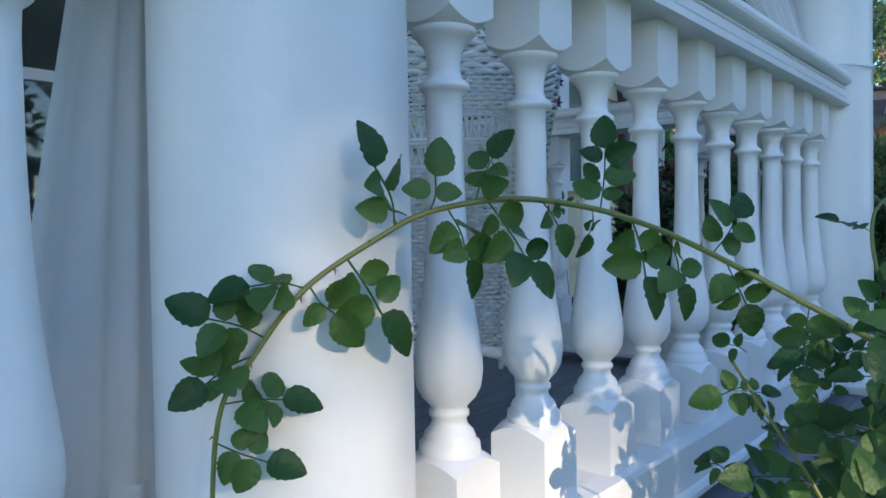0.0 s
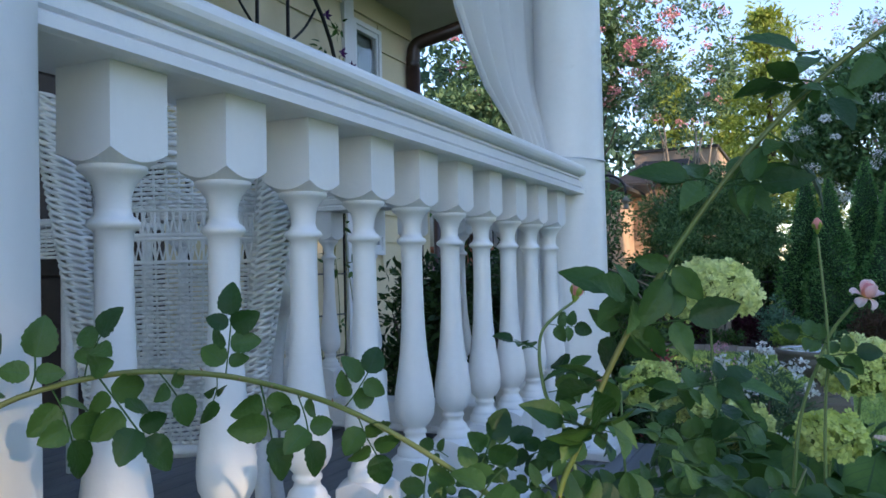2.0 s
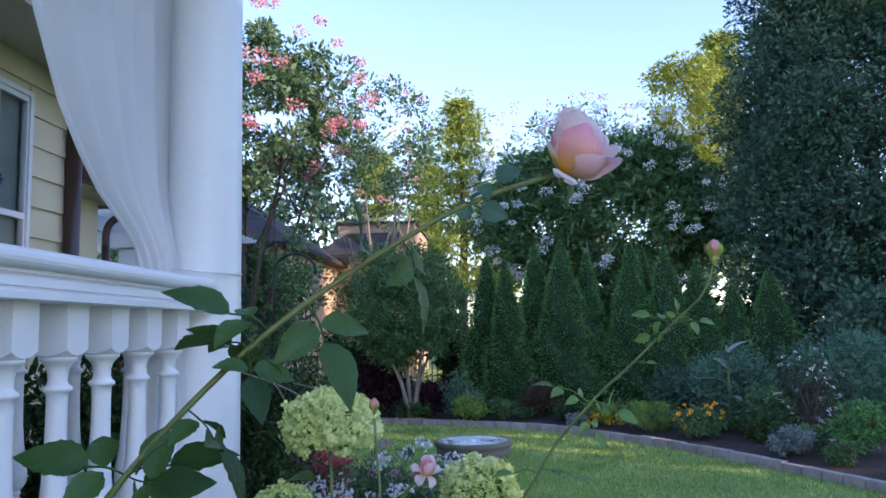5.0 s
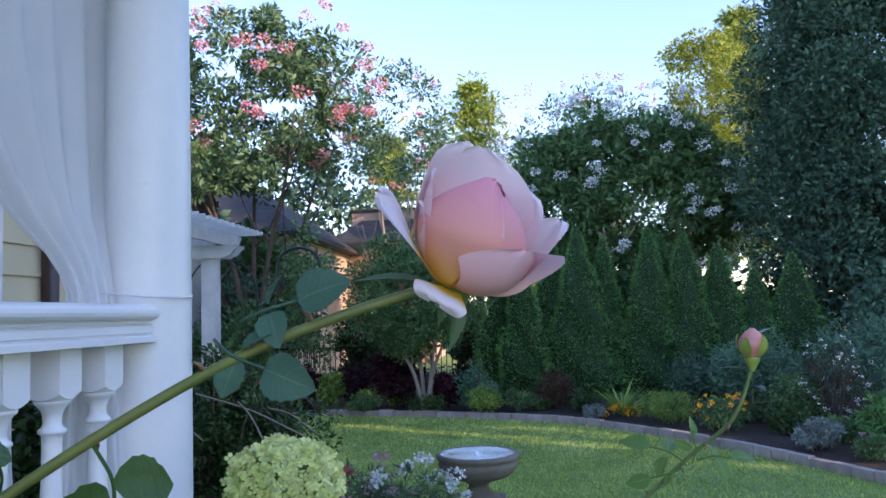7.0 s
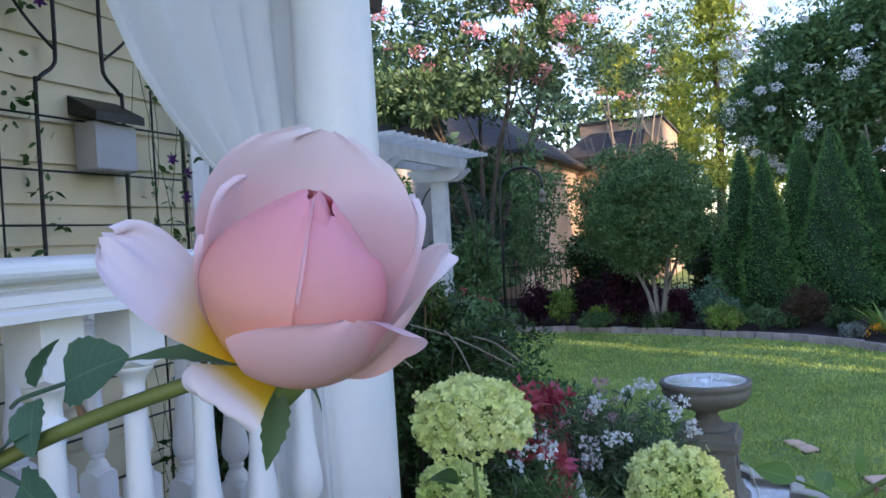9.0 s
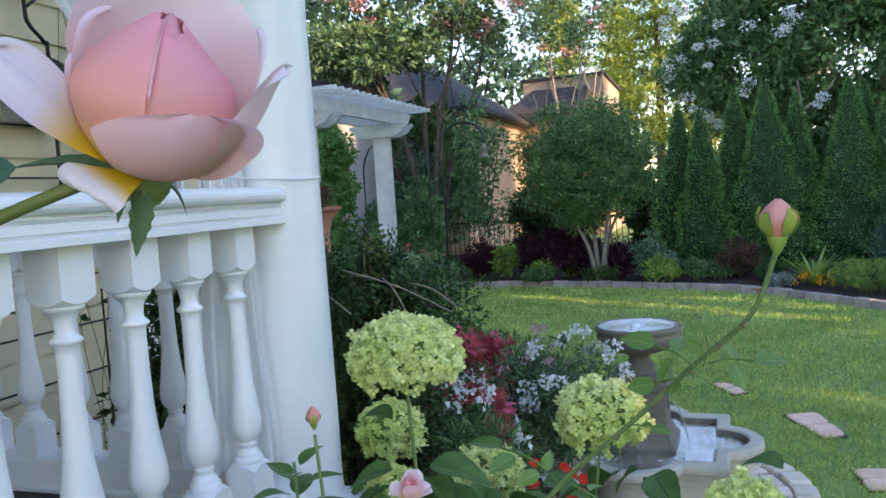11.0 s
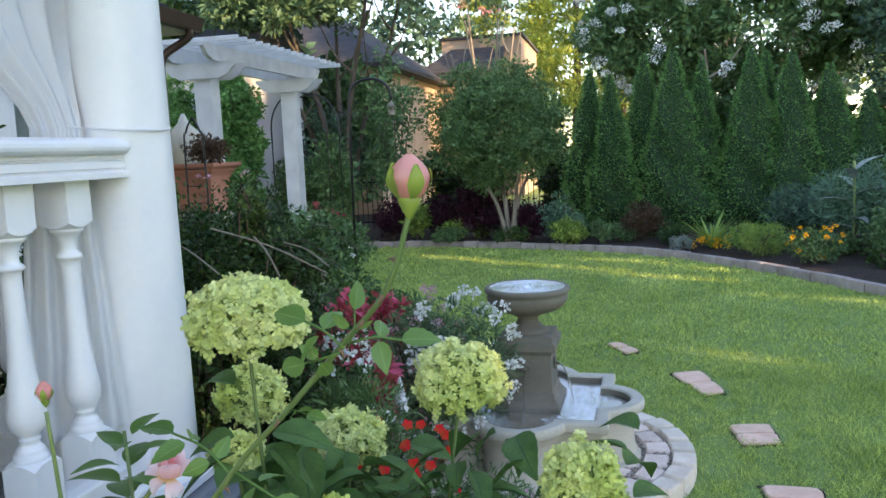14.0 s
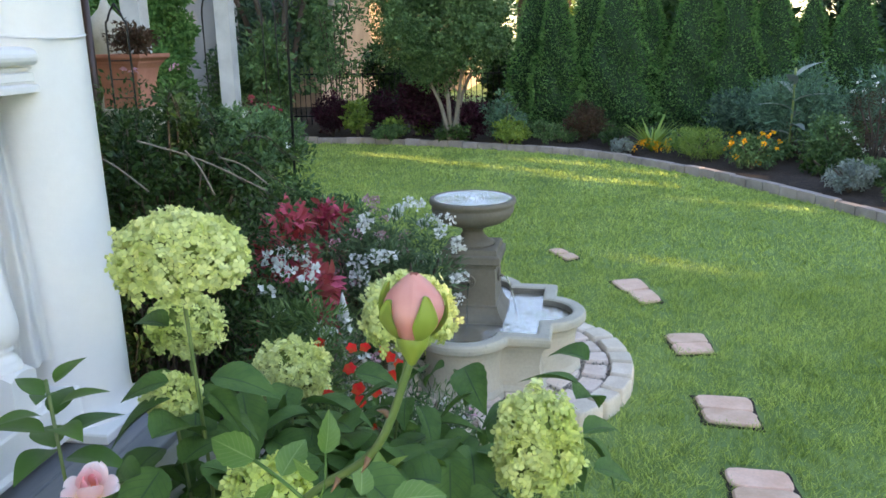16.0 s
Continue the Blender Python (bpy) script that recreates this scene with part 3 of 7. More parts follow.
# ---- house wall ----
WX = -2.14
wall = thing("wall_house", "cream painted clapboard house wall", "house wall", (WX, 0, 0), kind="structure")
M_BLIND = material("pale_window_blind", (0.30, 0.33, 0.29), (0.42, 0.44, 0.40), 0.8, 3, 0.1, 30)
OPEN = [(-0.35, 1.15, 1.25, 3.1, 0.09), (4.385, 4.715, 1.75, 3.385, 0.036)]  # window openings: y0, y1, z0, z1, frame width
b = Build()
ys = sorted({-3.2, 5.30, *[o[0] for o in OPEN], *[o[1] for o in OPEN]})
for y0, y1 in zip(ys, ys[1:]):
    spans = [(0.0, 3.75)]
    for o in OPEN:
        if y0 >= o[0] - 1e-6 and y1 <= o[1] + 1e-6:
            spans = [(0.0, o[2]), (o[3], 3.75)]
    for z0, z1 in spans:
        b.box(WX - 0.16, WX - 0.012, y0, y1, z0, z1)
b.box(-6.5, WX - 0.16, 5.15, 5.30, 0.0, 3.75)
part("sheathing", b, M_SIDING, wall, smooth=False)
z = 0.35
while z < 3.62:
    cuts = [(-3.2, 4.22), (4.345, 5.30)]
    for o in OPEN:
        if z + 0.19 > o[2] - o[4] and z < o[3] + o[4]:
            nxt = []
            for a0, a1 in cuts:
                if o[1] > a0 and o[0] < a1:
                    nxt += [(a0, o[0] - o[4]), (o[1] + o[4], a1)]
                else:
                    nxt.append((a0, a1))
            cuts = [c for c in nxt if c[1] - c[0] > 0.03]
    for a0, a1 in cuts:
        b = Build()
        top = min(z + 0.225, 3.64)
        v = [(WX + 0.012, a0, z), (WX + 0.012, a1, z), (WX - 0.008, a1, top), (WX - 0.008, a0, top), (WX - 0.012, a0, z), (WX - 0.012, a1, z), (WX - 0.0125, a1, top), (WX - 0.0125, a0, top)]
        b.add(v, [(0, 1, 2, 3), (5, 4, 7, 6), (4, 5, 1, 0), (3, 2, 6, 7), (1, 5, 6, 2), (4, 0, 3, 7)])
        part("clapboard", b, M_SIDING, wall, smooth=False)
    z += 0.209
b = Build()
b.box(WX - 0.01, WX + 0.03, 4.22, 4.345, 0.3, 3.75, 0.004)
part("corner_board", b, M_WHITE, wall, "white vertical trim board", smooth=False)

for k, (y0, y1, z0, z1, fw) in enumerate(OPEN):
    w = thing("window_%d" % (k + 1), "white framed sash window reflecting the garden", "window", (WX, (y0 + y1) / 2, z0), kind="structure")
    b = Build()
    for a in ((y0 - fw, y0, z0 - fw, z1 + fw), (y1, y1 + fw, z0 - fw, z1 + fw), (y0, y1, z1, z1 + fw), (y0, y1, z0 - fw, z0)):
        b.box(WX - 0.06, WX + 0.028, *a, 0.003)
    part("window_frame", b, M_WHITE, w, smooth=False)
    zm = z0 + (z1 - z0) * (0.50 if k else 0.42)
    sw = 0.035 if k == 0 else 0.014
    b = Build()
    for a in ((y0, y0 + sw, z0, z1), (y1 - sw, y1, z0, z1), (y0 + sw, y1 - sw, z1 - 0.035, z1), (y0 + sw, y1 - sw, z0, z0 + 0.04), (y0 + sw, y1 - sw, zm - 0.02, zm + 0.02)):
        b.box(WX - (0.075 if k == 0 else 0.03), WX - (0.035 if k == 0 else -0.012), *a)
    part("sash", b, M_WHITE, w, smooth=False)
    for a in ((z0 + 0.04, zm - 0.02), (zm + 0.02, z1 - 0.035)):
        b = Build().box(WX - (0.060 if k == 0 else 0.008), WX - (0.054 if k == 0 else 0.002), y0 + sw + 0.001, y1 - sw - 0.001, a[0] + 0.001, a[1] - 0.001)
        part("pane", b, M_GLASS, w, smooth=False)
    if k:
        b = Build().box(WX - 0.15, WX - 0.05, y0 + 0.003, y1 - 0.003, z0 + 0.003, z1 - 0.003)
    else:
        # first window: no room, a solid box coloured as its shade
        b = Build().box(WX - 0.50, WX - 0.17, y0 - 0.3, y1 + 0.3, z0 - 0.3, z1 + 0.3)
    part("room_blind" if k else "dark_room", b, M_BLIND if k else M_ROOMSHADE, w, "pale blind behind the glass" if k else "dark box with the room shade in its colour", smooth=False)

b = Build()
b.box(WX - 0.1, -1.62, 2.78, 5.75, 3.66, 3.70)
b.box(-1.62, -1.60, 2.78, 5.77, 3.64, 3.86)
b.box(WX - 4.2, WX - 0.1, 5.30, 5.75, 3.66, 3.70)
b.box(WX - 4.2, -1.60, 5.75, 5.77, 3.64, 3.86)
solid("eaves", b, M_SOFFIT, "shaded tan eaves of the house", "eaves", kind="structure", smooth=False)
b = Build()
rv = [(-1.55, 2.78, 3.87), (-1.55, 5.85, 3.87), (-6.5, 5.85, 3.87), (-4.2, 3.8, 5.2), (-4.2, 2.78, 5.2)]
b.add(rv, [(0, 1, 3, 4)], [(1, 2, 3)])
b.box(-6.5, 0.5, -3.2, 2.77, 3.57, 3.70)
solid("roof", b, M_ROOF, "dark shingled roof of the house", "roof", kind="structure", smooth=False)

spout = thing("downspout", "dark brown metal gutter and downspout on the house corner", "downspout", (WX + 0.07, 5.22, 0))
b = Build()
b.tube(smooth_path([(-1.56, 5.42, 3.72), (-1.58, 5.40, 3.62), (-1.80, 5.30, 3.52), (-2.04, 5.23, 3.44), (-2.08, 5.22, 3.34), (-2.085, 5.22, 3.24)], 6), 0.055, 12)
b.tube([(-2.085, 5.22, 3.25), (-2.085, 5.22, 0.1)], 0.057, 12)
part("pipe", b, M_BROWN, spout)
b = Build()
g = [(-1.598, 3.74), (-1.50, 3.74), (-1.47, 3.86), (-1.485, 3.86), (-1.51, 3.755), (-1.598, 3.755)]
b.add([(x, 2.8, z_) for x, z_ in g] + [(x, 5.8, z_) for x, z_ in g], [(i, i + 6, (i + 1) % 6 + 6, (i + 1) % 6) for i in range(6)], [(5, 4, 3, 2, 1, 0), (6, 7, 8, 9, 10, 11)])
part("gutter", b, M_BROWN, spout, smooth=False)

# lower wing of the house beyond the corner
wing = thing("house_wing", "low wing of the cream house with a shingled roof", "house wing", (-3.0, 6.2, 0), kind="structure")
part("wall", Build().box(-6.5, -2.80, 5.302, 6.95, 0.0, 3.05), M_SIDING, wing, smooth=False)
b = Build()
b.box(-6.5, -2.56, 5.302, 7.18, 3.052, 3.08)
part("soffit", b, M_SOFFIT, wing, "shaded boarded soffit", smooth=False)
b = Build().box(-2.558, -2.535, 5.79, 7.18, 3.06, 3.20)
b.box(-6.5, -2.535, 7.182, 7.205, 3.06, 3.20)
part("fascia", b, M_WHITE_ROUGH, wing, smooth=False)
b = Build()
b.add([(-2.50, 5.79, 3.215), (-2.50, 7.24, 3.215), (-6.6, 7.24, 3.215), (-4.0, 5.79, 3.95), (-4.6, 5.79, 3.95), (-2.50, 5.79, 3.19), (-2.50, 7.24, 3.19), (-6.6, 7.24, 3.19)], [(0, 1, 3)], [(1, 2, 4, 3)], [(5, 6, 1, 0), (6, 7, 2, 1)])
for k in range(9):
    f = k / 9
    x = -2.497 + f * (-1.50)
    b.box(x - 0.17, x, 5.80, 7.235 - 1.40 * f, 3.222 + 0.735 * f, 3.234 + 0.735 * f)
part("roof", b, M_ROOF, wing, "dark grey shingled roof slope", smooth=False)
g = [(-2.532, 3.08), (-2.44, 3.08), (-2.41, 3.20), (-2.425, 3.20), (-2.45, 3.095), (-2.532, 3.095)]
b = Build()
b.add([(x, 5.79, z_) for x, z_ in g] + [(x, 7.26, z_) for x, z_ in g], [(i, i + 6, (i + 1) % 6 + 6, (i + 1) % 6) for i in range(6)], [(5, 4, 3, 2, 1, 0), (6, 7, 8, 9, 10, 11)])
part("gutter", b, M_BROWN, wing, "dark brown metal gutter", smooth=False)
b = Build()
b.tube(smooth_path([(-2.48, 7.10, 3.09), (-2.49, 7.10, 3.02), (-2.58, 7.07, 2.95), (-2.69, 7.02, 2.87), (-2.735, 7.0, 2.77), (-2.74, 7.0, 2.62)], 6), 0.037, 12)
b.tube([(-2.74, 7.0, 2.63), (-2.74, 7.0, 0.1)], 0.038, 12)
part("downspout", b, M_BROWN, wing, "dark brown metal downspout")

# brown boarded door beside the trellis
door = thing("door_1", "dark brown boarded door with a ribbed casing", "door", (WX, 1.9, FLOOR_Z), kind="structure")
part("leaf", Build().box(WX + 0.013, WX + 0.030, 1.40, 2.31, FLOOR_Z, 3.16), M_DOORWOOD, door, smooth=False)
for k in range(10):
    z = FLOOR_Z + 0.03 + 0.213 * k
    part("board", Build().box(WX + 0.031, WX + 0.046, 1.41, 2.30, z, z + 0.203, 0.004), M_DOORWOOD, door, smooth=False)
for y in (1.24, 2.33):
    part("casing", Build().box(WX + 0.013, WX + 0.040, y - 0.02, y + 0.16, FLOOR_Z, 3.30), M_DOORWOOD, door, "ribbed dark door casing", smooth=False)
    for k in range(5):
        part("rib", Build().box(WX + 0.041, WX + 0.056, y - 0.008 + 0.031 * k, y + 0.012 + 0.031 * k, FLOOR_Z, 3.29, 0.003), M_DOORWOOD, door, smooth=False)

# meter box on the wall
box = thing("meter_box", "grey metal box with a black hood on the house wall", "utility box", (WX, 3.48, 2.45))
b = Build().box(WX + 0.014, WX + 0.16, 3.34, 3.62, 2.40, 2.66, 0.012)
part("body", b, material("grey_enamel", (0.33, 0.34, 0.36), (0.40, 0.41, 0.43), 0.45, 6, 0.06), box, smooth=False)
b = Build()
b.add([(WX + 0.012, 3.31, 2.70), (WX + 0.20, 3.31, 2.655), (WX + 0.20, 3.65, 2.655), (WX + 0.012, 3.65, 2.70), (WX + 0.012, 3.31, 2.80), (WX + 0.20, 3.31, 2.70), (WX + 0.20, 3.65, 2.70), (WX + 0.012, 3.65, 2.80)],
      [(3, 2, 1, 0), (4, 5, 6, 7), (0, 1, 5, 4), (1, 2, 6, 5), (2, 3, 7, 6), (3, 0, 4, 7)])
part("hood", b, M_BLACK, box, "black slanted hood", smooth=False)


# ---- curtains ----
def curtain(b, rows, folds, depth, columns=90):
    """rows: (z, start point, end point, fold depth factor)."""
    zs = np.array([r[0] for r in rows])
    g = []
    for z in np.linspace(zs[0], zs[-1], 44):
        def at(col):
            return np.interp(z, zs[::-1], np.array([r[col] for r in rows])[::-1])
        x0, y0, x1, y1, k = at(1), at(2), at(3), at(4), at(5)
        u = np.linspace(0, 1, columns)
        nx, ny = y1 - y0, -(x1 - x0)
        ln = math.hypot(nx, ny) + 1e-6
        wave = np.sin(u * folds * 2 * math.pi + 0.7 * np.sin(u * 9) + 0.3 * math.sin(z * 3)) * depth * k + 0.4 * depth * k * np.sin(u * folds * 4.7 + z)
        g.append(np.stack([x0 + (x1 - x0) * u + nx / ln * wave, y0 + (y1 - y0) * u + ny / ln * wave, np.full(columns, z)], 1))
    return b.sheet(g)


cur = thing("curtain", "white cotton porch curtain gathered and tied to the column", "curtain", (-0.15, 2.2, 1.2), "porch curtains")
b = curtain(Build(), [(3.36, -0.17, 1.36, -0.15, 2.36, 1.0), (2.9, -0.17, 1.46, -0.14, 2.36, 1.0), (2.6, -0.17, 1.57, -0.14, 2.35, 0.9), (2.39, -0.165, 1.69, -0.135, 2.34, 0.8), (2.28, -0.16, 1.79, -0.125, 2.31, 0.7), (2.18, -0.155, 1.905, -0.10, 2.27, 0.6), (2.07, -0.13, 2.06, -0.06, 2.23, 0.42),
                      (2.0, -0.12, 2.12, -0.035, 2.213, 0.30), (1.95, -0.12, 2.12, -0.03, 2.21, 0.30), (1.7, -0.13, 2.07, -0.005, 2.21, 0.4), (1.4, -0.13, 2.03, 0.015, 2.208, 0.45), (1.16, -0.13, 1.99, 0.03, 2.205, 0.5)], 5, 0.026)
part("cloth", b, M_CURTAIN, cur)
b = Build()
a = np.linspace(0, 2 * math.pi, 49)
b.tube(np.stack([COL_B[0] - 0.02 + 0.148 * np.cos(a), COL_B[1] - 0.015 + 0.148 * np.sin(a), 1.985 - 0.02 * np.cos(a + 0.4)], 1), 0.0035, 6, False)
part("tie_cord", b, M_CURTAIN, cur, "thin white cord round the column")

cur = thing("curtain", "white cotton porch curtain hanging beside the column", "curtain", (-0.14, -0.1, 1.2), "porch curtains")
b = curtain(Build(), [(3.36, -0.13, -0.75, -0.115, -0.06, 1.0), (2.4, -0.12, -0.32, -0.105, -0.06, 0.7), (1.95, -0.10, -0.135, -0.10, -0.06, 0.4), (1.69, -0.10, -0.152, -0.10, -0.06, 0.6), (1.45, -0.10, -0.195, -0.10, -0.06, 0.8), (1.18, -0.10, -0.22, -0.10, -0.065, 1.0)], 3, 0.007)
part("cloth", b, M_CURTAIN, cur)
b = curtain(Build(), [(1.235, -0.094, -0.214, -0.094, -0.062, 0.9), (1.178, -0.094, -0.22, -0.094, -0.062, 1.0)], 3, 0.010)
part("hem", b, M_CURTAIN, cur)


# ---- wicker chair ----
def weave(parent, centre, ux, nrm, width_at, z0, z1, pitch, amp, r, stakes, bow=0.0):
    """Horizontal strands that pass in front of and behind upright stakes."""
    ux, nrm, c = np.array(ux), np.array(nrm), np.array(centre)
    k = 0
    z = z0
    while z < z1:
        w = width_at(z)
        u = np.linspace(-1, 1, stakes * 4 + 1)
        s = np.cos(u * stakes * math.pi + (k % 2) * math.pi) * amp
        p = c + (u * w / 2)[:, None] * ux + (s + bow * (1 - u * u))[:, None] * nrm
        p[:, 2] = z + 0.0015 * np.sin(u * 7 + k)
        part("strand", Build().tube(p, r, 5, False), M_WICKER, parent)
        z += pitch
        k += 1


def stakes_of(centre, ux, nrm, width_at, z0, z1, stakes, bow=0.0):
    """The upright stakes of a woven panel."""
    ux, nrm, c = np.array(ux), np.array(nrm), np.array(centre)
    b = Build()
    for q in range(stakes + 1):
        u = -1 + 2 * q / stakes
        b.tube([c + u * width_at(z) / 2 * ux + bow * (1 - u * u) * nrm + np.array([0, 0, z]) for z in (z0, (z0 + z1) / 2, z1)], 0.0035, 5)
    return b


def wicker_chair(centre, facing):
    """A high-backed chair seen from behind; facing: the way it looks."""
    cx, cy = centre
    fx, fy = facing
    f, s = np.array([fx, fy, 0.0]), np.array([fy, -fx, 0.0])
    o = np.array([cx, cy, 0.0])
    back = -f
    ch = thing("wicker_armchair", "white wicker high-backed armchair on the porch deck", "armchair", (cx, cy, FLOOR_Z))
    def wid(z):
        t = (z - 1.15) / 0.95
        return 0.36 + 0.16 * max(0, min(1, t))
    u = np.linspace(-1, 1, 24)
    rim = o + (u * wid(1.12) / 2)[:, None] * s + (0.05 * (1 - u * u))[:, None] * back
    rim[:, 2] = 1.122
    panel = part("woven_back", Build().tube(rim, 0.007, 5, False), M_WICKER, ch, "closely woven wicker back panel")
    for q in range(14):
        v = -1 + 2 * q / 13
        part("stake", Build().tube([o + v * wid(z) / 2 * s + 0.05 * (1 - v * v) * back + np.array([0, 0, z]) for z in (1.12, 1.63, 2.14)], 0.0035, 5), M_WICKER, panel)
    weave(panel, o, s, back, wid, 1.13, 1.65, 0.0125, 0.010, 0.0056, 13, 0.05)
    weave(panel, o, s, back, wid, 1.81, 1.93, 0.0125, 0.010, 0.0056, 13, 0.05)
    weave(panel, o, s, back, wid, 1.93, 2.02, 0.016, 0.013, 0.009, 7, 0.055)
    weave(panel, o, s, back, wid, 2.02, 2.13, 0.0125, 0.010, 0.0056, 13, 0.05)
    band = None
    for z0, z1 in ((1.665, 1.715), (1.74, 1.795)):
        for zz in (z0 - 0.008, z1 + 0.006):
            u = np.linspace(-1, 1, 24)
            p = o + (u * wid(zz) / 2)[:, None] * s + (0.05 * (1 - u * u))[:, None] * back
            p[:, 2] = zz
            rod = part("openwork_band" if band is None else "band_rod", Build().tube(p, 0.006, 5, False), M_WICKER, band or ch, "open twisted lattice bands" if band is None else "")
            band = band or rod
        for k in range(22):
            for sg in (-1, 1):
                u0, u1 = -1 + (k + 0.5) / 11, -1 + (k + 0.5 + 0.7 * sg) / 11
                p = np.array([o + u * wid(z0) / 2 * s + 0.05 * (1 - u * u) * back + np.array([0, 0, zz]) for u, zz in ((u0, z0 - 0.006), ((u0 + u1) / 2, (z0 + z1) / 2), (u1, z1 + 0.006))])
                part("lattice_strand", Build().tube(p, 0.0036, 4, False), M_WICKER, band)
    for side in (-1, 1):
        # rolled wing: a tapering roll of wound strands
        wing = part("rolled_wing", Build().tube([o + side * (wid(z) / 2 + 0.025 + 0.055 * (z - 1.1) / 1.02) * s + np.array([0, 0, z]) for z in (1.10, 1.6, 2.12)], [0.02, 0.035, 0.05], 10), M_WICKER, ch, "thick braided rolled edge")
        for k in range(106):
            z = 1.10 + k * 0.0097
            t = (z - 1.10) / 1.02
            e = o + side * (wid(z) / 2 + 0.025 + 0.055 * t) * s
            rad = 0.026 + 0.046 * t
            a = np.linspace(0, 2 * math.pi, 21)
            p = e + (np.cos(a) * rad)[:, None] * s + (np.sin(a) * rad * 1.5 + 0.01)[:, None] * back * 1.0
            p[:, 2] = z + 0.006 * np.sin(a * 4 + (k % 2) * math.pi) + 0.03 * side * np.cos(a) * t
            part("strand", Build().tube(p, 0.0066, 5, False), M_WICKER, wing)
        b = Build()
        e0 = o + side * 0.24 * s
        for off, lean_ in ((0.0, 0.04), (0.50, -0.03)):
            p = np.array([e0 + f * off + np.array([0, 0, 1.14]), e0 + f * (off - lean_ * 0.5) + side * s * 0.01 + np.array([0, 0, 1.03]), e0 + f * (off - lean_) + side * s * 0.03 + np.array([0, 0, FLOOR_Z])])
            leg = Build().tube(smooth_path(p, 6), 0.024, 8)
            part("leg", leg, M_WICKER, ch, "wrapped wicker leg")
        arm = smooth_path([e0 + side * 0.03 * s + np.array([0, 0, 1.62]), e0 + side * 0.07 * s + f * 0.25 + np.array([0, 0, 1.55]), e0 + side * 0.06 * s + f * 0.50 + np.array([0, 0, 1.52]), e0 + side * 0.03 * s + f * 0.55 + np.array([0, 0, 1.42]), e0 + f * 0.52 + np.array([0, 0, 1.1])], 8)
        part("arm", Build().tube(arm, 0.035, 8), M_WICKER, ch)
    b = Build()
    q = [o + sx * 0.25 * s + fy_ * f for sx, fy_ in ((-1, 0.03), (1, 0.03), (1, 0.54), (-1, 0.54))]
    b.prism([(p[0], p[1]) for p in q][::-1], 1.28, 1.34)
    part("seat", b, M_WICKER, ch, smooth=False)
    b = Build()
    u = np.linspace(-1, 1, 24)
    p = o + (u * 0.25)[:, None] * s + (0.05 * (1 - u * u) + 0.004)[:, None] * back
    p[:, 2] = 1.118 + 0.03 * (1 - u * u) - 0.012
    b.tube(p, 0.016, 6)
    part("lower_edge_roll", b, M_WICKER, ch)
    b = Build()
    p2 = o + (u * 0.26)[:, None] * s + (0.05 * (1 - u * u))[:, None] * back
    p2[:, 2] = 2.135 + 0.05 * (1 - u * u)
    b.tube(p2, 0.02, 8)
    part("edge_roll", b, M_WICKER, ch)
    return ch


def reshape(ob, centre, plan, heights):
    """Fit all the meshes under a thing to a plan scale about its centre and to a table of heights."""
    for ch in ob.children_recursive:
        n = len(ch.data.vertices)
        co = np.empty(n * 3)
        ch.data.vertices.foreach_get("co", co)
        co = co.reshape(n, 3)
        co[:, 0] = centre[0] + (co[:, 0] - centre[0]) * plan
        co[:, 1] = centre[1] + (co[:, 1] - centre[1]) * plan
        co[:, 2] = np.interp(co[:, 2], heights[0], heights[1])
        ch.data.vertices.foreach_set("co", co.ravel())
        ch.data.update()


CHAIR = (-0.55, 0.95)
reshape(wicker_chair(CHAIR, (-0.56, 0.828)), CHAIR, 0.76, ((FLOOR_Z, 1.118, 1.66, 1.80, 2.2), (FLOOR_Z, 1.18, 1.62, 1.735, 2.05)))

# low wicker side table by the wall
t = thing("wicker_table", "white wicker side table by the house wall", "side table", (-1.72, 1.62, FLOOR_Z))
apron = part("apron", stakes_of((-1.72, 1.42, 0), (1, 0, 0), (0, -1, 0), lambda z: 0.5, 1.66, 1.765, 9), M_WICKER, t)
weave(apron, (-1.72, 1.42, 0), (1, 0, 0), (0, -1, 0), lambda z: 0.5, 1.66, 1.76, 0.013, 0.004, 0.006, 9)
b = Build().box(-1.98, -1.46, 1.40, 1.84, 1.765, 1.79, 0.006)
part("tabletop", b, M_WHITE, t, smooth=False)
for dx in (-0.22, 0.22):
    for dy in (-0.17, 0.17):
        part("leg", Build().tube([(-1.72 + dx, 1.62 + dy, FLOOR_Z), (-1.72 + dx, 1.62 + dy, 1.77)], 0.02, 8), M_WICKER, t)


# ---- trellis with clematis on the house wall ----
def arch_path(y0, y1, z0, zs, x):
    a = np.linspace(math.pi, 0, 17)
    mid, r = (y0 + y1) / 2, (y1 - y0) / 2
    return np.concatenate([[(x, y0, z0)], np.stack([np.full(17, x), mid + r * np.cos(a), zs + 1.25 * r * np.sin(a)], 1), [(x, y1, z0)]])


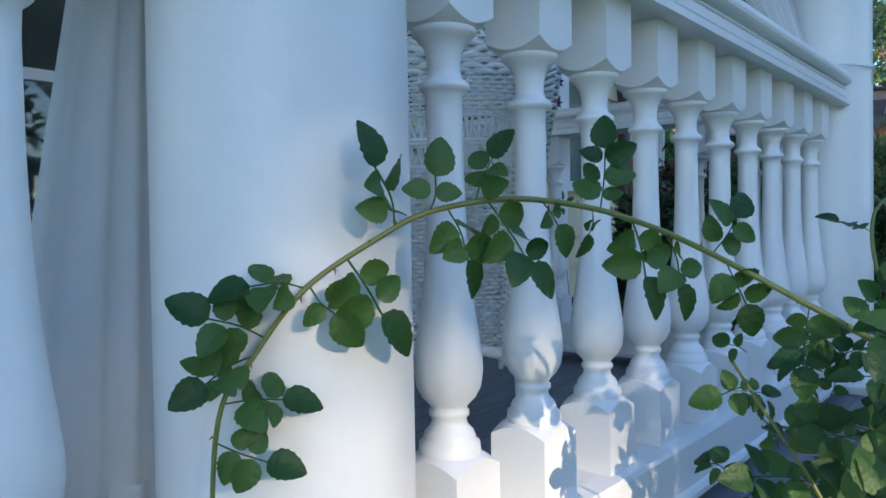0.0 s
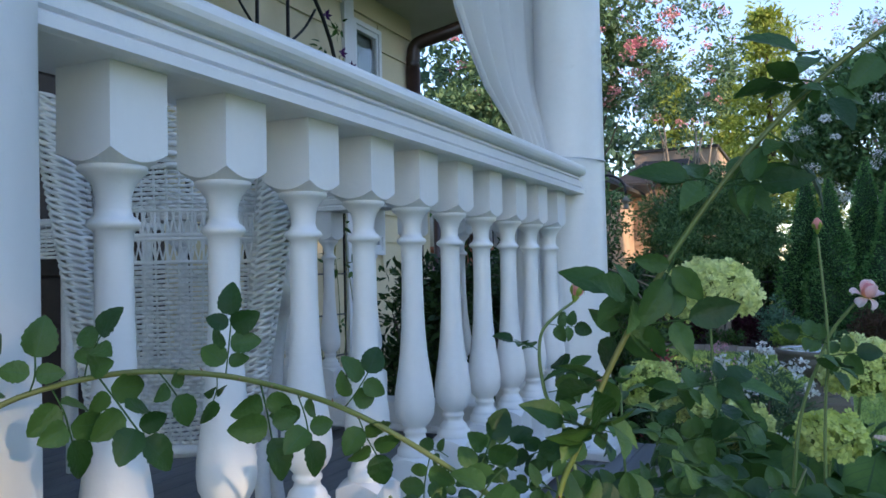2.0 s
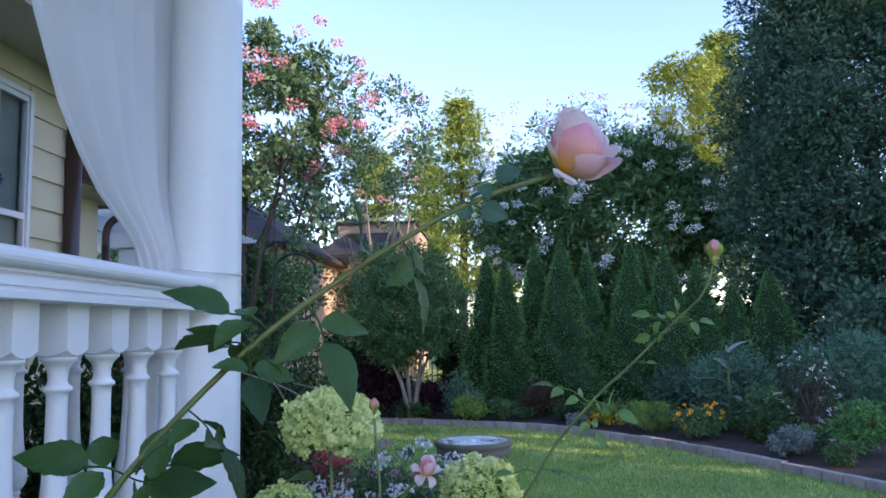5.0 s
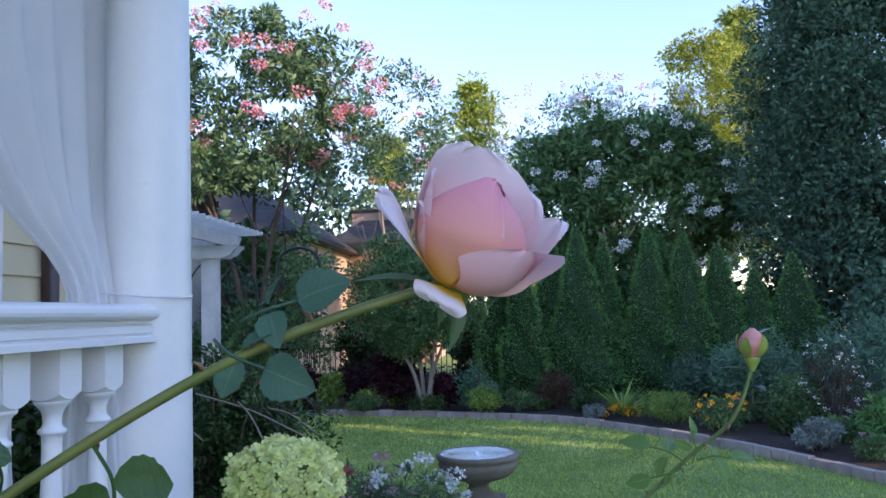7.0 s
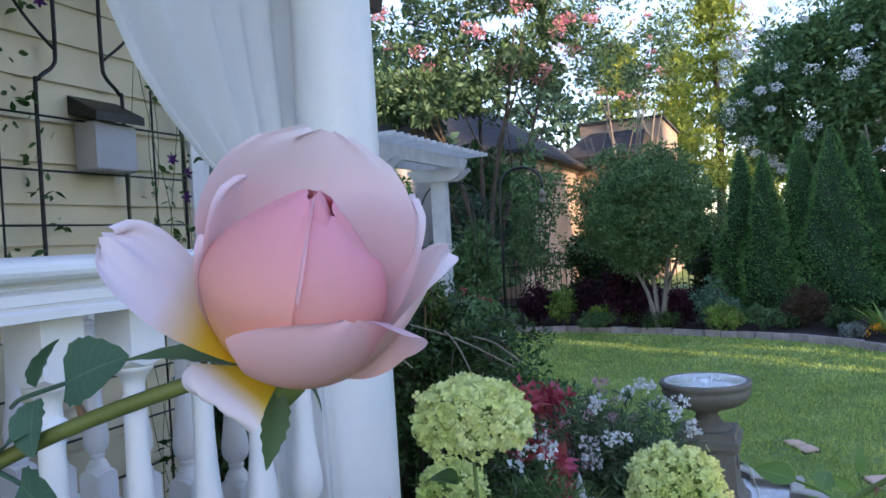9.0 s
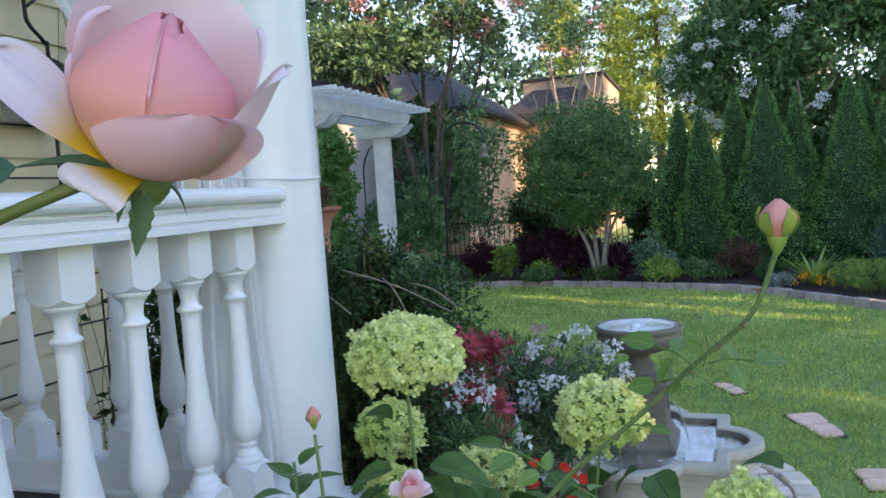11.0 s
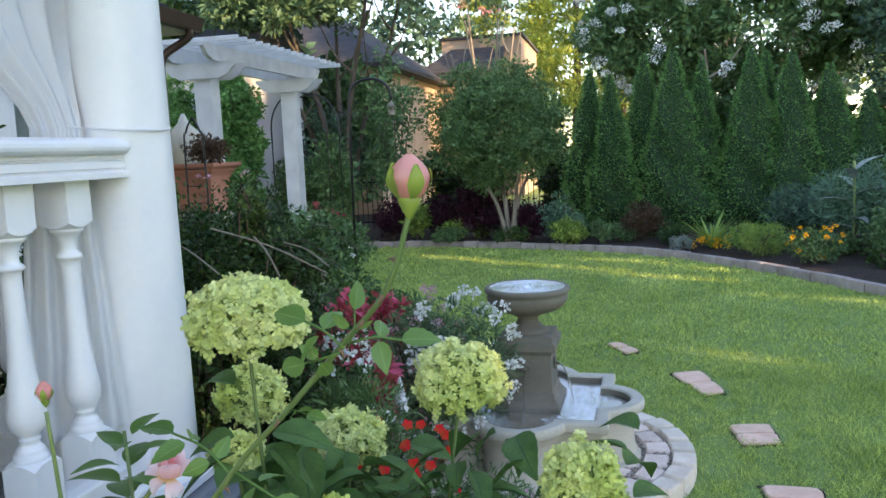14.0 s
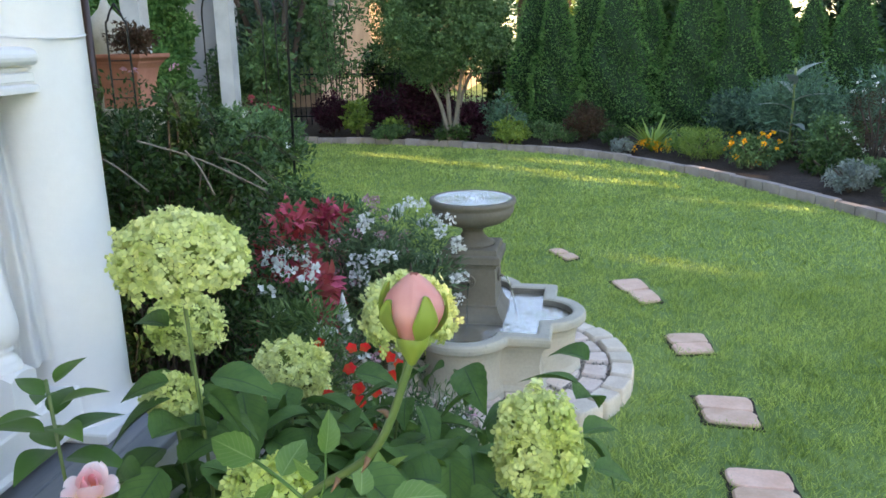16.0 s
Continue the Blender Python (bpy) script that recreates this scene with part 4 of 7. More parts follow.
x = WX + 0.07
tr = thing("trellis", "large black iron arched trellis against the house wall", "trellis", (x, 3.36, 0))
part("outer_arch", Build().tube(arch_path(2.62, 4.10, 0.0, 2.62, x), 0.013, 8), M_BLACK, tr)
for s in (-1, 1):
    y0, y1 = 3.35 + s * 0.28, 3.35 + s * 0.15
    part("upright", Build().tube(smooth_path([(x, y0, 0.0), (x, y0, 1.5), (x, y0, 2.72), (x, y0 - s * 0.02, 2.84), (x, y1 + s * 0.02, 2.92), (x, y1, 3.02), (x, y1, 3.5)], 5), 0.011, 6), M_BLACK, tr)
    part("curl", Build().tube(smooth_path([(x, y1, 3.0), (x, 3.35 + s * 0.32, 3.14), (x, 3.35 + s * 0.45, 3.30)], 5), 0.008, 6), M_BLACK, tr)
    part("side_bar", Build().tube([(x, 3.35 + s * 0.50, 0.0), (x, 3.35 + s * 0.50, 2.9)], 0.006, 6), M_BLACK, tr)
for k in range(9):
    part("cross_bar", Build().tube([(x + 0.008, 2.62, 0.5 + 0.27 * k), (x + 0.008, 4.10, 0.5 + 0.27 * k)], 0.006, 6), M_BLACK, tr)
cl = thing("clematis", "violet flowering clematis climbing the iron trellis", "climbing plant", (WX + 0.1, 3.9, 0))
b = Build()
for k in range(7):
    y = 3.7 + 0.07 * k
    p = [(WX + 0.09 + 0.03 * math.sin(j * 1.3 + k), y + 0.09 * math.sin(j * 0.9 + 2 * k), 0.1 + 0.42 * j) for j in range(8)]
    b.tube(smooth_path(p, 4), 0.003, 4)
part("vine", b, M_ROSESTEM, cl)
b = Build()
pts = np.stack([WX + 0.1 + RNG.uniform(-0.03, 0.06, 46), RNG.choice([3.0, 3.94], 46) + RNG.normal(0, 0.16, 46), RNG.uniform(1.2, 3.3, 46)], 1)
leaf_cloud(b, pts, 0.06, 5, 0.055, LEAF)
part("leaves", b, M_ROSELEAF, cl)
star = leaf_shape(0.5, 3, 0.1, 0.2)
for p in [(3.98, 3.05), (4.10, 2.98), (3.93, 2.80), (4.06, 2.84), (4.12, 2.62), (3.90, 2.50), (4.02, 2.42), (3.80, 3.25), (4.2, 2.72), (3.05, 3.2), (4.0, 2.28)]:
    b = Build()
    c = np.array([[WX + 0.15, *p]] * 6)
    an = np.arange(6) * math.pi / 3 + p[0] * 5
    d = np.stack([np.full(6, 0.35), np.cos(an), np.sin(an)], 1)
    b.scatter(star, placed(c, d, np.full(6, math.pi / 2), 0.045))
    part("flower", b, M_VIOLETFL, cl, "violet six-petalled flower")


# ---- fountain ----
FC = np.array([0.83, 4.90])
TURN = radians(-2)


def turned(x, y):
    c, s = math.cos(TURN), math.sin(TURN)
    return FC[0] + c * x - s * y, FC[1] + s * x + c * y


def basin_outline(inset):
    """A square whose sides swell into round lobes, drawn in by inset."""
    out = []
    for k in range(320):
        a = 2 * math.pi * k / 320
        fold = (a + math.pi / 4) % (math.pi / 2) - math.pi / 4
        r = (0.485 - inset) / math.cos(fold)
        root = (0.268 - inset) ** 2 - (0.40 * math.sin(fold)) ** 2
        if root > 0:
            r = max(r, 0.40 * math.cos(fold) + math.sqrt(root))
        out.append(turned(r * math.cos(a), r * math.sin(a)))
    return out


fountain = thing("garden_fountain", "grey-brown cast stone fountain with running water on the lawn's edge", "fountain", (*FC, 0))


def rings(b, outlines, heights):
    n = len(outlines[0])
    v = np.concatenate([np.c_[np.array(o), np.full(n, z)] for o, z in zip(outlines, heights)])
    i = np.arange(n)
    j = (i + 1) % n
    b.add(v, np.concatenate([np.stack([k * n + i, k * n + j, (k + 1) * n + j, (k + 1) * n + i], 1) for k in range(len(outlines) - 1)]))
    return b


prof = [(0.020, 0.0), (0.020, 0.05), (0.030, 0.065), (0.030, 0.075), (0.048, 0.10), (0.058, 0.15), (0.062, 0.22), (0.052, 0.29), (0.034, 0.33), (0.010, 0.345), (0.002, 0.355), (0.0, 0.375), (0.003, 0.392), (0.012, 0.402),
        (0.060, 0.403), (0.074, 0.400), (0.080, 0.390)]
part("basin", rings(Build(), [basin_outline(q) for q, z in prof], [z for q, z in prof]), M_CASTLIGHT, fountain, "pale quatrefoil stone basin", smooth=False)
# darker stone carries both the wetness and the shade below the rim
part("basin_lining", rings(Build(), [basin_outline(q) for q in (0.080, 0.082, 0.083)], [0.390, 0.375, 0.26]), M_CAST, fountain, "wet inner basin wall with shade in its colour", smooth=False)
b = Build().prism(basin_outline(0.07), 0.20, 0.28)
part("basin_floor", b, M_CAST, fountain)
# rippled water
b = Build()
rim = np.array(basin_outline(0.081))
sh = []
for k, q in enumerate(np.linspace(0.02, 1.0, 40)):
    o = FC + (rim - FC) * q
    z = np.full(len(o), 0.358)
    for jx, jy in ((0.0, -0.27), (0.27, 0.0), (-0.27, 0.0), (0.0, 0.27)):
        d = np.hypot(o[:, 0] - FC[0] - jx, o[:, 1] - FC[1] - jy)
        z += 0.0020 * np.sin(d * 80) / (1 + 7 * d) ** 1.5
    sh.append(np.c_[o, z])
sh = np.array(sh)
b.sheet(np.concatenate([sh, sh[:, :1]], 1))
part("water", b, M_WATER, fountain, "clear rippling water")


def square(h):
    return [turned(sx * h, sy * h) for sx, sy in ((-1, -1), (1, -1), (1, 1), (-1, 1))]


ped = [(0.20, 0.26), (0.20, 0.375), (0.195, 0.385), (0.175, 0.41), (0.163, 0.44), (0.163, 0.455), (0.152, 0.46), (0.146, 0.675), (0.152, 0.68), (0.156, 0.695), (0.175, 0.705), (0.175, 0.745), (0.168, 0.752), (0.158, 0.755), (0.155, 0.785), (0.14, 0.79)]
b = rings(Build(), [square(h) for h, z in ped], [z for h, z in ped])
b.prism(square(0.14), 0.78, 0.7895)
part("pedestal", b, M_CAST, fountain, "square moulded stone pedestal", smooth=False)
b = Build().lathe([(0.13, 0.788), (0.13, 0.80), (0.105, 0.81), (0.075, 0.835), (0.06, 0.86), (0.058, 0.875), (0.075, 0.885), (0.088, 0.893), (0.088, 0.905)], 40, FC)
part("stem", b, M_CAST, fountain)
b = Build().lathe([(0.08, 0.90), (0.13, 0.908), (0.18, 0.925), (0.215, 0.95), (0.235, 0.98), (0.24, 1.0), (0.236, 1.012), (0.236, 1.02), (0.248, 1.03), (0.252, 1.045), (0.247, 1.058), (0.240, 1.061), (0.228, 1.060), (0.222, 1.054), (0.205, 1.035), (0.1, 1.01), (0.02, 1.0)], 64, FC)
part("bowl", b, M_CAST, fountain, "round footed stone bowl")
b = Build()
rr = np.linspace(0.001, 0.2225, 24)
a = np.linspace(0, 2 * math.pi, 65)
b.sheet([[(FC[0] + r * math.cos(t), FC[1] + r * math.sin(t), 1.0565 + 0.010 * math.exp(-(r / 0.018) ** 2) + 0.0012 * math.sin(r * 150) + 0.0006 * math.sin(5 * t + r * 60)) for t in a] for r in rr])
part("bowl_water", b, M_WATER, fountain, "clear rippling water")
for k in range(4):
    an = TURN - math.pi / 2 + k * math.pi / 2
    d = np.array([math.cos(an), math.sin(an), 0])
    s = np.array([-d[1], d[0], 0])
    base = np.array([*FC, 0.60]) + d * 0.150
    b = Build()
    t = np.linspace(0, 2 * math.pi, 33)
    b.tube(base + d * 0.004 + np.cos(t)[:, None] * s * 0.03 + np.sin(t)[:, None] * np.array([0, 0, 0.03]), 0.007, 6, False)
    for q in range(8):
        w = q * math.pi / 4
        e = base + d * 0.006 + math.cos(w) * s * 0.019 + math.sin(w) * np.array([0, 0, 0.019])
        b.tube([e - d * 0.008, e + d * 0.004], 0.007, 6)
    b.tube([base, base + d * 0.03 - np.array([0, 0, 0.004])], 0.009, 8)
    part("spout_rosette", b, M_CAST, fountain, "round moulded water spout")
    b = Build()
    p = [base + d * (0.03 + 0.085 * u) + np.array([0, 0, -0.005 - 0.245 * u * u]) for u in np.linspace(0, 1, 14)]
    b.tube(p, [0.004 + 0.0015 * math.sin(9 * u) for u in np.linspace(0, 1, 14)], 6)
    part("water_jet", b, M_WATER, fountain, "thin falling stream of water")

# paving round the fountain
pave = thing("pavement", "ring of pale pinkish paving stones round the fountain", "paving", (*FC, 0), kind="structure")
b = Build().lathe([(0.42, 0.0), (0.42, 0.044), (0.84, 0.044), (0.84, 0.0)], 48, FC, closed=False)
part("gravel_base", b, M_GRAVEL, pave)

rnd = random.Random(4)


def wedge(r0, r1, a0, a1, z0, z1, gap):
    pts = []
    g0, g1 = gap / r0, gap / r1
    steps = (0.0, 0.10, 0.35, 0.65, 0.90, 1.0)
    for k in steps:
        t = a0 + g1 + (a1 - a0 - 2 * g1) * k
        pts.append((FC[0] + r1 * math.cos(t), FC[1] + r1 * math.sin(t)))
    for k in steps:
        t = a1 - g0 - (a1 - a0 - 2 * g0) * k
        pts.append((FC[0] + r0 * math.cos(t), FC[1] + r0 * math.sin(t)))
    o = np.array(pts)
    c = o.mean(0)
    for k in (0, 5, 6, 11):
        o[k] = c + (o[k] - c) * 0.89
    o = c + (o - c) * np.array([[1 + rnd.uniform(-0.035, 0.025)] for k in o])
    rows = [(o, z0), (o, z1 - 0.022), (c + (o - c) * 0.955, z1 - 0.007), (c + (o - c) * 0.87, z1)]
    b = Build()
    rings(b, [r for r, z in rows], [z for r, z in rows])
    b.add(np.c_[rows[-1][0], np.full(len(o), z1)], np.arange(len(o)).reshape(1, -1))
    return b


k, a = 0, 0.0
while a < 2 * math.pi - 0.05:
    w = min(0.20 + rnd.uniform(-0.03, 0.04), 2 * math.pi - a)
    part("curb_stone", wedge(0.820 + rnd.uniform(-0.006, 0.006), 0.955, a, a + w, -0.02, 0.085 + rnd.uniform(-0.008, 0.008), 0.006), M_FLAGCURB, pave)
    a += w
for r0, r1, step in ((0.665, 0.812, 0.23), (0.51, 0.650, 0.27)):
    a = rnd.uniform(0, 0.2)
    end = a + 2 * math.pi
    while a < end - 0.05:
        w = min(step + rnd.uniform(-0.05, 0.06), end - a)
        part("paver", wedge(r0 + rnd.uniform(-0.008, 0.01), r1 + rnd.uniform(-0.012, 0.006), a, a + w, 0.0, 0.068 + rnd.uniform(-0.005, 0.006), 0.010), M_FLAG, pave)
        a += w
b = Build()
peb = np.array([(1, 0, 0), (0, 1, 0), (-1, 0, 0), (0, -1, 0), (0, 0, 0.7), (0, 0, -0.7)], float), np.array([(0, 1, 4), (1, 2, 4), (2, 3, 4), (3, 0, 4), (1, 0, 5), (2, 1, 5), (3, 2, 5), (0, 3, 5)])
m = 4200
a = RNG.uniform(0, 2 * math.pi, m)
r = RNG.choice([0.657, 0.822, 0.60, 0.74], m) + RNG.normal(0, 0.02, m)
pts = np.stack([FC[0] + r * np.cos(a), FC[1] + r * np.sin(a), np.full(m, 0.048) + RNG.uniform(0, 0.012, m)], 1)
b.scatter(peb, placed(pts, unit(m), RNG.uniform(0, 6, m), RNG.uniform(0.005, 0.011, m)))
tagged(part("pebbles", b, M_GRAVEL, pave, "loose pea gravel in the joints"), kind="stuff")

# ---- stepping stones ----
STONES = [((1.235, 7.718), (1.364, 7.767), (1.536, 7.471), (1.41, 7.367)), ((1.757, 6.784), (2.005, 6.867), (2.134, 6.307), (1.965, 6.212)), ((2.042, 5.60), (2.317, 5.64), (2.335, 5.31), (2.085, 5.255)),
          ((2.093, 4.669), (2.40, 4.661), (2.383, 4.313), (2.104, 4.349)), ((2.104, 3.90), (2.39, 3.89), (2.40, 3.56), (2.10, 3.57))]
for q in STONES:
    q = np.array(q)
    st = thing("stepping_stone", "flat pinkish sandstone stepping stone set in the lawn", "stepping stone", (*q.mean(0), 0), "stepping stones")
    mid0, mid1 = (q[0] + q[3]) / 2, (q[1] + q[2]) / 2
    c = q.mean(0) + np.array([0.032, 0.046])
    hole = []
    for i in range(4):
        for t in np.linspace(0, 1, 9)[:-1]:
            w = q[i] * (1 - t) + q[(i + 1) % 4] * t
            hole.append(c + (w - c) * (1.05 + rnd.uniform(-0.06, 0.07)))
    part("soil_edge", Build().prism(np.array(hole)[::-1], -0.05, -0.012), M_SOIL, st, "bare dark soil round the stone", smooth=False)
    for quad in ((q[0], q[1], mid1, mid0), (mid0, mid1, q[2], q[3])):
        o = np.array(quad)
        c = o.mean(0)
        o = c + (o - c) * 0.97
        fine = []
        for i in range(4):
            for t in np.linspace(0, 1, 6)[:-1]:
                w = o[i] * (1 - t) + o[(i + 1) % 4] * t
                fine.append(c + (w - c) * ((0.90 if t == 0 else 1.0) + rnd.uniform(-0.04, 0.02)))
        fine = np.array(fine)[::-1]
        b = rings(Build(), [fine, fine, c + (fine - c) * 0.94], [-0.04, -0.004, 0.004])
        b.add(np.c_[c + (fine - c) * 0.94, np.full(len(fine), 0.004)], np.arange(len(fine)).reshape(1, -1))
        part("slab", b, M_PAVER, st, smooth=False)

# ---- edging stones of the far bed ----
edging = thing("edging", "low grey stone edging along the far bed", "garden edging", (0, 14, 0), kind="structure")
k = 0
x = -6.9
while x < 6.0:
    y = border_y(x)
    step = 0.30
    x1 = x + step / math.hypot(1, (border_y(x + 0.01) - y) / 0.01)
    y1 = border_y(x1)
    d = np.array([x1 - x, y1 - y])
    d /= np.hypot(*d)
    nrm = np.array([-d[1], d[0]])
    p0, p1 = np.array([x, y]) + d * 0.008, np.array([x1, y1]) - d * 0.008
    o = np.array([p0 - nrm * 0.055, p1 - nrm * 0.055, p1 + nrm * 0.055, p0 + nrm * 0.055])
    c = o.mean(0)
    h = 0.10 + rnd.uniform(-0.012, 0.012)
    b = rings(Build(), [o, o, c + (o - c) * 0.93], [-0.03, h - 0.012, h])
    b.add(np.c_[c + (o - c) * 0.93, np.full(4, h)], [(0, 1, 2, 3)])
    part("edging_stone", b, M_EDGE, edging, smooth=False)
    x = x1


def inside(px_, py_, poly):
    res = np.zeros(len(px_), bool)
    n = len(poly)
    for i in range(n):
        (xa, ya), (xb, yb) = poly[i], poly[(i + 1) % n]
        hit = ((ya > py_) != (yb > py_)) & (px_ < (xb - xa) * (py_ - ya) / (yb - ya + 1e-12) + xa)
        res ^= hit
    return res


# grass blades
b = Build()
blade = np.array([(-0.5, 0, 0), (0.5, 0, 0), (0, 1, 0.0)], float), np.array([(0, 1, 2)])


def grass(n, x0, x1, y0, y1, h, w):
    px_, py_ = RNG.uniform(x0, x1, n), RNG.uniform(y0, y1, n)
    keep = ~inside(px_, py_, ring) & (np.hypot(px_ - FC[0], py_ - FC[1]) > 0.97)
    lim = np.array([border_y(v) for v in np.linspace(-8, 8, 200)])
    keep &= py_ < np.interp(px_, np.linspace(-8, 8, 200), lim) - 0.06
    for q in STONES:
        q = np.array(q)
        c = q.mean(0)
        keep &= ~inside(px_, py_, [tuple(c + np.array([0.028, 0.040]) + (p - c) * 1.01) for p in q])
    px_, py_ = px_[keep], py_[keep]
    m = len(px_)
    d = np.stack([RNG.normal(0, 0.75, m), RNG.normal(0, 0.75, m), np.ones(m)], 1)
    mats = placed(np.stack([px_, py_, np.full(m, -0.024)], 1), d, RNG.uniform(0, 6.3, m), h * RNG.uniform(0.6, 1.35, m) * (1 + 0.3 * np.sin(px_ * 17 + 3 * np.sin(py_ * 5)) * np.sin(py_ * 13 + 2 * np.sin(px_ * 7))))
    mats[:, :3, 0] *= (w / h)
    b.scatter(blade, mats)


grass(200000, 0.3, 4.6, 2.2, 7.2, 0.042, 0.0046)
grass(115000, -2.5, 5.8, 7.2, 11.0, 0.042, 0.008)
grass(80000, -4.5, 6.0, 11.0, 15.6, 0.046, 0.013)
solid("grass", b, M_BLADE, "short mown green grass blades", "grass", kind="stuff")


# ---- trees and shrubs ----
SUN_SLOPE = (SUN_DIR.y / SUN_DIR.x, SUN_DIR.z / SUN_DIR.x)
# openings cut in the crowns to place sun patches, given where the light through them crosses the plane x = 0: y0, y1,
# z0, z1
LIGHT_GAPS = [(-0.03, 0.12, 0.85, 1.45), (0.12, 0.50, 0.85, 1.31), (0.50, 0.85, 0.85, 1.22), (13.54, 13.84, -0.66, -0.18), (13.14, 13.44, -1.20, -0.71), (12.70, 12.90, -0.46, 0.20), (12.22, 12.52, -0.82, -0.38),
              (12.95, 13.15, 0.30, 0.66), (8.30, 8.40, -0.80, -0.66), (11.42, 11.70, -1.54, -1.26), (11.43, 11.55, -1.02, -0.80)]


def in_light_gap(p, edge, gaps=LIGHT_GAPS):
    y, z = p[:, 1] - SUN_SLOPE[0] * p[:, 0], p[:, 2] - SUN_SLOPE[1] * p[:, 0]
    hit = np.zeros(len(p), bool)
    for y0, y1, z0, z1 in gaps:
        hit |= (y > y0 - edge) & (y < y1 + edge) & (z > z0 - edge) & (z < z1 + edge)
    return hit


def clumps(n, centre, radii, inner=0.45):
    """Clump centres within an ellipsoid, more of them towards its surface."""
    d = unit(n)
    r = RNG.uniform(inner, 1.0, n) ** 0.5
    return np.asarray(centre) + d * r[:, None] * np.asarray(radii)


def crown(b, centres, radius, per, size, template=LEAFLET, up=0.2, open_light=False, flat=0.7):
    c = np.repeat(np.asarray(centres), per, axis=0)
    rad = radius * np.repeat(RNG.uniform(0.6, 1.35, len(centres)), per)
    d = unit(len(c))
    p = c + d * (rad * RNG.uniform(0.1, 1.0, len(c)) ** 0.5)[:, None] * np.array([1, 1, flat])
    if open_light:
        near = in_light_gap(p, 0.65)
        q = np.repeat(p[near], 10, axis=0) + RNG.normal(0, 0.28, (10 * int(near.sum()), 3))
        q = q[~in_light_gap(q, 0.13) | (in_light_gap(q, 0.13, LIGHT_GAPS[:3]) & (RNG.random(len(q)) < 0.025))]
        b.scatter(template, placed(q, unit(len(q)), RNG.uniform(-1.6, 1.6, len(q)), RNG.uniform(0.16, 0.30, len(q))))
        keep = ~near
    else:
        keep = ~in_light_gap(p, size * 0.5)
    p, d = p[keep], d[keep]
    way = d + unit(len(p)) * 0.9 + np.array([0, 0, up])
    b.scatter(template, placed(p, way, RNG.uniform(-1.6, 1.6, len(p)), size * RNG.uniform(0.6, 1.35, len(p))))
    return b


def limbs(base, forks, top, spread, r0, lean=(0, 0)):
    """Several tapered stems that fan out and fork from the base."""
    b = Build()
    base = np.array(base, float)
    for k in range(forks):
        a = 2 * math.pi * k / forks + 0.6
        tip = base + np.array([math.cos(a) * spread + lean[0], math.sin(a) * spread + lean[1], top * (0.85 + 0.15 * math.sin(k * 2.1))])
        m1 = base * 0.65 + tip * 0.35 + np.array([0.08 * math.sin(3 * k), 0.08 * math.cos(2 * k), 0.1 * top])
        path = smooth_path([base + np.array([math.cos(a), math.sin(a), 0]) * r0 * (0.7 if forks > 1 else 0), m1, base * 0.25 + tip * 0.75, tip], 6)
        b.tube(path, np.linspace(r0, r0 * 0.25, len(path)), 8)
        for q in range(3):
            s = path[8 + q * 3]
            e = s + np.array([math.cos(a + 2 * q - 2) * spread * 0.5, math.sin(a + 2 * q - 2) * spread * 0.5, top * 0.22])
            b.tube(smooth_path([s, (s + e) / 2 + np.array([0, 0, -0.04 * top]), e], 4), np.linspace(r0 * 0.4, r0 * 0.12, 9), 6)
    return b


def tree(name, label, base, bark, leafmat, centres, radius, per, size, forks=1, top=3.0, spread=0.4, r0=0.12, template=LEAFLET, up=0.2, group="", flowers=None, open_light=False, lean=(0, 0)):
    t = thing(name, label, "tree", base, group)
    part("trunk", limbs(base, forks, top, spread, r0, lean), bark, t)
    part("crown", crown(Build(), centres, radius, per, size, template, up, open_light), leafmat, t)
    if flowers:
        fm, fc, fr, fper, fsize, fname = flowers
        part("blossom", crown(Build(), fc, fr, fper, fsize, PETALET, 0.4), fm, t, fname)
    return t


# arborvitae hedge along the far bed
def arborvitae(x, y, h, w):
    t = thing("arborvitae", "dark green cone-shaped arborvitae in the far hedge", "conifer", (x, y, 0.05), "arborvitae hedge")
    part("trunk", Build().tube([(x, y, 0.0), (x, y, h * 0.9)], [0.06, 0.01], 8), M_BARK, t)
    def profile(f):
        return 1.15 * w * (1 - f) ** 0.86 * np.clip(f * 4 + 0.6, 0, 1) + 0.015
    def lump(a, z):
        return 1 + 0.19 * np.sin(a * 3 + z * 2.3 + x * 5) * np.sin(z * 3.1 + x * 9) + 0.07 * np.sin(a * 7 + z * 6 + x)
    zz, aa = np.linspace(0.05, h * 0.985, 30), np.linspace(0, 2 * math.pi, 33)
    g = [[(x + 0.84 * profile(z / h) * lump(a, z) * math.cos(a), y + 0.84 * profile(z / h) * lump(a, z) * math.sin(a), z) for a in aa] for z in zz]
    # added solid core, coloured as the shade between the sprays
    part("inner_foliage", Build().sheet(g), M_ARBORSHADE, t)
    m = int(11000 * h / 3.6)
    z = h * (1 - RNG.uniform(0, 1, m) ** 0.62 * 0.985)
    f = z / h
    a = RNG.uniform(0, 2 * math.pi, m)
    r = profile(f) * lump(a, z) * RNG.uniform(0.80, 1.05, m)
    p = np.stack([x + r * np.cos(a), y + r * np.sin(a), z], 1)
    d = np.stack([np.cos(a), np.sin(a), RNG.uniform(-0.1, 1.0, m)], 1) + unit(m) * 0.5
    b = Build()
    b.scatter(SPRAY, placed(p, d, RNG.uniform(-1.6, 1.6, m), RNG.uniform(0.040, 0.092, m) * (0.65 + 0.35 * (1 - f))))
    part("foliage", b, M_ARBOR, t)


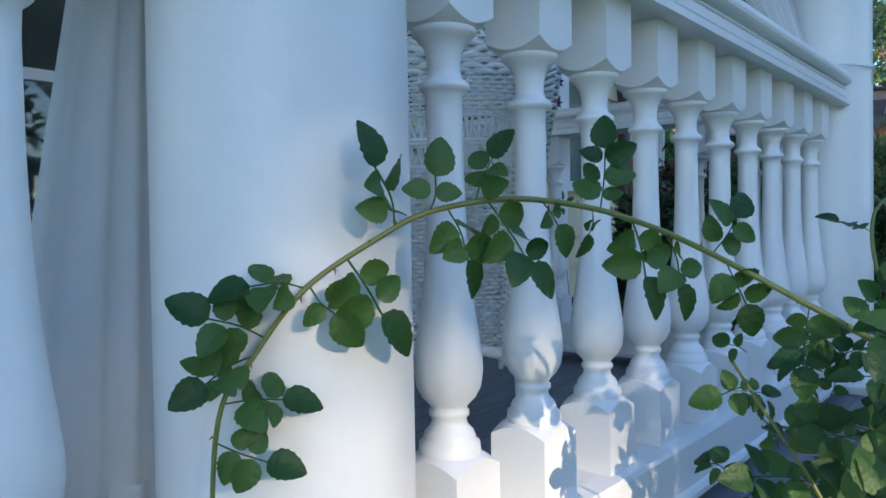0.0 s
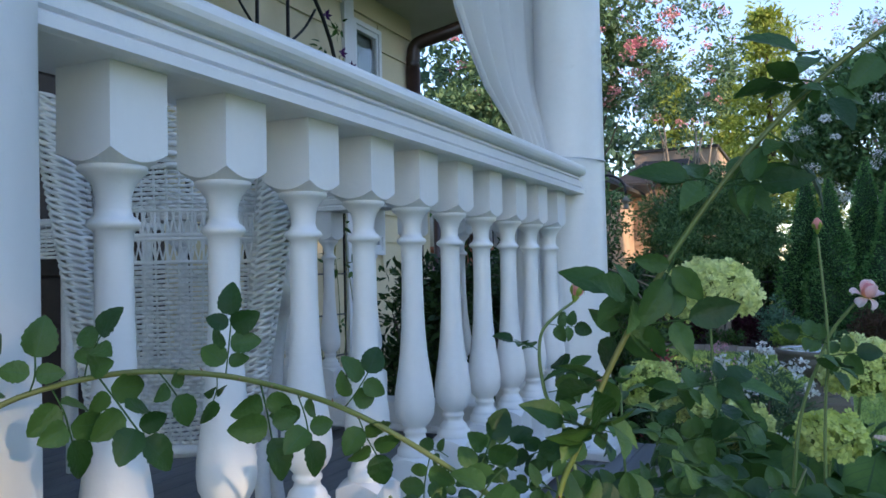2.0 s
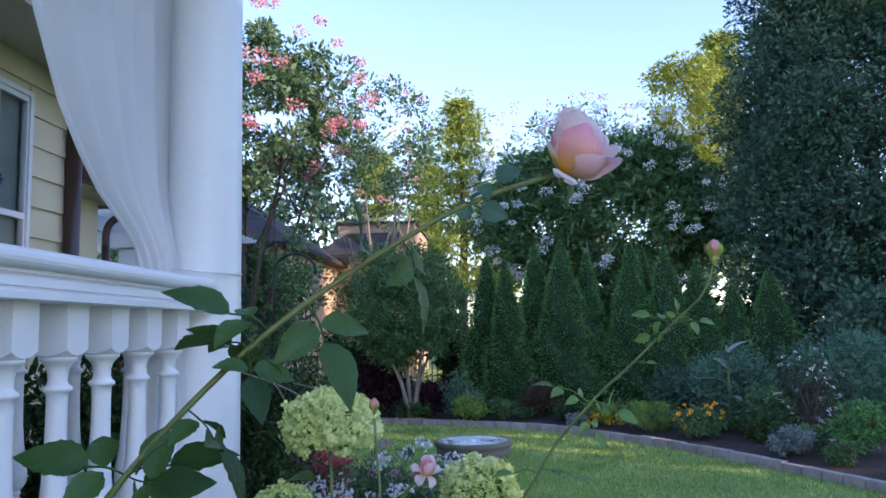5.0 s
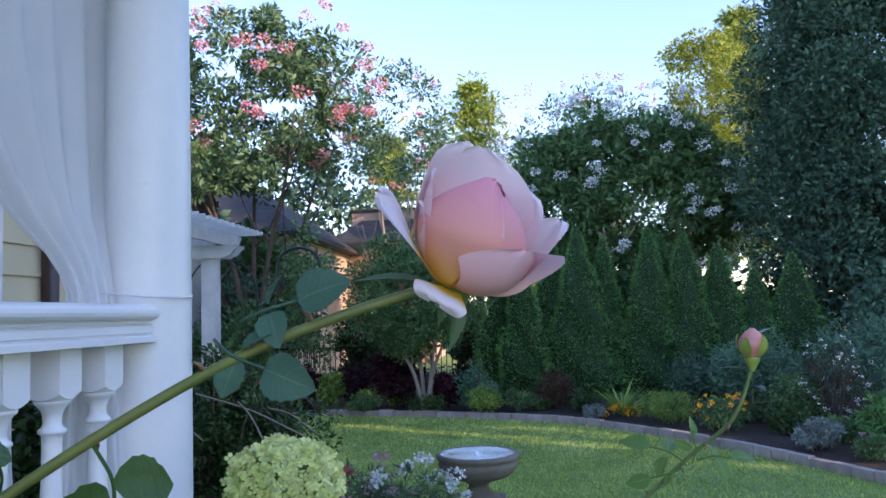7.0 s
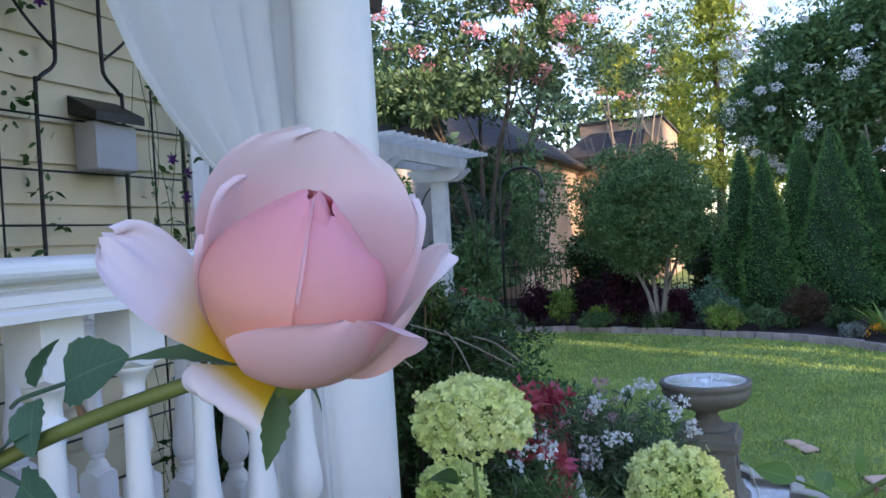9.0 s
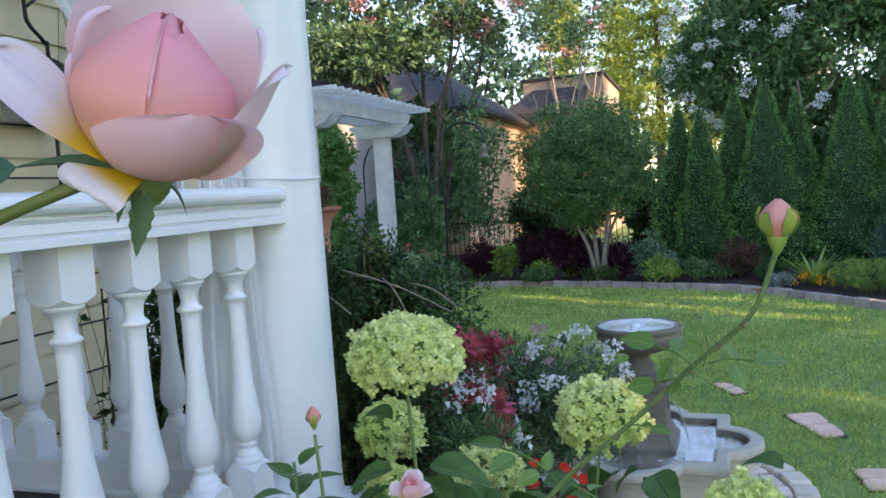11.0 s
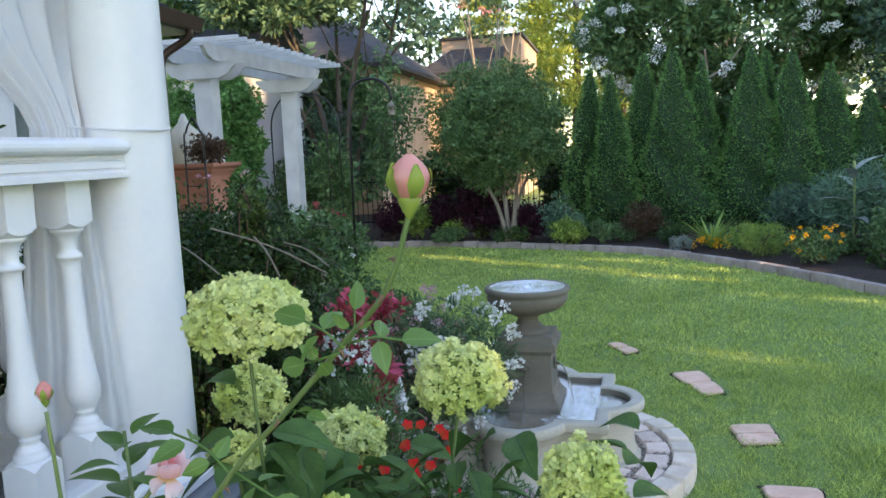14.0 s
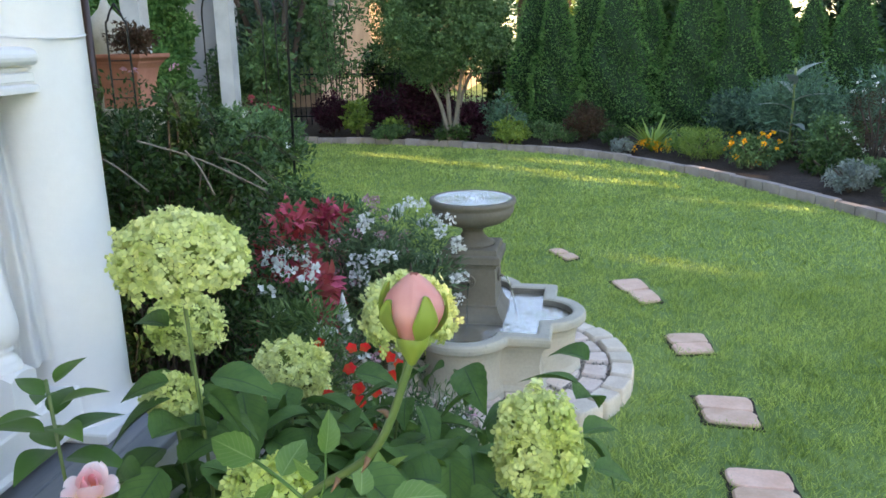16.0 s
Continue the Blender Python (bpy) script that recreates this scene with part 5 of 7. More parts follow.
for x, y, h, w in ((0.80, 17.5, 3.48, 0.62), (1.22, 17.1, 3.32, 0.58), (1.92, 17.6, 3.72, 0.66), (2.47, 17.2, 3.76, 0.80), (3.06, 17.4, 3.50, 0.60), (3.98, 17.2, 3.65, 0.74), (4.36, 17.8, 3.62, 0.6), (4.72, 17.1, 3.52, 0.78), (5.45, 17.3, 3.26, 0.75), (6.15, 17.2, 2.7, 0.75), (6.9, 17.0, 3.0, 0.8)):
    arborvitae(x, y, h, w)

# white crape myrtle behind the hedge
cc = clumps(215, (4.1, 21.5, 4.7), (3.5, 1.6, 2.6))
tree("crape_myrtle", "white flowering crape myrtle behind the hedge", (4.0, 21.5, 0), M_PALEBARK, M_TREE, cc, 0.55, 190, 0.18, 5, 4.6, 1.9, 0.09,
     flowers=(M_WHITEFL, clumps(190, (4.1, 20.8, 5.1), (3.75, 2.4, 2.75), 0.92), 0.15, 74, 0.038, "white blossom clusters"))
# dark evergreen at the far end
cc = clumps(470, (9.75, 18.8, 6.2), (3.1, 2.6, 6.2), 0.2)
tree("oak_tree", "tall dark evergreen oak beside the hedge", (9.75, 18.8, 0), M_BARK, M_DARKTREE, cc, 0.85, 360, 0.130, 1, 9.0, 0.8, 0.35)
# round multi-stemmed tree in the bed
cc = clumps(300, (-0.84, 15.0, 2.30), (1.24, 1.15, 1.14), 0.2)
tree("privet_tree", "rounded multi-stemmed evergreen tree in the far bed", (-0.65, 15.0, 0.05), M_PALEBARK, M_TREE, cc, 0.28, 190, 0.066, 4, 1.9, 0.5, 0.05)
# pink crape myrtle
cc = np.concatenate([clumps(100, (-4.5, 16.8, 6.6), (2.6, 2.0, 2.1), 0.3), clumps(34, (-5.4, 15.6, 5.0), (2.0, 1.3, 0.75), 0.1)])
tree("crape_myrtle", "pink flowering crape myrtle with bare lower stems", (-4.6, 16.8, 0), M_BARK, M_CRAPE, cc, 0.42, 150, 0.15, 5, 6.4, 1.6, 0.08,
     flowers=(M_PINKFL, clumps(70, (-4.4, 16.6, 7.1), (2.75, 2.1, 2.1), 0.9), 0.17, 62, 0.055, "pink blossom clusters"))
cc = clumps(60, (-3.0, 27, 8.2), (2.2, 1.8, 2.6), 0.3)
tree("crape_myrtle", "distant pink crape myrtle against the sky", (-3.0, 27, 0), M_PALEBARK, M_CRAPE, cc, 0.6, 90, 0.17, 4, 7.0, 1.2, 0.1,
     flowers=(M_PINKFL, clumps(60, (-3.0, 26.8, 8.6), (2.2, 1.8, 2.4), 0.8), 0.16, 30, 0.055, "pink blossom clusters"))
cc = clumps(70, (3.8, 28, 7.6), (3.4, 1.8, 2.2), 0.3)
tree("crape_myrtle", "distant pink-tinged crape myrtle in evening sun", (3.8, 28, 0), M_PALEBARK, M_CRAPE, cc, 0.65, 80, 0.18, 4, 6.6, 1.6, 0.1,
     flowers=(M_MAUVEFL, clumps(70, (3.6, 27.6, 8.4), (3.2, 1.8, 1.9), 0.8), 0.18, 26, 0.055, "faded pink blossom clusters"))


PINE_TUFT = small_leaf(0.28, 0.2, 0.1)


def pine(x, y, h, w, seed):
    t = thing("pine_tree", "tall sunlit pine with layered yellow-green branches", "pine tree", (x, y, 0), "distant pines")
    part("trunk", Build().tube([(x, y, 0), (x + 0.2, y, h * 0.5), (x, y, h * 0.97)], [0.28, 0.2, 0.05], 8), M_BARK, t)
    r_ = random.Random(seed)
    cs = []
    z = h * 0.25
    while z < h - 0.3:
        f = (h - z) / (h * 0.75)
        reach = w * (0.12 + 0.88 * f ** 0.75)
        for q in range(5):
            a = q * 1.257 + z * 2.1 + r_.uniform(-0.4, 0.4)
            arm = reach * r_.uniform(0.45, 1.0)
            for g in (0.35, 0.7, 1.0):
                cs.append((x + g * arm * math.cos(a), y + g * arm * math.sin(a), z + 0.22 * g * arm + r_.uniform(-0.15, 0.15)))
        z += 0.95 + r_.uniform(-0.15, 0.25)
    cs.append((x, y, h))
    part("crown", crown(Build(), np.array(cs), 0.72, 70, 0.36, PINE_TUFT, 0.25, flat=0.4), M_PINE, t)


pine(-0.9, 45, 15.6, 3.9, 1)
pine(-5.8, 44, 12.9, 2.8, 2)
pine(-3.4, 50, 12.5, 2.6, 3)
pine(14.2, 44, 18.2, 3.6, 4)
pine(1.6, 52, 12.0, 3.0, 6)
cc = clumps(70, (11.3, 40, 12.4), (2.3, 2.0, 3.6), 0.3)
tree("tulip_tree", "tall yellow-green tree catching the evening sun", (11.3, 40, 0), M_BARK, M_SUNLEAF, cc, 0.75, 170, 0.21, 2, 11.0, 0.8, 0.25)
# green trees that close the far side
for k, (x, y, h, w) in enumerate(((-9.5, 19, 7.5, 3.0), (-14, 14, 8.5, 3.4), (-13, 34, 9.5, 4.0), (-20, 30, 11, 5.0), (8.5, 36, 9.0, 4.4), (24, 34, 13, 6.0), (-8.2, 36, 9.0, 3.0), (-6.3, 20.5, 4.2, 1.5))):
    cc = clumps(110, (x, y, h * 0.6), (w, w * 0.8, h * 0.42), 0.3)
    tree("shade_tree", "broad green shade tree beyond the garden", (x, y, 0), M_BARK, M_TREE if k % 2 else M_DARKTREE, cc, 0.8, 36, 0.40, 2, h * 0.7, w * 0.4, 0.18, group="trees beyond the garden")
# unseen trees added along the sunny side to block and shape the low sun
GARDEN_RNG, RNG = RNG, np.random.default_rng(5)
for k in range(11):
    y = -20.0 + 3.2 * k
    a, r, z = RNG.uniform(0, 6.28, 185), np.sqrt(RNG.uniform(0, 1, 185)), RNG.uniform(0.8, 14.4 + 0.5 * math.sin(k * 1.9), 185)
    r *= np.clip((15.6 - z) / 4, 0.3, 1)
    cc = np.stack([29 + 0.9 * math.sin(k * 2.0) + 1.9 * r * np.cos(a), y + 2.3 * r * np.sin(a), z], 1)
    tree("shade_tree", "added unseen tree that blocks the low sun", (29, y, 0), M_BARK, M_DARKTREE, cc, 1.05, 38, 0.62, 1, 9.0, 0.7, 0.3, group="screen of trees", open_light=True)
RNG = GARDEN_RNG


def shrub(name, label, category, x, y, h, w, leafmat, n=60, per=60, size=0.05, template=LEAFLET, z0=0.05, up=0.3, flowers=None, depth=None, group=""):
    t = thing(name, label, category, (x, y, z0), group)
    cs = clumps(n, (x, y, z0 + h * 0.52), (w / 2 * 0.85, (depth or w) / 2 * 0.85, h * 0.42), 0.15)
    part("foliage", crown(Build(), cs, min(w, h) * 0.17, per, size, template, up), leafmat, t)
    b = Build()
    for k in range(5):
        a = k * 1.257
        b.tube(smooth_path([(x, y, z0 - 0.03), (x + 0.12 * w * math.cos(a), y + 0.12 * w * math.sin(a), z0 + h * 0.4), (x + 0.3 * w * math.cos(a), y + 0.3 * w * math.sin(a), z0 + h * 0.75)], 4), [0.012] * 8 + [0.004], 5)
    part("stem", b, M_BARK, t)
    if flowers:
        fm, m, fr, fper, fsize, flabel = flowers
        fc = clumps(m, (x, y, z0 + h * 0.62), (w / 2, (depth or w) / 2, h * 0.45), 0.75)
        tagged(part("blossom", crown(Build(), fc, fr, fper, fsize, PETALET, 0.5), fm, t), label=flabel, kind="stuff")
    return t


# far bed
shrub("spirea_shrub", "blue-green shrub under the trees in the far bed", "shrub", 0.30, 15.3, 0.95, 0.9, M_BLUE, 60, 60, 0.06)
shrub("spirea_shrub", "bright lime-green low shrub in the far bed", "shrub", 0.45, 14.75, 0.48, 0.78, M_YELLOWLEAF, 50, 50, 0.06)
shrub("barberry_shrub", "rusty brown rounded shrub in the far bed", "shrub", 1.80, 15.0, 0.75, 0.9, M_RUST, 60, 70, 0.045)
shrub("boxwood_shrub", "small dark green shrub in the far bed", "shrub", 1.03, 14.8, 0.48, 0.42, M_TREE, 30, 50, 0.05)
shrub("sedum_plant", "low pale green mound at the bed's edge", "plant", 2.35, 13.75, 0.26, 0.55, M_SILVER, 40, 40, 0.04)
shrub("barberry_shrub", "dark burgundy shrub in the far bed", "shrub", -0.30, 15.35, 0.85, 0.75, M_PURPLE, 60, 60, 0.06)
shrub("barberry_shrub", "dark burgundy shrub in the far bed", "shrub", -1.35, 16.0, 1.3, 1.3, M_PURPLE, 70, 70, 0.08)
shrub("barberry_shrub", "burgundy shrub by the iron fence", "shrub", -3.2, 15.9, 0.85, 0.8, M_PURPLE, 60, 60, 0.06)
shrub("barberry_shrub", "burgundy shrub by the iron fence", "shrub", -2.3, 16.3, 0.9, 0.9, M_PURPLE, 60, 60, 0.06)
shrub("hosta_plant", "lime-green leafy plant in the far bed", "plant", -1.9, 15.65, 0.40, 0.5, M_YELLOWLEAF, 26, 22, 0.11, LEAF_LITE)
shrub("hosta_plant", "lime-green leafy plant in the far bed", "plant", -2.65, 15.75, 0.75, 0.6, M_YELLOWLEAF, 30, 26, 0.10, LEAF_LITE)
shrub("fern_clump", "light green feathery fern clump at the bed's edge", "fern", 3.45, 13.0, 0.52, 1.15, M_YELLOWLEAF, 80, 60, 0.06, NEEDLE)
shrub("marigold_plant", "orange marigolds flowering at the bed's edge", "flowers", 4.05, 12.1, 0.55, 0.85, M_TREE, 50, 55, 0.05, flowers=(M_ORANGEFL, 30, 0.022, 12, 0.034, "bright orange blooms"))
shrub("silver_plant", "silver-grey leafy plant by the edging", "plant", 4.80, 10.4, 0.40, 0.68, M_SILVER, 50, 60, 0.045)
shrub("spirea_shrub", "airy shrub with tiny white flowers", "shrub", 5.62, 11.9, 1.3, 1.0, M_RUST, 60, 50, 0.05, NEEDLE, flowers=(M_WHITEFL, 46, 0.03, 8, 0.025, "tiny white flowers"))
shrub("boxwood_shrub", "rounded mid-green shrub by the edging", "shrub", 5.65, 10.4, 0.72, 0.95, M_ARBOR, 70, 70, 0.05)
shrub("sedum_plant", "small mixed plant at the bed's edge", "plant", 5.15, 9.7, 0.32, 0.5, M_TREE, 30, 40, 0.045, flowers=(M_MAUVEFL, 8, 0.02, 10, 0.025, "faded pink flowers"))
shrub("blue_spruce", "blue-green spreading spruce in the bed", "conifer", 5.0, 13.4, 1.55, 1.7, M_BLUE, 90, 80, 0.11, NEEDLE)
shrub("blue_spruce", "blue-green spreading spruce in the bed", "conifer", 6.7, 12.9, 1.65, 2.2, M_BLUE, 110, 60, 0.13, NEEDLE)
shrub("laurel_shrub", "dark green shrub filling the bed", "shrub", 4.5, 14.6, 1.1, 1.6, M_DARKTREE, 80, 70, 0.08)
shrub("laurel_shrub", "dark green shrub filling the bed", "shrub", 5.2, 12.2, 0.8, 1.0, M_TREE, 60, 60, 0.06)
shrub("laurel_shrub", "dark green shrub at the end of the bed", "shrub", 8.0, 14.5, 2.6, 2.8, M_DARKTREE, 110, 50, 0.14)
for k, (x, y, h) in enumerate(((1.9, 19.0, 2.4), (2.9, 19.8, 3.1), (3.6, 18.9, 2.6), (4.4, 19.6, 2.9), (6.0, 19.8, 3.0), (7.4, 19.2, 2.8))):
    shrub("laurel_shrub", "dark hedge shrub behind the arborvitae", "shrub", x, y, h * 0.9, 2.1, M_SHRUB, 80, 34, 0.27, group="back hedge")
# yucca with yellow daylilies
t = thing("yucca_plant", "spiky green yucca with yellow daylilies at its foot", "plant", (2.85, 13.75, 0.05))
yb = Build().scatter(leaf_shape(0.09, 6, 0.5, 0.22), np.eye(4)[None]).mesh("blade", M_YELLOWLEAF)
for k in range(46):
    a = RNG.uniform(0, 6.28)
    ob = part("blade", yb, M_YELLOWLEAF, t)
    ob.matrix_basis = Matrix(placed(np.array([(2.85, 13.75, 0.08)]), np.array([(math.cos(a), math.sin(a), RNG.uniform(0.5, 3.0))]), np.zeros(1), RNG.uniform(0.45, 0.75))[0].tolist())
part("blossom", crown(Build(), np.stack([2.8 + RNG.uniform(-0.4, 0.3, 14), 13.5 + RNG.uniform(-0.1, 0.1, 14), RNG.uniform(0.15, 0.32, 14)], 1), 0.04, 12, 0.05), M_ORANGEFL, t, "golden yellow blooms")
# tall plant with big pale leaves
t = thing("canna_plant", "tall leafy canna with broad pale leaves", "plant", (4.75, 12.9, 0.05))
part("stalk", Build().tube(smooth_path([(4.75, 12.9, 0), (4.76, 12.9, 0.8), (4.74, 12.88, 1.45)], 5), 0.018, 6), M_GREENSTEM, t)
b = Build()
a = np.arange(9) * 2.4
d = np.stack([np.cos(a), np.sin(a), 0.25 + 0.1 * np.arange(9)], 1)
b.scatter(leaf_shape(0.3, 7, 0.35, 0.45), placed(np.stack([np.full(9, 4.75), np.full(9, 12.9), 0.35 + 0.12 * np.arange(9)], 1), d, np.zeros(9), np.full(9, 0.52)))
part("leaf", b, M_SILVER, t)

# low ground cover between the shrubs
for x, y, w, mt in ((1.35, 15.0, 0.8, M_TREE), (2.35, 14.5, 0.8, M_SHRUB), (3.1, 14.3, 0.9, M_TREE), (3.9, 13.6, 0.9, M_DARKTREE), (4.5, 12.8, 0.9, M_TREE), (4.9, 11.6, 0.9, M_SHRUB), (5.3, 11.0, 0.8, M_TREE), (2.0, 15.6, 1.2, M_SHRUB), (3.3, 15.4, 1.3, M_SHRUB), (0.9, 15.7, 1.0, M_SHRUB), (-0.6, 15.0, 0.8, M_SHRUB), (-1.9, 15.2, 0.8, M_TREE)):
    shrub("groundcover_plant", "low green ground cover in the far bed", "plant", x, y, 0.34, w, mt, 40, 36, 0.06, group="ground cover")
shrub("laurel_shrub", "dark leafy shrub behind the iron fence", "shrub", -2.1, 19.0, 2.3, 1.6, M_DARKTREE, 80, 40, 0.13)

# iron fence
fence = thing("iron_fence", "black iron picket fence behind the far bed", "fence", (-2.5, 17.9, 0))
for z in (0.25, 1.18):
    part("rail", Build().box(-7.0, 1.6, 17.88, 17.91, z, z + 0.035), M_BLACK, fence, smooth=False)
pk = Build().tube([(0, 0, 0.05), (0, 0, 1.32), (0, 0, 1.38)], [0.010, 0.010, 0.002], 6).mesh("picket", M_BLACK)
for k in range(70):
    part("picket", pk, M_BLACK, fence, at=(-6.95 + 0.122 * k, 17.895, 0))

# tall airy shrub and vine thicket by the pergola
shrub("laurel_shrub", "tall green shrub beside the iron fence", "shrub", -3.25, 16.5, 4.4, 1.7, M_TREE, 80, 34, 0.11)
shrub("laurel_shrub", "leafy vine-covered shrub beside the pergola", "shrub", -3.75, 14.0, 2.3, 0.9, M_TREE, 80, 60, 0.10, LEAFLET)
shrub("laurel_shrub", "dark shrub beneath the pink crape myrtle", "shrub", -5.0, 16.9, 3.0, 1.9, M_DARKTREE, 90, 40, 0.14)
shrub("laurel_shrub", "leafy green shrub behind the pergola", "shrub", -4.6, 14.6, 1.9, 1.3, M_TREE, 80, 70, 0.10)
shrub("arborvitae", "narrow dark conifer behind the pergola", "conifer", -5.25, 13.3, 4.0, 0.95, M_ARBOR, 150, 90, 0.09, SPRAY)
shrub("arborvitae", "narrow dark conifer behind the pergola", "conifer", -5.85, 13.9, 4.1, 0.95, M_ARBOR, 140, 90, 0.09, SPRAY)
shrub("arborvitae", "narrow dark conifer behind the pergola", "conifer", -6.6, 13.6, 3.5, 1.1, M_ARBOR, 110, 80, 0.10, SPRAY)
shrub("laurel_shrub", "dark upright laurel by the neighbouring house wall", "shrub", -2.6, 18.3, 2.0, 1.2, M_SHRUB, 60, 40, 0.13)
shrub("laurel_shrub", "tall dark laurel behind the pergola roof", "shrub", -8.0, 16.2, 5.9, 2.4, M_SHRUB, 110, 60, 0.24)
shrub("holly_shrub", "dense dark evergreen shrub against the porch end", "shrub", -0.86, 3.15, 1.80, 0.95, M_SHRUB, 120, 80, 0.055, LEAFLET, 0.02, 0.3, None, 0.7)
shrub("hosta_plant", "small variegated plant at the foot of the tree", "plant", -1.35, 15.97, 0.42, 0.42, M_YELLOWLEAF, 20, 20, 0.08, LEAF_LITE)
shrub("hosta_plant", "small variegated plant at the foot of the tree", "plant", -0.90, 15.99, 0.34, 0.36, M_SILVER, 20, 20, 0.08, LEAF_LITE)
shrub("laurel_shrub", "dark laurel in the gap beside the hedge", "shrub", -0.05, 18.6, 2.5, 0.9, M_SHRUB, 60, 50, 0.13)
shrub("nandina_shrub", "low shrub with reddish leaves by the pergola", "shrub", -3.55, 12.6, 0.95, 0.9, M_RUST, 60, 50, 0.06, flowers=(M_COLEUS, 14, 0.05, 16, 0.05, "dull red leaf tips"))
shrub("laurel_shrub", "green shrub filling the bed below the pergola", "shrub", -3.0, 11.4, 1.0, 1.8, M_TREE, 90, 70, 0.07)
shrub("laurel_shrub", "green shrub filling the bed below the pergola", "shrub", -2.6, 9.2, 1.2, 1.8, M_TREE, 90, 70, 0.07, flowers=(M_WHITEFL, 10, 0.04, 14, 0.03, "small white flowers"))
shrub("laurel_shrub", "green shrub beside the house corner", "shrub", -2.3, 6.7, 1.68, 1.7, M_SHRUB, 110, 70, 0.05, flowers=(M_MAUVEFL, 12, 0.04, 12, 0.03, "magenta flowers"))

# ---- pergola ----
perg = thing("pergola", "white painted garden pergola with two posts and slatted roof", "pergola", (-3.74, 11, 0))
POSTS = ((-3.78, 9.7), (-3.78, 12.35))
for x, y in POSTS:
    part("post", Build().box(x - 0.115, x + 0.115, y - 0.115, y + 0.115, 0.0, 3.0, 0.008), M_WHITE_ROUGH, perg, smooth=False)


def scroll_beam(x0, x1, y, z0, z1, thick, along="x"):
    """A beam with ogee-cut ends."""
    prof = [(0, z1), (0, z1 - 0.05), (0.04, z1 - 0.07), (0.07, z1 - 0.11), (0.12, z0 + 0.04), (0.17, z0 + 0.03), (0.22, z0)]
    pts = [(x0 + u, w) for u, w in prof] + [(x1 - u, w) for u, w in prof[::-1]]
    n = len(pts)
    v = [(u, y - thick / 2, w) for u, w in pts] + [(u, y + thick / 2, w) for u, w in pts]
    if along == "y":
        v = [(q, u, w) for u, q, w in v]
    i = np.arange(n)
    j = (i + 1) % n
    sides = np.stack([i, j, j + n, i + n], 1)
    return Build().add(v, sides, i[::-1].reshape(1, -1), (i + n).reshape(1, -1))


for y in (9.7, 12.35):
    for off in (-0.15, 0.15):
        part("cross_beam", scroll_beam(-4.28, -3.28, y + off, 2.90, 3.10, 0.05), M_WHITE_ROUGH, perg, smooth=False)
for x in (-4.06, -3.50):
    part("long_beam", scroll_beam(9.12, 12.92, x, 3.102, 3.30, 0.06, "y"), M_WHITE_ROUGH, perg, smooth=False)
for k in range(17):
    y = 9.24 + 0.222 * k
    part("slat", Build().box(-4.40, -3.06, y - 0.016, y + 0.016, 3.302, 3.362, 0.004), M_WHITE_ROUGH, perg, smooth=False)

# planter on a pier
solid("stone_pier", Build().box(-2.95, -2.43, 7.25, 7.75, -0.05, 1.36, 0.01), M_CASTLIGHT, "plain stone pier carrying a planter", "pier", smooth=False)
pot = thing("planter", "square flared terracotta planter with dark purple foliage", "planter", (-2.69, 7.5, 1.36))
b = Build()
sq = lambda h: [(-2.69 + 0.86 * sx * h, 7.5 + 0.86 * sy * h) for sx, sy in ((-1, -1), (1, -1), (1, 1), (-1, 1))]
pr = [(0.205, 1.362), (0.205, 1.42), (0.20, 1.52), (0.21, 1.62), (0.235, 1.72), (0.285, 1.79), (0.325, 1.815), (0.330, 1.825), (0.330, 1.85), (0.30, 1.85), (0.28, 1.81)]
rings(b, [sq(h) for h, z in pr], [z for h, z in pr])
b.prism(sq(0.28), 1.77, 1.81)
part("pot", b, M_TERRA, pot, smooth=False)
part("foliage", crown(Build(), clumps(34, (-2.60, 7.45, 1.98), (0.19, 0.19, 0.13), 0.2), 0.08, 46, 0.045), M_RUST, pot, "dark purple-brown foliage")
urn = thing("stone_ornament", "pale weathered stone urn among the shrubs", "garden ornament", (-3.33, 8.3, 0))
part("body", Build().lathe([(0.16, 0.0), (0.16, 1.3), (0.10, 1.45), (0.07, 1.6), (0.12, 1.75), (0.17, 1.9), (0.19, 2.05), (0.15, 2.2), (0.06, 2.3), (0.02, 2.4)], 24, (-3.33, 8.3)), M_CASTLIGHT, urn)
ob_ = thing("plant_support", "small black iron plant support behind the planter", "plant support", (-2.62, 7.0, 0))
for q in (-1, 1):
    part("leg", Build().tube(smooth_path([(-2.50 + 0.10 * q, 7.05, 0.0), (-2.50 + 0.10 * q, 7.05, 1.9), (-2.50 + 0.07 * q, 7.05, 2.15), (-2.50, 7.05, 2.28)], 6), 0.009, 6), M_BLACK, ob_)
for q in range(6):
    part("bar", Build().tube([(-2.60, 7.05, 1.0 + 0.16 * q), (-2.40, 7.05, 1.0 + 0.16 * q)], 0.005, 5), M_BLACK, ob_)
shrub("hosta_plant", "broad-leaved bright green plant behind the planter", "plant", -3.75, 8.3, 2.35, 0.7, M_LIGHTLEAF, 36, 30, 0.13, LEAF_LITE)

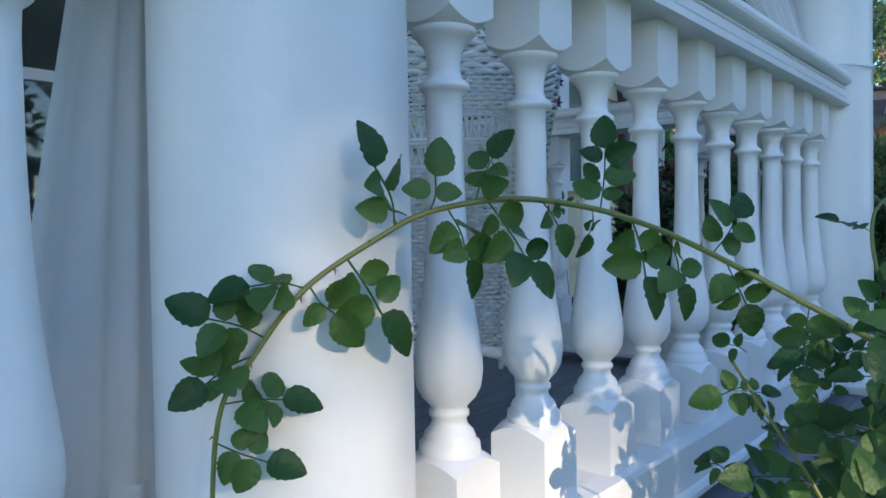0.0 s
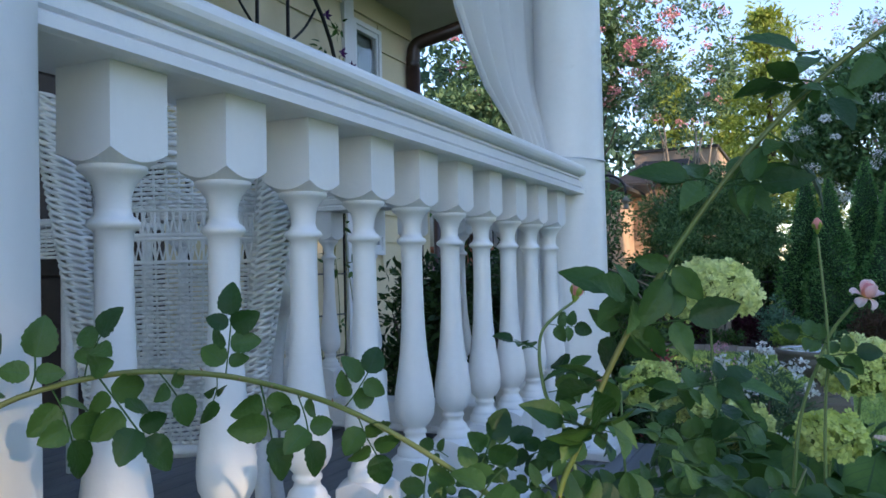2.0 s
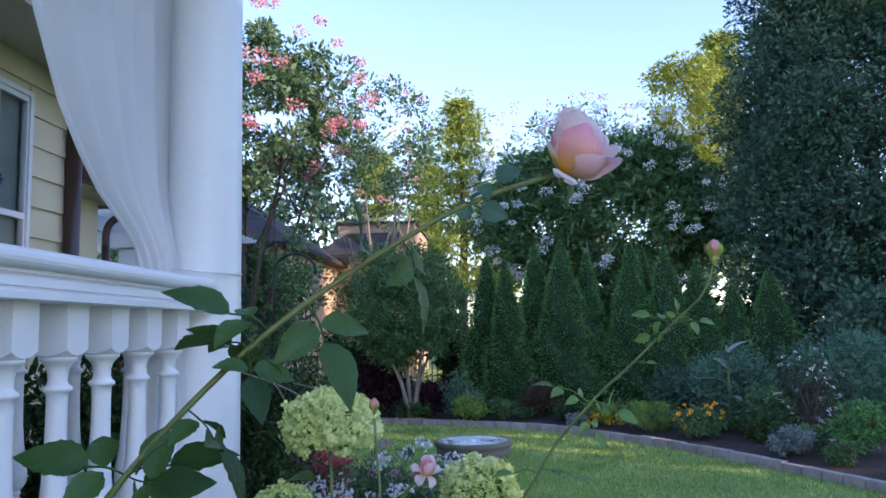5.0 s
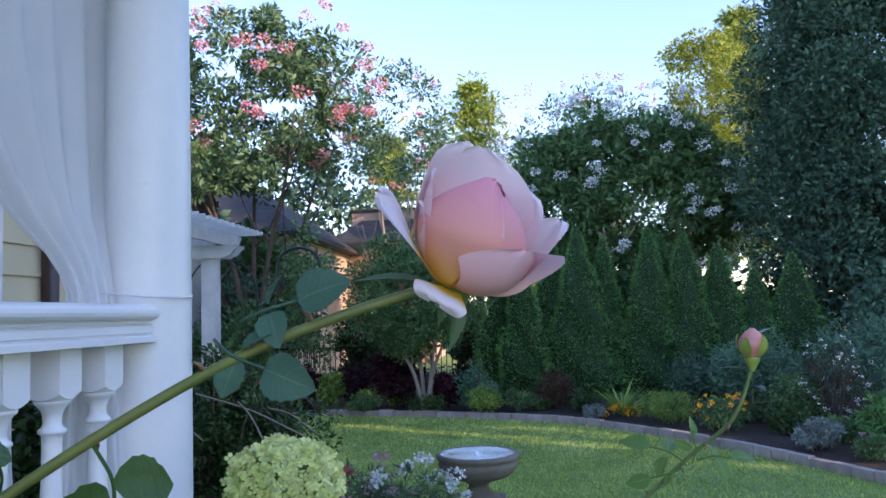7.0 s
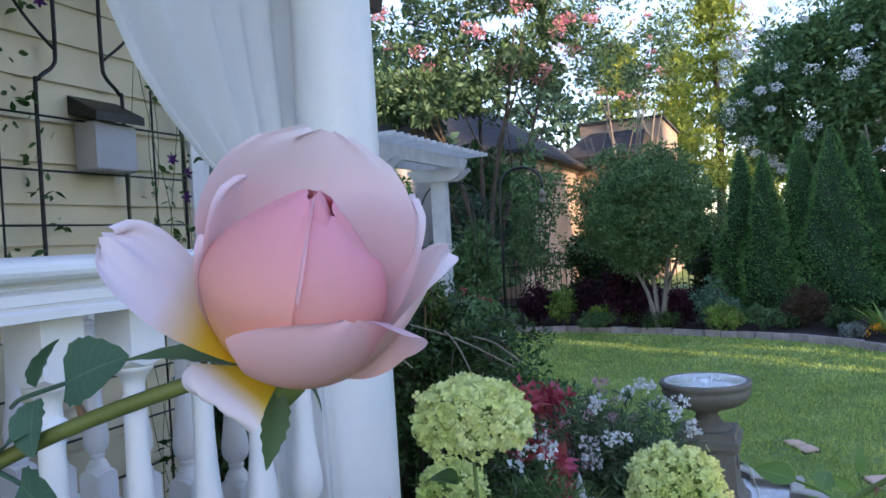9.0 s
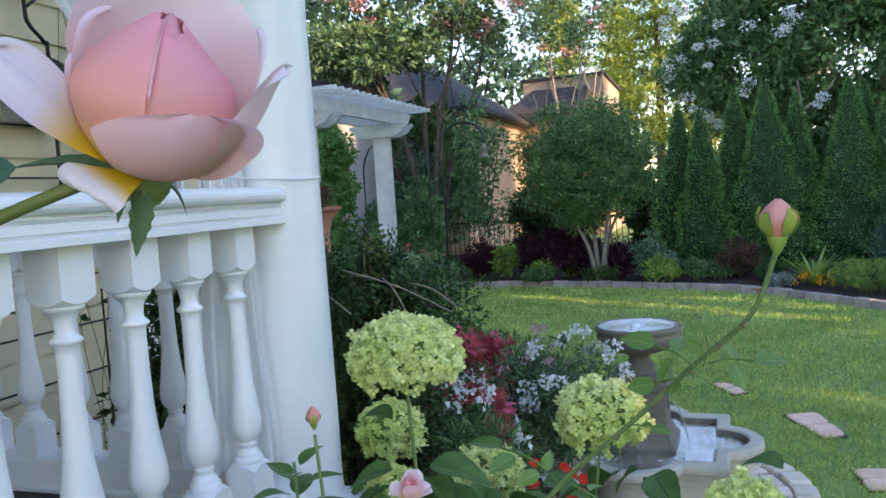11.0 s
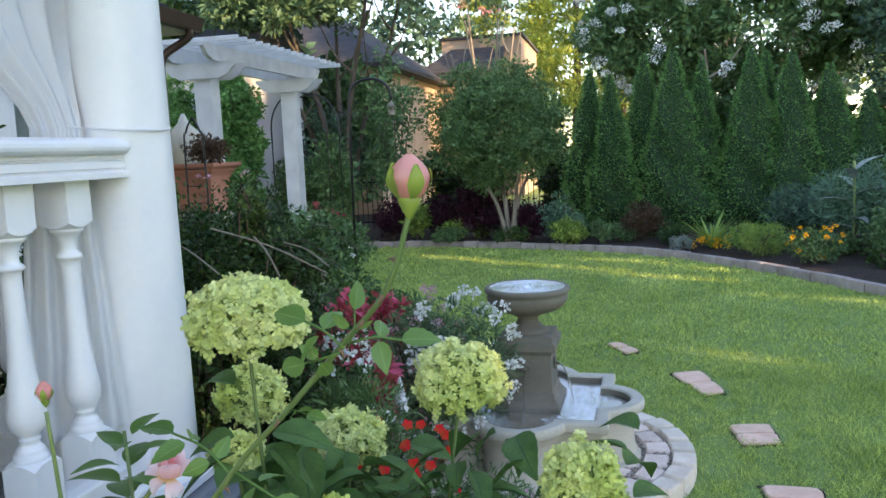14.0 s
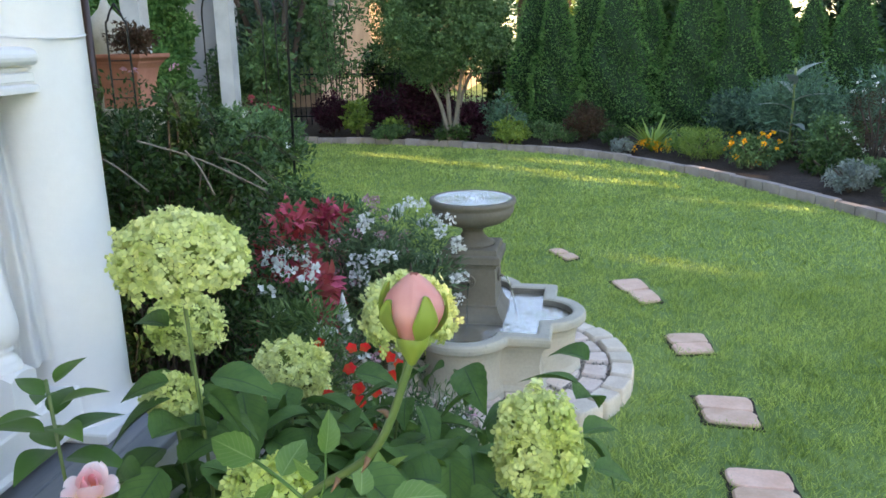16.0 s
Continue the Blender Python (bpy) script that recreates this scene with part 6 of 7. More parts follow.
# shepherd's crook with a hanging feeder
cr = thing("garden_crook", "tall black iron shepherd's crook with a hanging feeder", "garden hook", (-1.83, 9.48, 0))
b = Build()
a = np.linspace(math.pi, 0, 15)
b.tube(np.concatenate([[(-1.83, 9.48, -0.03), (-1.80, 9.48, 2.44)], np.stack([-1.53 + 0.263 * np.cos(a), np.full(15, 9.48), 2.55 + 0.213 * np.sin(a)], 1), [(-1.266, 9.48, 2.50)]]), 0.017, 8)
for side in (-1, 1):
    t = np.linspace(0, 9, 40)
    b.tube(np.stack([-1.80 + side * (0.10 - 0.064 * np.cos(t) * np.linspace(1, 0.3, 40)), np.full(40, 9.48), 2.30 + 0.142 * np.linspace(0, 1, 40) + 0.064 * np.sin(t)], 1), 0.007, 5)
part("pole", b, M_BLACK, cr)
b = Build().lathe([(0.043, 2.316), (0.050, 2.327), (0.036, 2.337), (0.033, 2.401), (0.060, 2.412), (0.036, 2.444), (0.006, 2.490)], 16, (-1.266, 9.48))
part("feeder", b, M_CAST, cr, "small grey hanging feeder")
# garden arch behind the crook
ar = thing("garden_arch", "thin black iron garden arch with vines", "garden arch", (-3.9, 13.2, 0))
for y in (12.9, 13.5):
    a = np.linspace(math.pi, 0, 17)
    part("hoop", Build().tube(np.concatenate([[(-4.4, y, 0)], np.stack([-3.9 + 0.5 * np.cos(a), np.full(17, y), 2.35 + 0.6 * np.sin(a)], 1), [(-3.4, y, 0)]]), 0.014, 6), M_BLACK, ar)

# ---- neighbouring houses ----
nb = thing("neighbour_house", "neighbouring house with peach walls and grey roof", "house", (-9, 25, 0), kind="")
b = Build().box(-14.5, -5.4, 22.5, 31.0, 0, 4.5)
part("wall", b, M_BRICK, nb, smooth=False)
b = Build()
b.add([(-15, 22.1, 4.45), (-4.9, 22.1, 4.45), (-4.9, 31.4, 4.45), (-15, 31.4, 4.45), (-12.5, 26.5, 7.3), (-9.0, 26.5, 7.3)], [(0, 1, 5, 4), (2, 3, 4, 5)], [(1, 2, 5), (3, 0, 4)])
b.box(-15, -4.9, 22.1, 31.4, 4.33, 4.449)
part("roof", b, M_ROOF, nb, "grey shingled hip roof", smooth=False)
for x in (-12.4, -9.6, -6.9):
    w = part("window", Build().box(x - 0.5, x + 0.5, 22.46, 22.498, 1.6, 3.2), M_WHITE, nb, smooth=False)
    # pane coloured dark for the unlit room behind
    part("pane", Build().box(x - 0.42, x + 0.42, 22.44, 22.458, 1.7, 3.1), M_ROOMSHADE, w, smooth=False)
nb = thing("neighbour_house", "distant brick house catching the evening sun", "house", (-3.4, 32, 0))
b = Build().box(-11.0, -2.2, 31.0, 37.0, 0, 4.95)
b.box(-5.3, -2.2, 31.0, 37.0, 4.951, 6.1)
part("wall", b, M_BRICK, nb, smooth=False)
b = Build()
b.add([(-6.0, 29.4, 4.75), (-2.8, 29.4, 4.75), (-2.8, 30.99, 5.75), (-4.9, 30.99, 5.75), (-6.0, 29.4, 4.67), (-2.8, 29.4, 4.67), (-2.8, 30.99, 5.6), (-4.9, 30.99, 5.6)], [(0, 1, 2, 3), (5, 4, 7, 6), (0, 4, 5, 1), (1, 5, 6, 2)])
b.box(-5.4, -2.1, 30.9, 37.2, 6.102, 6.2)
part("roof", b, M_ROOF, nb, "grey shingled roof slope", smooth=False)
gar = thing("garden_shed", "outbuilding with pale grey clapboard walls", "outbuilding", (-8, 15, 0))
part("wall", Build().box(-9.4, -5.9, 14.8, 18.0, 0, 3.9), M_GREYSIDING, gar, smooth=False)
for k in range(18):
    part("clapboard", Build().box(-9.4, -5.88, 14.785 + 0.002 * (k % 2), 14.799, 0.1 + 0.21 * k, 0.29 + 0.21 * k), M_GREYSIDING, gar, smooth=False)
b = Build()
b.add([(-9.8, 14.4, 3.9), (-5.6, 14.4, 3.9), (-5.6, 18.4, 3.9), (-9.8, 18.4, 3.9), (-9.8, 16.4, 4.7), (-5.6, 16.4, 4.7)], [(0, 1, 5, 4), (2, 3, 4, 5)], [(1, 2, 5), (3, 0, 4)])
part("roof", b, M_ROOF, gar, smooth=False)


# ---- planting bed by the porch ----
# arching cotoneaster at the porch end
cot = thing("cotoneaster_shrub", "dark arching cotoneaster shrub at the porch end", "shrub", (-0.4, 3.5, 0))
b, tw = Build(), Build()
r_ = random.Random(11)
spots = []
for k in range(270):
    a = r_.uniform(0, 6.28)
    reach = r_.uniform(0.25, 0.92) * (0.74 if math.cos(a) > 0.15 else 1.0)
    top = r_.uniform(0.95, 1.80) - 0.25 * reach
    base = np.array([-0.42 + 0.15 * math.cos(a), 3.52 + 0.15 * math.sin(a), 0.05])
    tip = np.array([-0.42 + reach * math.cos(a), 3.52 + reach * 0.8 * math.sin(a), top - 0.2 * reach])
    mid = (base + tip) / 2 + np.array([0, 0, 0.45 * top])
    path = smooth_path([base, mid, tip], 9)
    tw.tube(path, np.linspace(0.007, 0.0016, len(path)), 4)
    for q in range(5, len(path)):
        spots.append(path[q])
spots = np.array(spots)
leaf_cloud(b, spots, 0.06, 15, 0.031, LEAFLET, 0.3)
part("foliage", b, M_SHRUB, cot)
part("branch", tw, M_BARK, cot)
b = Build()
for s, e in (((-0.15, 3.05, 1.62), (0.25, 3.2, 1.42)), ((0.0, 3.1, 1.58), (0.12, 3.05, 1.43)), ((0.1, 3.15, 1.55), (0.3, 3.1, 1.46)), ((-0.35, 3.0, 1.60), (-0.1, 3.0, 1.45))):
    s, e = np.array(s), np.array(e)
    b.tube(smooth_path([s, (s + e) / 2 + np.array([0, 0, 0.02]), e], 5), 0.0035, 5)
part("bare_twig", b, M_PALEBARK, cot, "bare pale twigs")


def flower_mound(name, label, x, y, h, w, leafmat, flmat, blooms, fsize, leafsize=0.03, per=60, n=50, fr=0.03, fper=9, fl="blooms", template=LEAFLET, depth=None):
    return shrub(name, label, "flowers", x, y, h, w, leafmat, n, per, leafsize, template, 0.0, 0.4, (flmat, blooms, fr, fper, fsize, fl), depth)


flower_mound("phlox_plant", "tall white and pink phlox in flower", 0.50, 4.55, 1.08, 0.62, M_CRAPE, M_WHITEFL, 40, 0.022, 0.06, 60, 80, 0.042, 34, "white phlox heads", NEEDLE)
flower_mound("phlox_plant", "tall pink phlox beside the fountain", 0.22, 4.75, 1.05, 0.55, M_CRAPE, M_MAUVEFL, 40, 0.013, 0.06, 60, 70, 0.032, 30, "mauve phlox heads", NEEDLE)
flower_mound("phlox_plant", "low white flowering phlox", 0.10, 3.75, 1.02, 0.36, M_TREE, M_WHITEFL, 30, 0.028, 0.04, 60, 60, 0.036, 22, "white flower clusters")
flower_mound("phlox_plant", "mixed pink and white bedding flowers", 0.15, 3.75, 0.70, 0.8, M_CRAPE, M_MAUVEFL, 14, 0.02, 0.045, 60, 70, 0.02, 9, "small mauve flowers", NEEDLE)
flower_mound("impatiens_plant", "bright red impatiens among dark leaves", 0.68, 2.95, 0.76, 0.42, M_HYDLEAF, M_REDFL, 3, 0.02, 0.05, 30, 30, 0.01, 4, "red petals", LEAF_LITE)
flower_mound("geranium_plant", "leafy light green plant with mauve flowers before the fountain", 0.84, 3.35, 0.50, 0.5, M_CRAPE, M_MAUVEFL, 12, 0.02, 0.05, 40, 60, 0.014, 6, "small mauve flowers", NEEDLE)
flower_mound("phlox_plant", "bushy light green phlox with a few white flowers", 0.27, 3.30, 1.0, 0.62, M_LIGHTLEAF, M_WHITEFL, 10, 0.026, 0.06, 60, 70, 0.018, 9, "small white flower heads", NEEDLE)
flower_mound("geranium_plant", "low green plant with small white flowers by the fountain", 0.72, 3.55, 0.45, 0.7, M_TREE, M_WHITEFL, 12, 0.018, 0.05, 50, 60, 0.012, 6, "tiny white flowers", NEEDLE)
flower_mound("geranium_plant", "leafy green plant with pink flowers under the hydrangeas", 1.02, 2.95, 0.46, 0.75, M_TREE, M_MAUVEFL, 12, 0.018, 0.05, 50, 60, 0.014, 8, "small pink flowers", NEEDLE)
flower_mound("geranium_plant", "leafy green plant with pink flowers under the hydrangeas", 1.25, 2.45, 0.62, 0.6, M_TREE, M_MAUVEFL, 8, 0.018, 0.05, 50, 50, 0.014, 8, "small pink flowers", NEEDLE)
shrub("coleus_plant", "crimson-leaved coleus with upright red spikes", "plant", -0.11, 4.30, 1.14, 0.50, M_COLEUS, 70, 34, 0.085, LEAF_LITE, 0.0, 0.5)
shrub("coleus_plant", "upright red spike of the coleus", "plant", -0.03, 4.35, 1.30, 0.10, M_COLEUS, 14, 10, 0.05, LEAF_LITE, 0.0, 0.5)
shrub("coleus_plant", "red-leaved plant behind the coleus", "plant", -0.25, 5.6, 1.0, 0.3, M_COLEUS, 26, 16, 0.07, LEAF_LITE, 0.0, 0.5)
shrub("sage_plant", "grey-green foliage filling the bed", "plant", 0.25, 5.25, 0.75, 0.8, M_CRAPE, 70, 60, 0.05, NEEDLE, 0.0)
shrub("sage_plant", "green foliage filling the bed beside the shrub", "plant", -0.55, 5.3, 0.8, 0.9, M_TREE, 70, 60, 0.05, LEAFLET, 0.0)
shrub("sage_plant", "green foliage along the lawn's edge", "plant", -0.9, 6.9, 0.8, 1.2, M_TREE, 80, 60, 0.06, LEAFLET, 0.0)
shrub("sage_plant", "green foliage in the bed below the deck", "plant", 0.75, 1.9, 0.72, 0.9, M_HYDLEAF, 60, 26, 0.10, LEAF_LITE, 0.0)
shrub("sage_plant", "green foliage in the bed below the deck", "plant", 0.95, 0.9, 0.6, 0.9, M_HYDLEAF, 50, 24, 0.10, LEAF_LITE, 0.0)

# red impatiens blooms
imp = thing("impatiens_flowers", "single bright red impatiens blooms", "flowers", (0.68, 2.9, 0.6))
petal5 = leaf_shape(0.95, 4, 0.1, 0.12, 0.6)
for k in range(20):
    c = np.array([0.42 + 0.36 * r_.random(), 2.75 + 0.55 * r_.random(), 0.74 + 0.10 * r_.random()])
    an = np.arange(5) * 1.2566 + r_.random() * 3
    tilt = np.array([r_.uniform(0.0, 0.5), r_.uniform(-0.9, -0.3), 0.6])
    tilt /= np.linalg.norm(tilt)
    e1 = np.cross(tilt, (0, 0, 1.0))
    e1 /= np.linalg.norm(e1)
    e2 = np.cross(tilt, e1)
    d = np.cos(an)[:, None] * e1 + np.sin(an)[:, None] * e2 + tilt * 0.2
    fb = Build()
    for q in range(5):
        s = np.cross(d[q], tilt)
        s /= np.linalg.norm(s)
        m = np.eye(4)
        m[:3, 0], m[:3, 1], m[:3, 2], m[:3, 3] = s * 0.024, d[q] / np.linalg.norm(d[q]) * 0.024, tilt * 0.024, c
        fb.scatter(petal5, m[None])
    part("flower", fb, M_REDFL, imp)
solid("cone_ornament", Build().lathe([(0.030, 0.655), (0.033, 0.66), (0.022, 0.71), (0.010, 0.765), (0.002, 0.79)], 16, (0.31, 3.92)).tube([(0.31, 3.92, 0.0), (0.31, 3.92, 0.66)], 0.006, 6), M_WHITE_ROUGH, "small white cone-shaped ornament on a stake", "garden ornament")

# ---- hydrangeas ----
hyd = thing("hydrangea_bush", "hydrangea with large lime-green flower heads and dark leaves", "hydrangea", (0.75, 2.2, 0))
fl_v, fl_f = [], []
for k in range(4):
    a = k * math.pi / 2
    c, s = math.cos(a), math.sin(a)
    o = len(fl_v)
    for x, y, z in ((0, 0.05, 0), (0.42, 0.5, 0.10), (0.28, 0.92, 0.03), (-0.28, 0.92, 0.03), (-0.42, 0.5, 0.10)):
        fl_v.append((c * x - s * y, s * x + c * y, z))
    fl_f += [(o, o + 1, o + 2, o + 3), (o, o + 3, o + 4, o)]
fl_f = np.array([(f[0], f[1], f[2]) for f in fl_f] + [(f[0], f[2], f[3]) for f in fl_f if f[3] != f[0]])
FLORET = (np.array(fl_v), fl_f)
# dark green that paints the shade in the gaps between florets
M_FLORETSHADE = material("floret_gap_shade", (0.10, 0.15, 0.03), (0.17, 0.23, 0.05), 0.8, 60, 0.3, 120, 0.004, 90)
HEADS = [((0.506, 2.015, 1.497), (0.132, 0.128, 0.104), 470), ((0.227, 2.544, 1.129), (0.105, 0.10, 0.105), 260), ((0.921, 2.439, 1.231), (0.122, 0.115, 0.112), 360),
         ((0.540, 2.547, 0.995), (0.110, 0.105, 0.098), 330), ((0.429, 2.058, 1.150), (0.062, 0.06, 0.05), 130), ((1.280, 1.971, 1.120), (0.086, 0.083, 0.132), 380),
         ((0.811, 1.67, 1.165), (0.075, 0.07, 0.062), 150)]
for c, rad, m in HEADS:
    c, rad = np.array(c), np.array(rad) * 0.94
    d = unit(int(m * 3.3))
    d = d[d[:, 2] > -0.62]
    p = c + d * rad * (1 + 0.07 * np.sin(d[:, :1] * 9 + 3 * d[:, 2:]) + RNG.normal(0, 0.075, (len(d), 1)))
    nrm = d / rad
    nrm /= np.linalg.norm(nrm, axis=1)[:, None]
    nrm += unit(len(d)) * 1.3
    nrm /= np.linalg.norm(nrm, axis=1)[:, None]
    t1 = np.cross(nrm, unit(len(d)))
    t1 /= np.linalg.norm(t1, axis=1)[:, None]
    mats = np.zeros((len(d), 4, 4))
    size = RNG.uniform(0.010, 0.0165, len(d))[:, None]
    mats[:, :3, 0], mats[:, :3, 1], mats[:, :3, 2], mats[:, :3, 3], mats[:, 3, 3] = t1 * size, np.cross(nrm, t1) * size, nrm * size, p, 1
    b = Build().scatter(FLORET, mats)
    head = part("flower_head", b, M_FLORET, hyd, "lime-green domed flower head")
    # added solid filler; its dark colour gives the head's inner shade
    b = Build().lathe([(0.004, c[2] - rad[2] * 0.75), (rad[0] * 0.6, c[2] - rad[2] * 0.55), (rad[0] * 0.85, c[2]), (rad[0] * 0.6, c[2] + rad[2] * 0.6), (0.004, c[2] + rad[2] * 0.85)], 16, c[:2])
    part("flower_core", b, M_FLORETSHADE, head)
    foot = np.array([0.55 + (c[0] - 0.6) * 0.6, 2.15 + (c[1] - 2.1) * 0.6, 0.0])
    mid = foot * 0.45 + c * 0.55 + np.array([0.02, -0.02, 0.05])
    b = Build().tube(smooth_path([foot, mid, c - np.array([0, 0, rad[2] * 0.5])], 8), 0.0045, 6)
    part("stem", b, M_GREENSTEM, hyd)
big = leaf_shape(0.62, 14, 0.45, 0.42, 1.0, 0.03)
big2 = leaf_shape(0.55, 14, 0.8, 0.55, 1.0, 0.03)
hyd_leaves = [Build().scatter(q, np.eye(4)[None]).mesh("leaf", M_HYDLEAF) for q in (big, big2)]


def hydrangea_leaf(p, d, size, kind, roll=0.0):
    m = placed(np.array([p]), np.array([d]), np.array([roll]), size)[0]
    ob = part("leaf", hyd_leaves[kind], M_HYDLEAF, hyd)
    ob.matrix_basis = Matrix(m.tolist())


for c, rad, m in HEADS:
    for k in range(7):
        a = r_.uniform(0, 6.28)
        z = c[2] - rad[2] - r_.uniform(0.02, 0.30)
        p = (c[0] + 0.05 * math.cos(a), c[1] + 0.05 * math.sin(a), z)
        hydrangea_leaf(p, (math.cos(a), math.sin(a), r_.uniform(-0.55, 0.35)), r_.uniform(0.10, 0.165), k % 2, r_.uniform(-0.4, 0.4))
for k in range(170):
    x, y = r_.uniform(0.30, 1.45), r_.uniform(1.15, 2.75)
    z = r_.uniform(0.72, 1.06) - 0.12 * max(0, x - 1.0)
    a = r_.uniform(0, 6.28)
    hydrangea_leaf((x, y, z), (math.cos(a), math.sin(a), r_.uniform(-0.5, 0.4)), r_.uniform(0.11, 0.18), k % 2, r_.uniform(-0.5, 0.5))

for k in range(58):
    x, y = r_.uniform(0.34, 1.12), r_.uniform(1.62, 2.35)
    z = r_.uniform(1.00, 1.20)
    if any(math.dist((x, y, z + 0.05), c) < rad[0] + 0.07 for c, rad, m in HEADS):
        continue
    if x > 0.58:
        z = min(z, 1.70 - 0.404 * (y - 0.4))
    a = r_.uniform(0, 6.28)
    hydrangea_leaf((x, y, z), (math.cos(a), math.sin(a), r_.uniform(-0.9, 0.1)), r_.uniform(0.15, 0.21), k % 2, r_.uniform(-0.4, 0.4))

# young leafy shoot beside the column
sh = thing("leafy_shoot", "fresh green leafy shoot beside the column", "plant", (0.27, 1.85, 0.5))
b = Build()
for k in range(12):
    a = k * 2.4
    z = 1.10 + 0.015 * k
    m = placed(np.array([(0.27 + 0.02 * math.cos(a), 1.85 + 0.02 * math.sin(a), z)]), np.array([(math.cos(a), math.sin(a), 0.3 + 0.05 * k)]), np.zeros(1), 0.135 - 0.005 * k)
    b.scatter(leaf_shape(0.56, 9, 0.35, 0.45), m)
part("foliage", b, leaf_material("fresh_leaf", (0.07, 0.17, 0.035), (0.11, 0.23, 0.05), 0.4, 0.25, 0.3), sh)
part("stalk", Build().tube([(0.30, 1.86, 0.4), (0.28, 1.855, 0.9), (0.27, 1.85, 1.28)], 0.004, 6), M_GREENSTEM, sh)
sh = thing("leafy_shoot", "lime-green leaf rosette among the hydrangeas", "plant", (0.93, 1.85, 0.6))
b = Build()
for k in range(9):
    a = k * 2.4
    b.scatter(leaf_shape(0.5, 7, 0.35, 0.25), placed(np.array([(0.96, 1.9, 1.02 + 0.006 * k)]), np.array([(math.cos(a), math.sin(a), 0.3 + 0.12 * k)]), np.zeros(1), 0.075))
part("foliage", b, M_YELLOWLEAF, sh)
part("stalk", Build().tube([(0.94, 1.9, 0.5), (0.96, 1.9, 1.03)], 0.004, 6), M_GREENSTEM, sh)

# ---- climbing rose ----
rose = thing("rose_bush", "climbing pink rose reaching across the porch column", "rose bush", (0.56, 0.32, 0))


def compound_leaf(seed, count=5, size=0.042, width=0.80):
    """A rose leaf along +y: stalk and leaflets."""
    q = random.Random(seed)
    b = Build()
    n = (count - 1) // 2
    length = 0.018 + 0.023 * n
    pts = smooth_path([(0, 0, 0), (0.002, length * 0.5, 0.004), (0, length, -0.004)], 6)
    b.tube(pts, 0.0011, 5)
    shape = leaf_shape(width, 12, 0.42, 0.22, 0.66 if width > 0.7 else 0.9, 0.045)
    v = shape[0].copy()
    v[:, 2] += 0.015 * np.sin(v[:, 1] * 26) * (np.abs(v[:, 0]) * 3)
    shape = (v, shape[1], shape[2])
    for k in range(n):
        y = length * (k + 0.75) / (n + 0.35)
        for s in (-1, 1):
            sz = size * q.uniform(0.68, 1.12)
            d = np.array([[s * 1.0, 0.35 + q.uniform(-0.4, 0.4), q.uniform(-0.7, 0.5)]])
            b.scatter(shape, placed(np.array([[s * 0.003, y, 0]]), d, np.array([q.uniform(-0.85, 0.85)]), sz))
    b.scatter(shape, placed(np.array([[0, length, -0.004]]), np.array([[q.uniform(-0.2, 0.2), 1, q.uniform(-0.35, 0.1)]]), np.array([q.uniform(-0.3, 0.3)]), size * 1.12))
    return b


M_LEAFGREY = leaf_material("blue_green_rose_leaf", (0.055, 0.13, 0.085), (0.085, 0.17, 0.11), 0.5, 0.25, 0.25, 0.3, bump=0.001, veins=(0.10, 0.19, 0.12))
LEAVES = [compound_leaf(s, c).mesh("leaf", M_ROSELEAF) for s, c in ((1, 5), (2, 5), (3, 5), (4, 3), (5, 5), (6, 7))]
GREYLEAVES = [compound_leaf(14, 3, 0.030, 0.85).mesh("leaf", M_LEAFGREY)]
YOUNG = [compound_leaf(s, c, 0.030, 0.60).mesh("leaf", M_YOUNGLEAF) for s, c in ((7, 3), (8, 5), (9, 3))]
BIGLEAVES = [compound_leaf(s, c, 0.060, 0.56).mesh("leaf", M_ROSELEAF) for s, c in ((11, 3), (12, 3), (13, 5))]


def rose_leaf(p, d, kind, scale=1.0, roll=0.0, pool=LEAVES, face=(0.72, -0.50, 0.42)):
    """A leaf at p along d whose upper side turns to the light."""
    ob = part("leaf", pool[kind % len(pool)], M_ROSELEAF, rose)
    y = Vector(d).normalized()
    z = Vector(face) + Vector((r_.uniform(-0.55, 0.55), r_.uniform(-0.55, 0.55), r_.uniform(-0.45, 0.6) + roll * 0.3))
    z = (z - y * z.dot(y)).normalized()
    x = y.cross(z)
    ob.matrix_basis = Matrix.Translation(p) @ Matrix((x, y, z)).transposed().to_4x4() @ Matrix.Scale(scale * (0.75 if pool is LEAVES else 0.85 if pool is YOUNG else 0.80), 4)


def cane(points, r0, r1, mat=M_ROSESTEM, thorns=True, steps=8):
    path = smooth_path(points, steps)
    c = part("cane", Build().tube(path, np.linspace(r0, r1, len(path)), 8), mat, rose)
    if thorns:
        b = Build()
        for k in range(3, len(path) - 2, 4):
            d = path[k + 1] - path[k - 1]
            d /= np.linalg.norm(d)
            s = np.cross(d, unit(1)[0])
            s /= np.linalg.norm(s)
            b.tube([path[k], path[k] + s * (r0 + 0.0015), path[k] + s * (r0 + 0.0045) - d * 0.002], [0.0016, 0.0010, 0.0002], 5)
        tagged(part("thorn", b, M_THORN, c), label="reddish hooked thorns", kind="stuff")
    return path


E1, EN = np.array([0.555, 0.832, 0.0]), np.array([0.83, -0.555, 0.0])


def plane_dir(along, up, out=0.25):
    return along * E1 + np.array([0, 0, up]) + out * EN


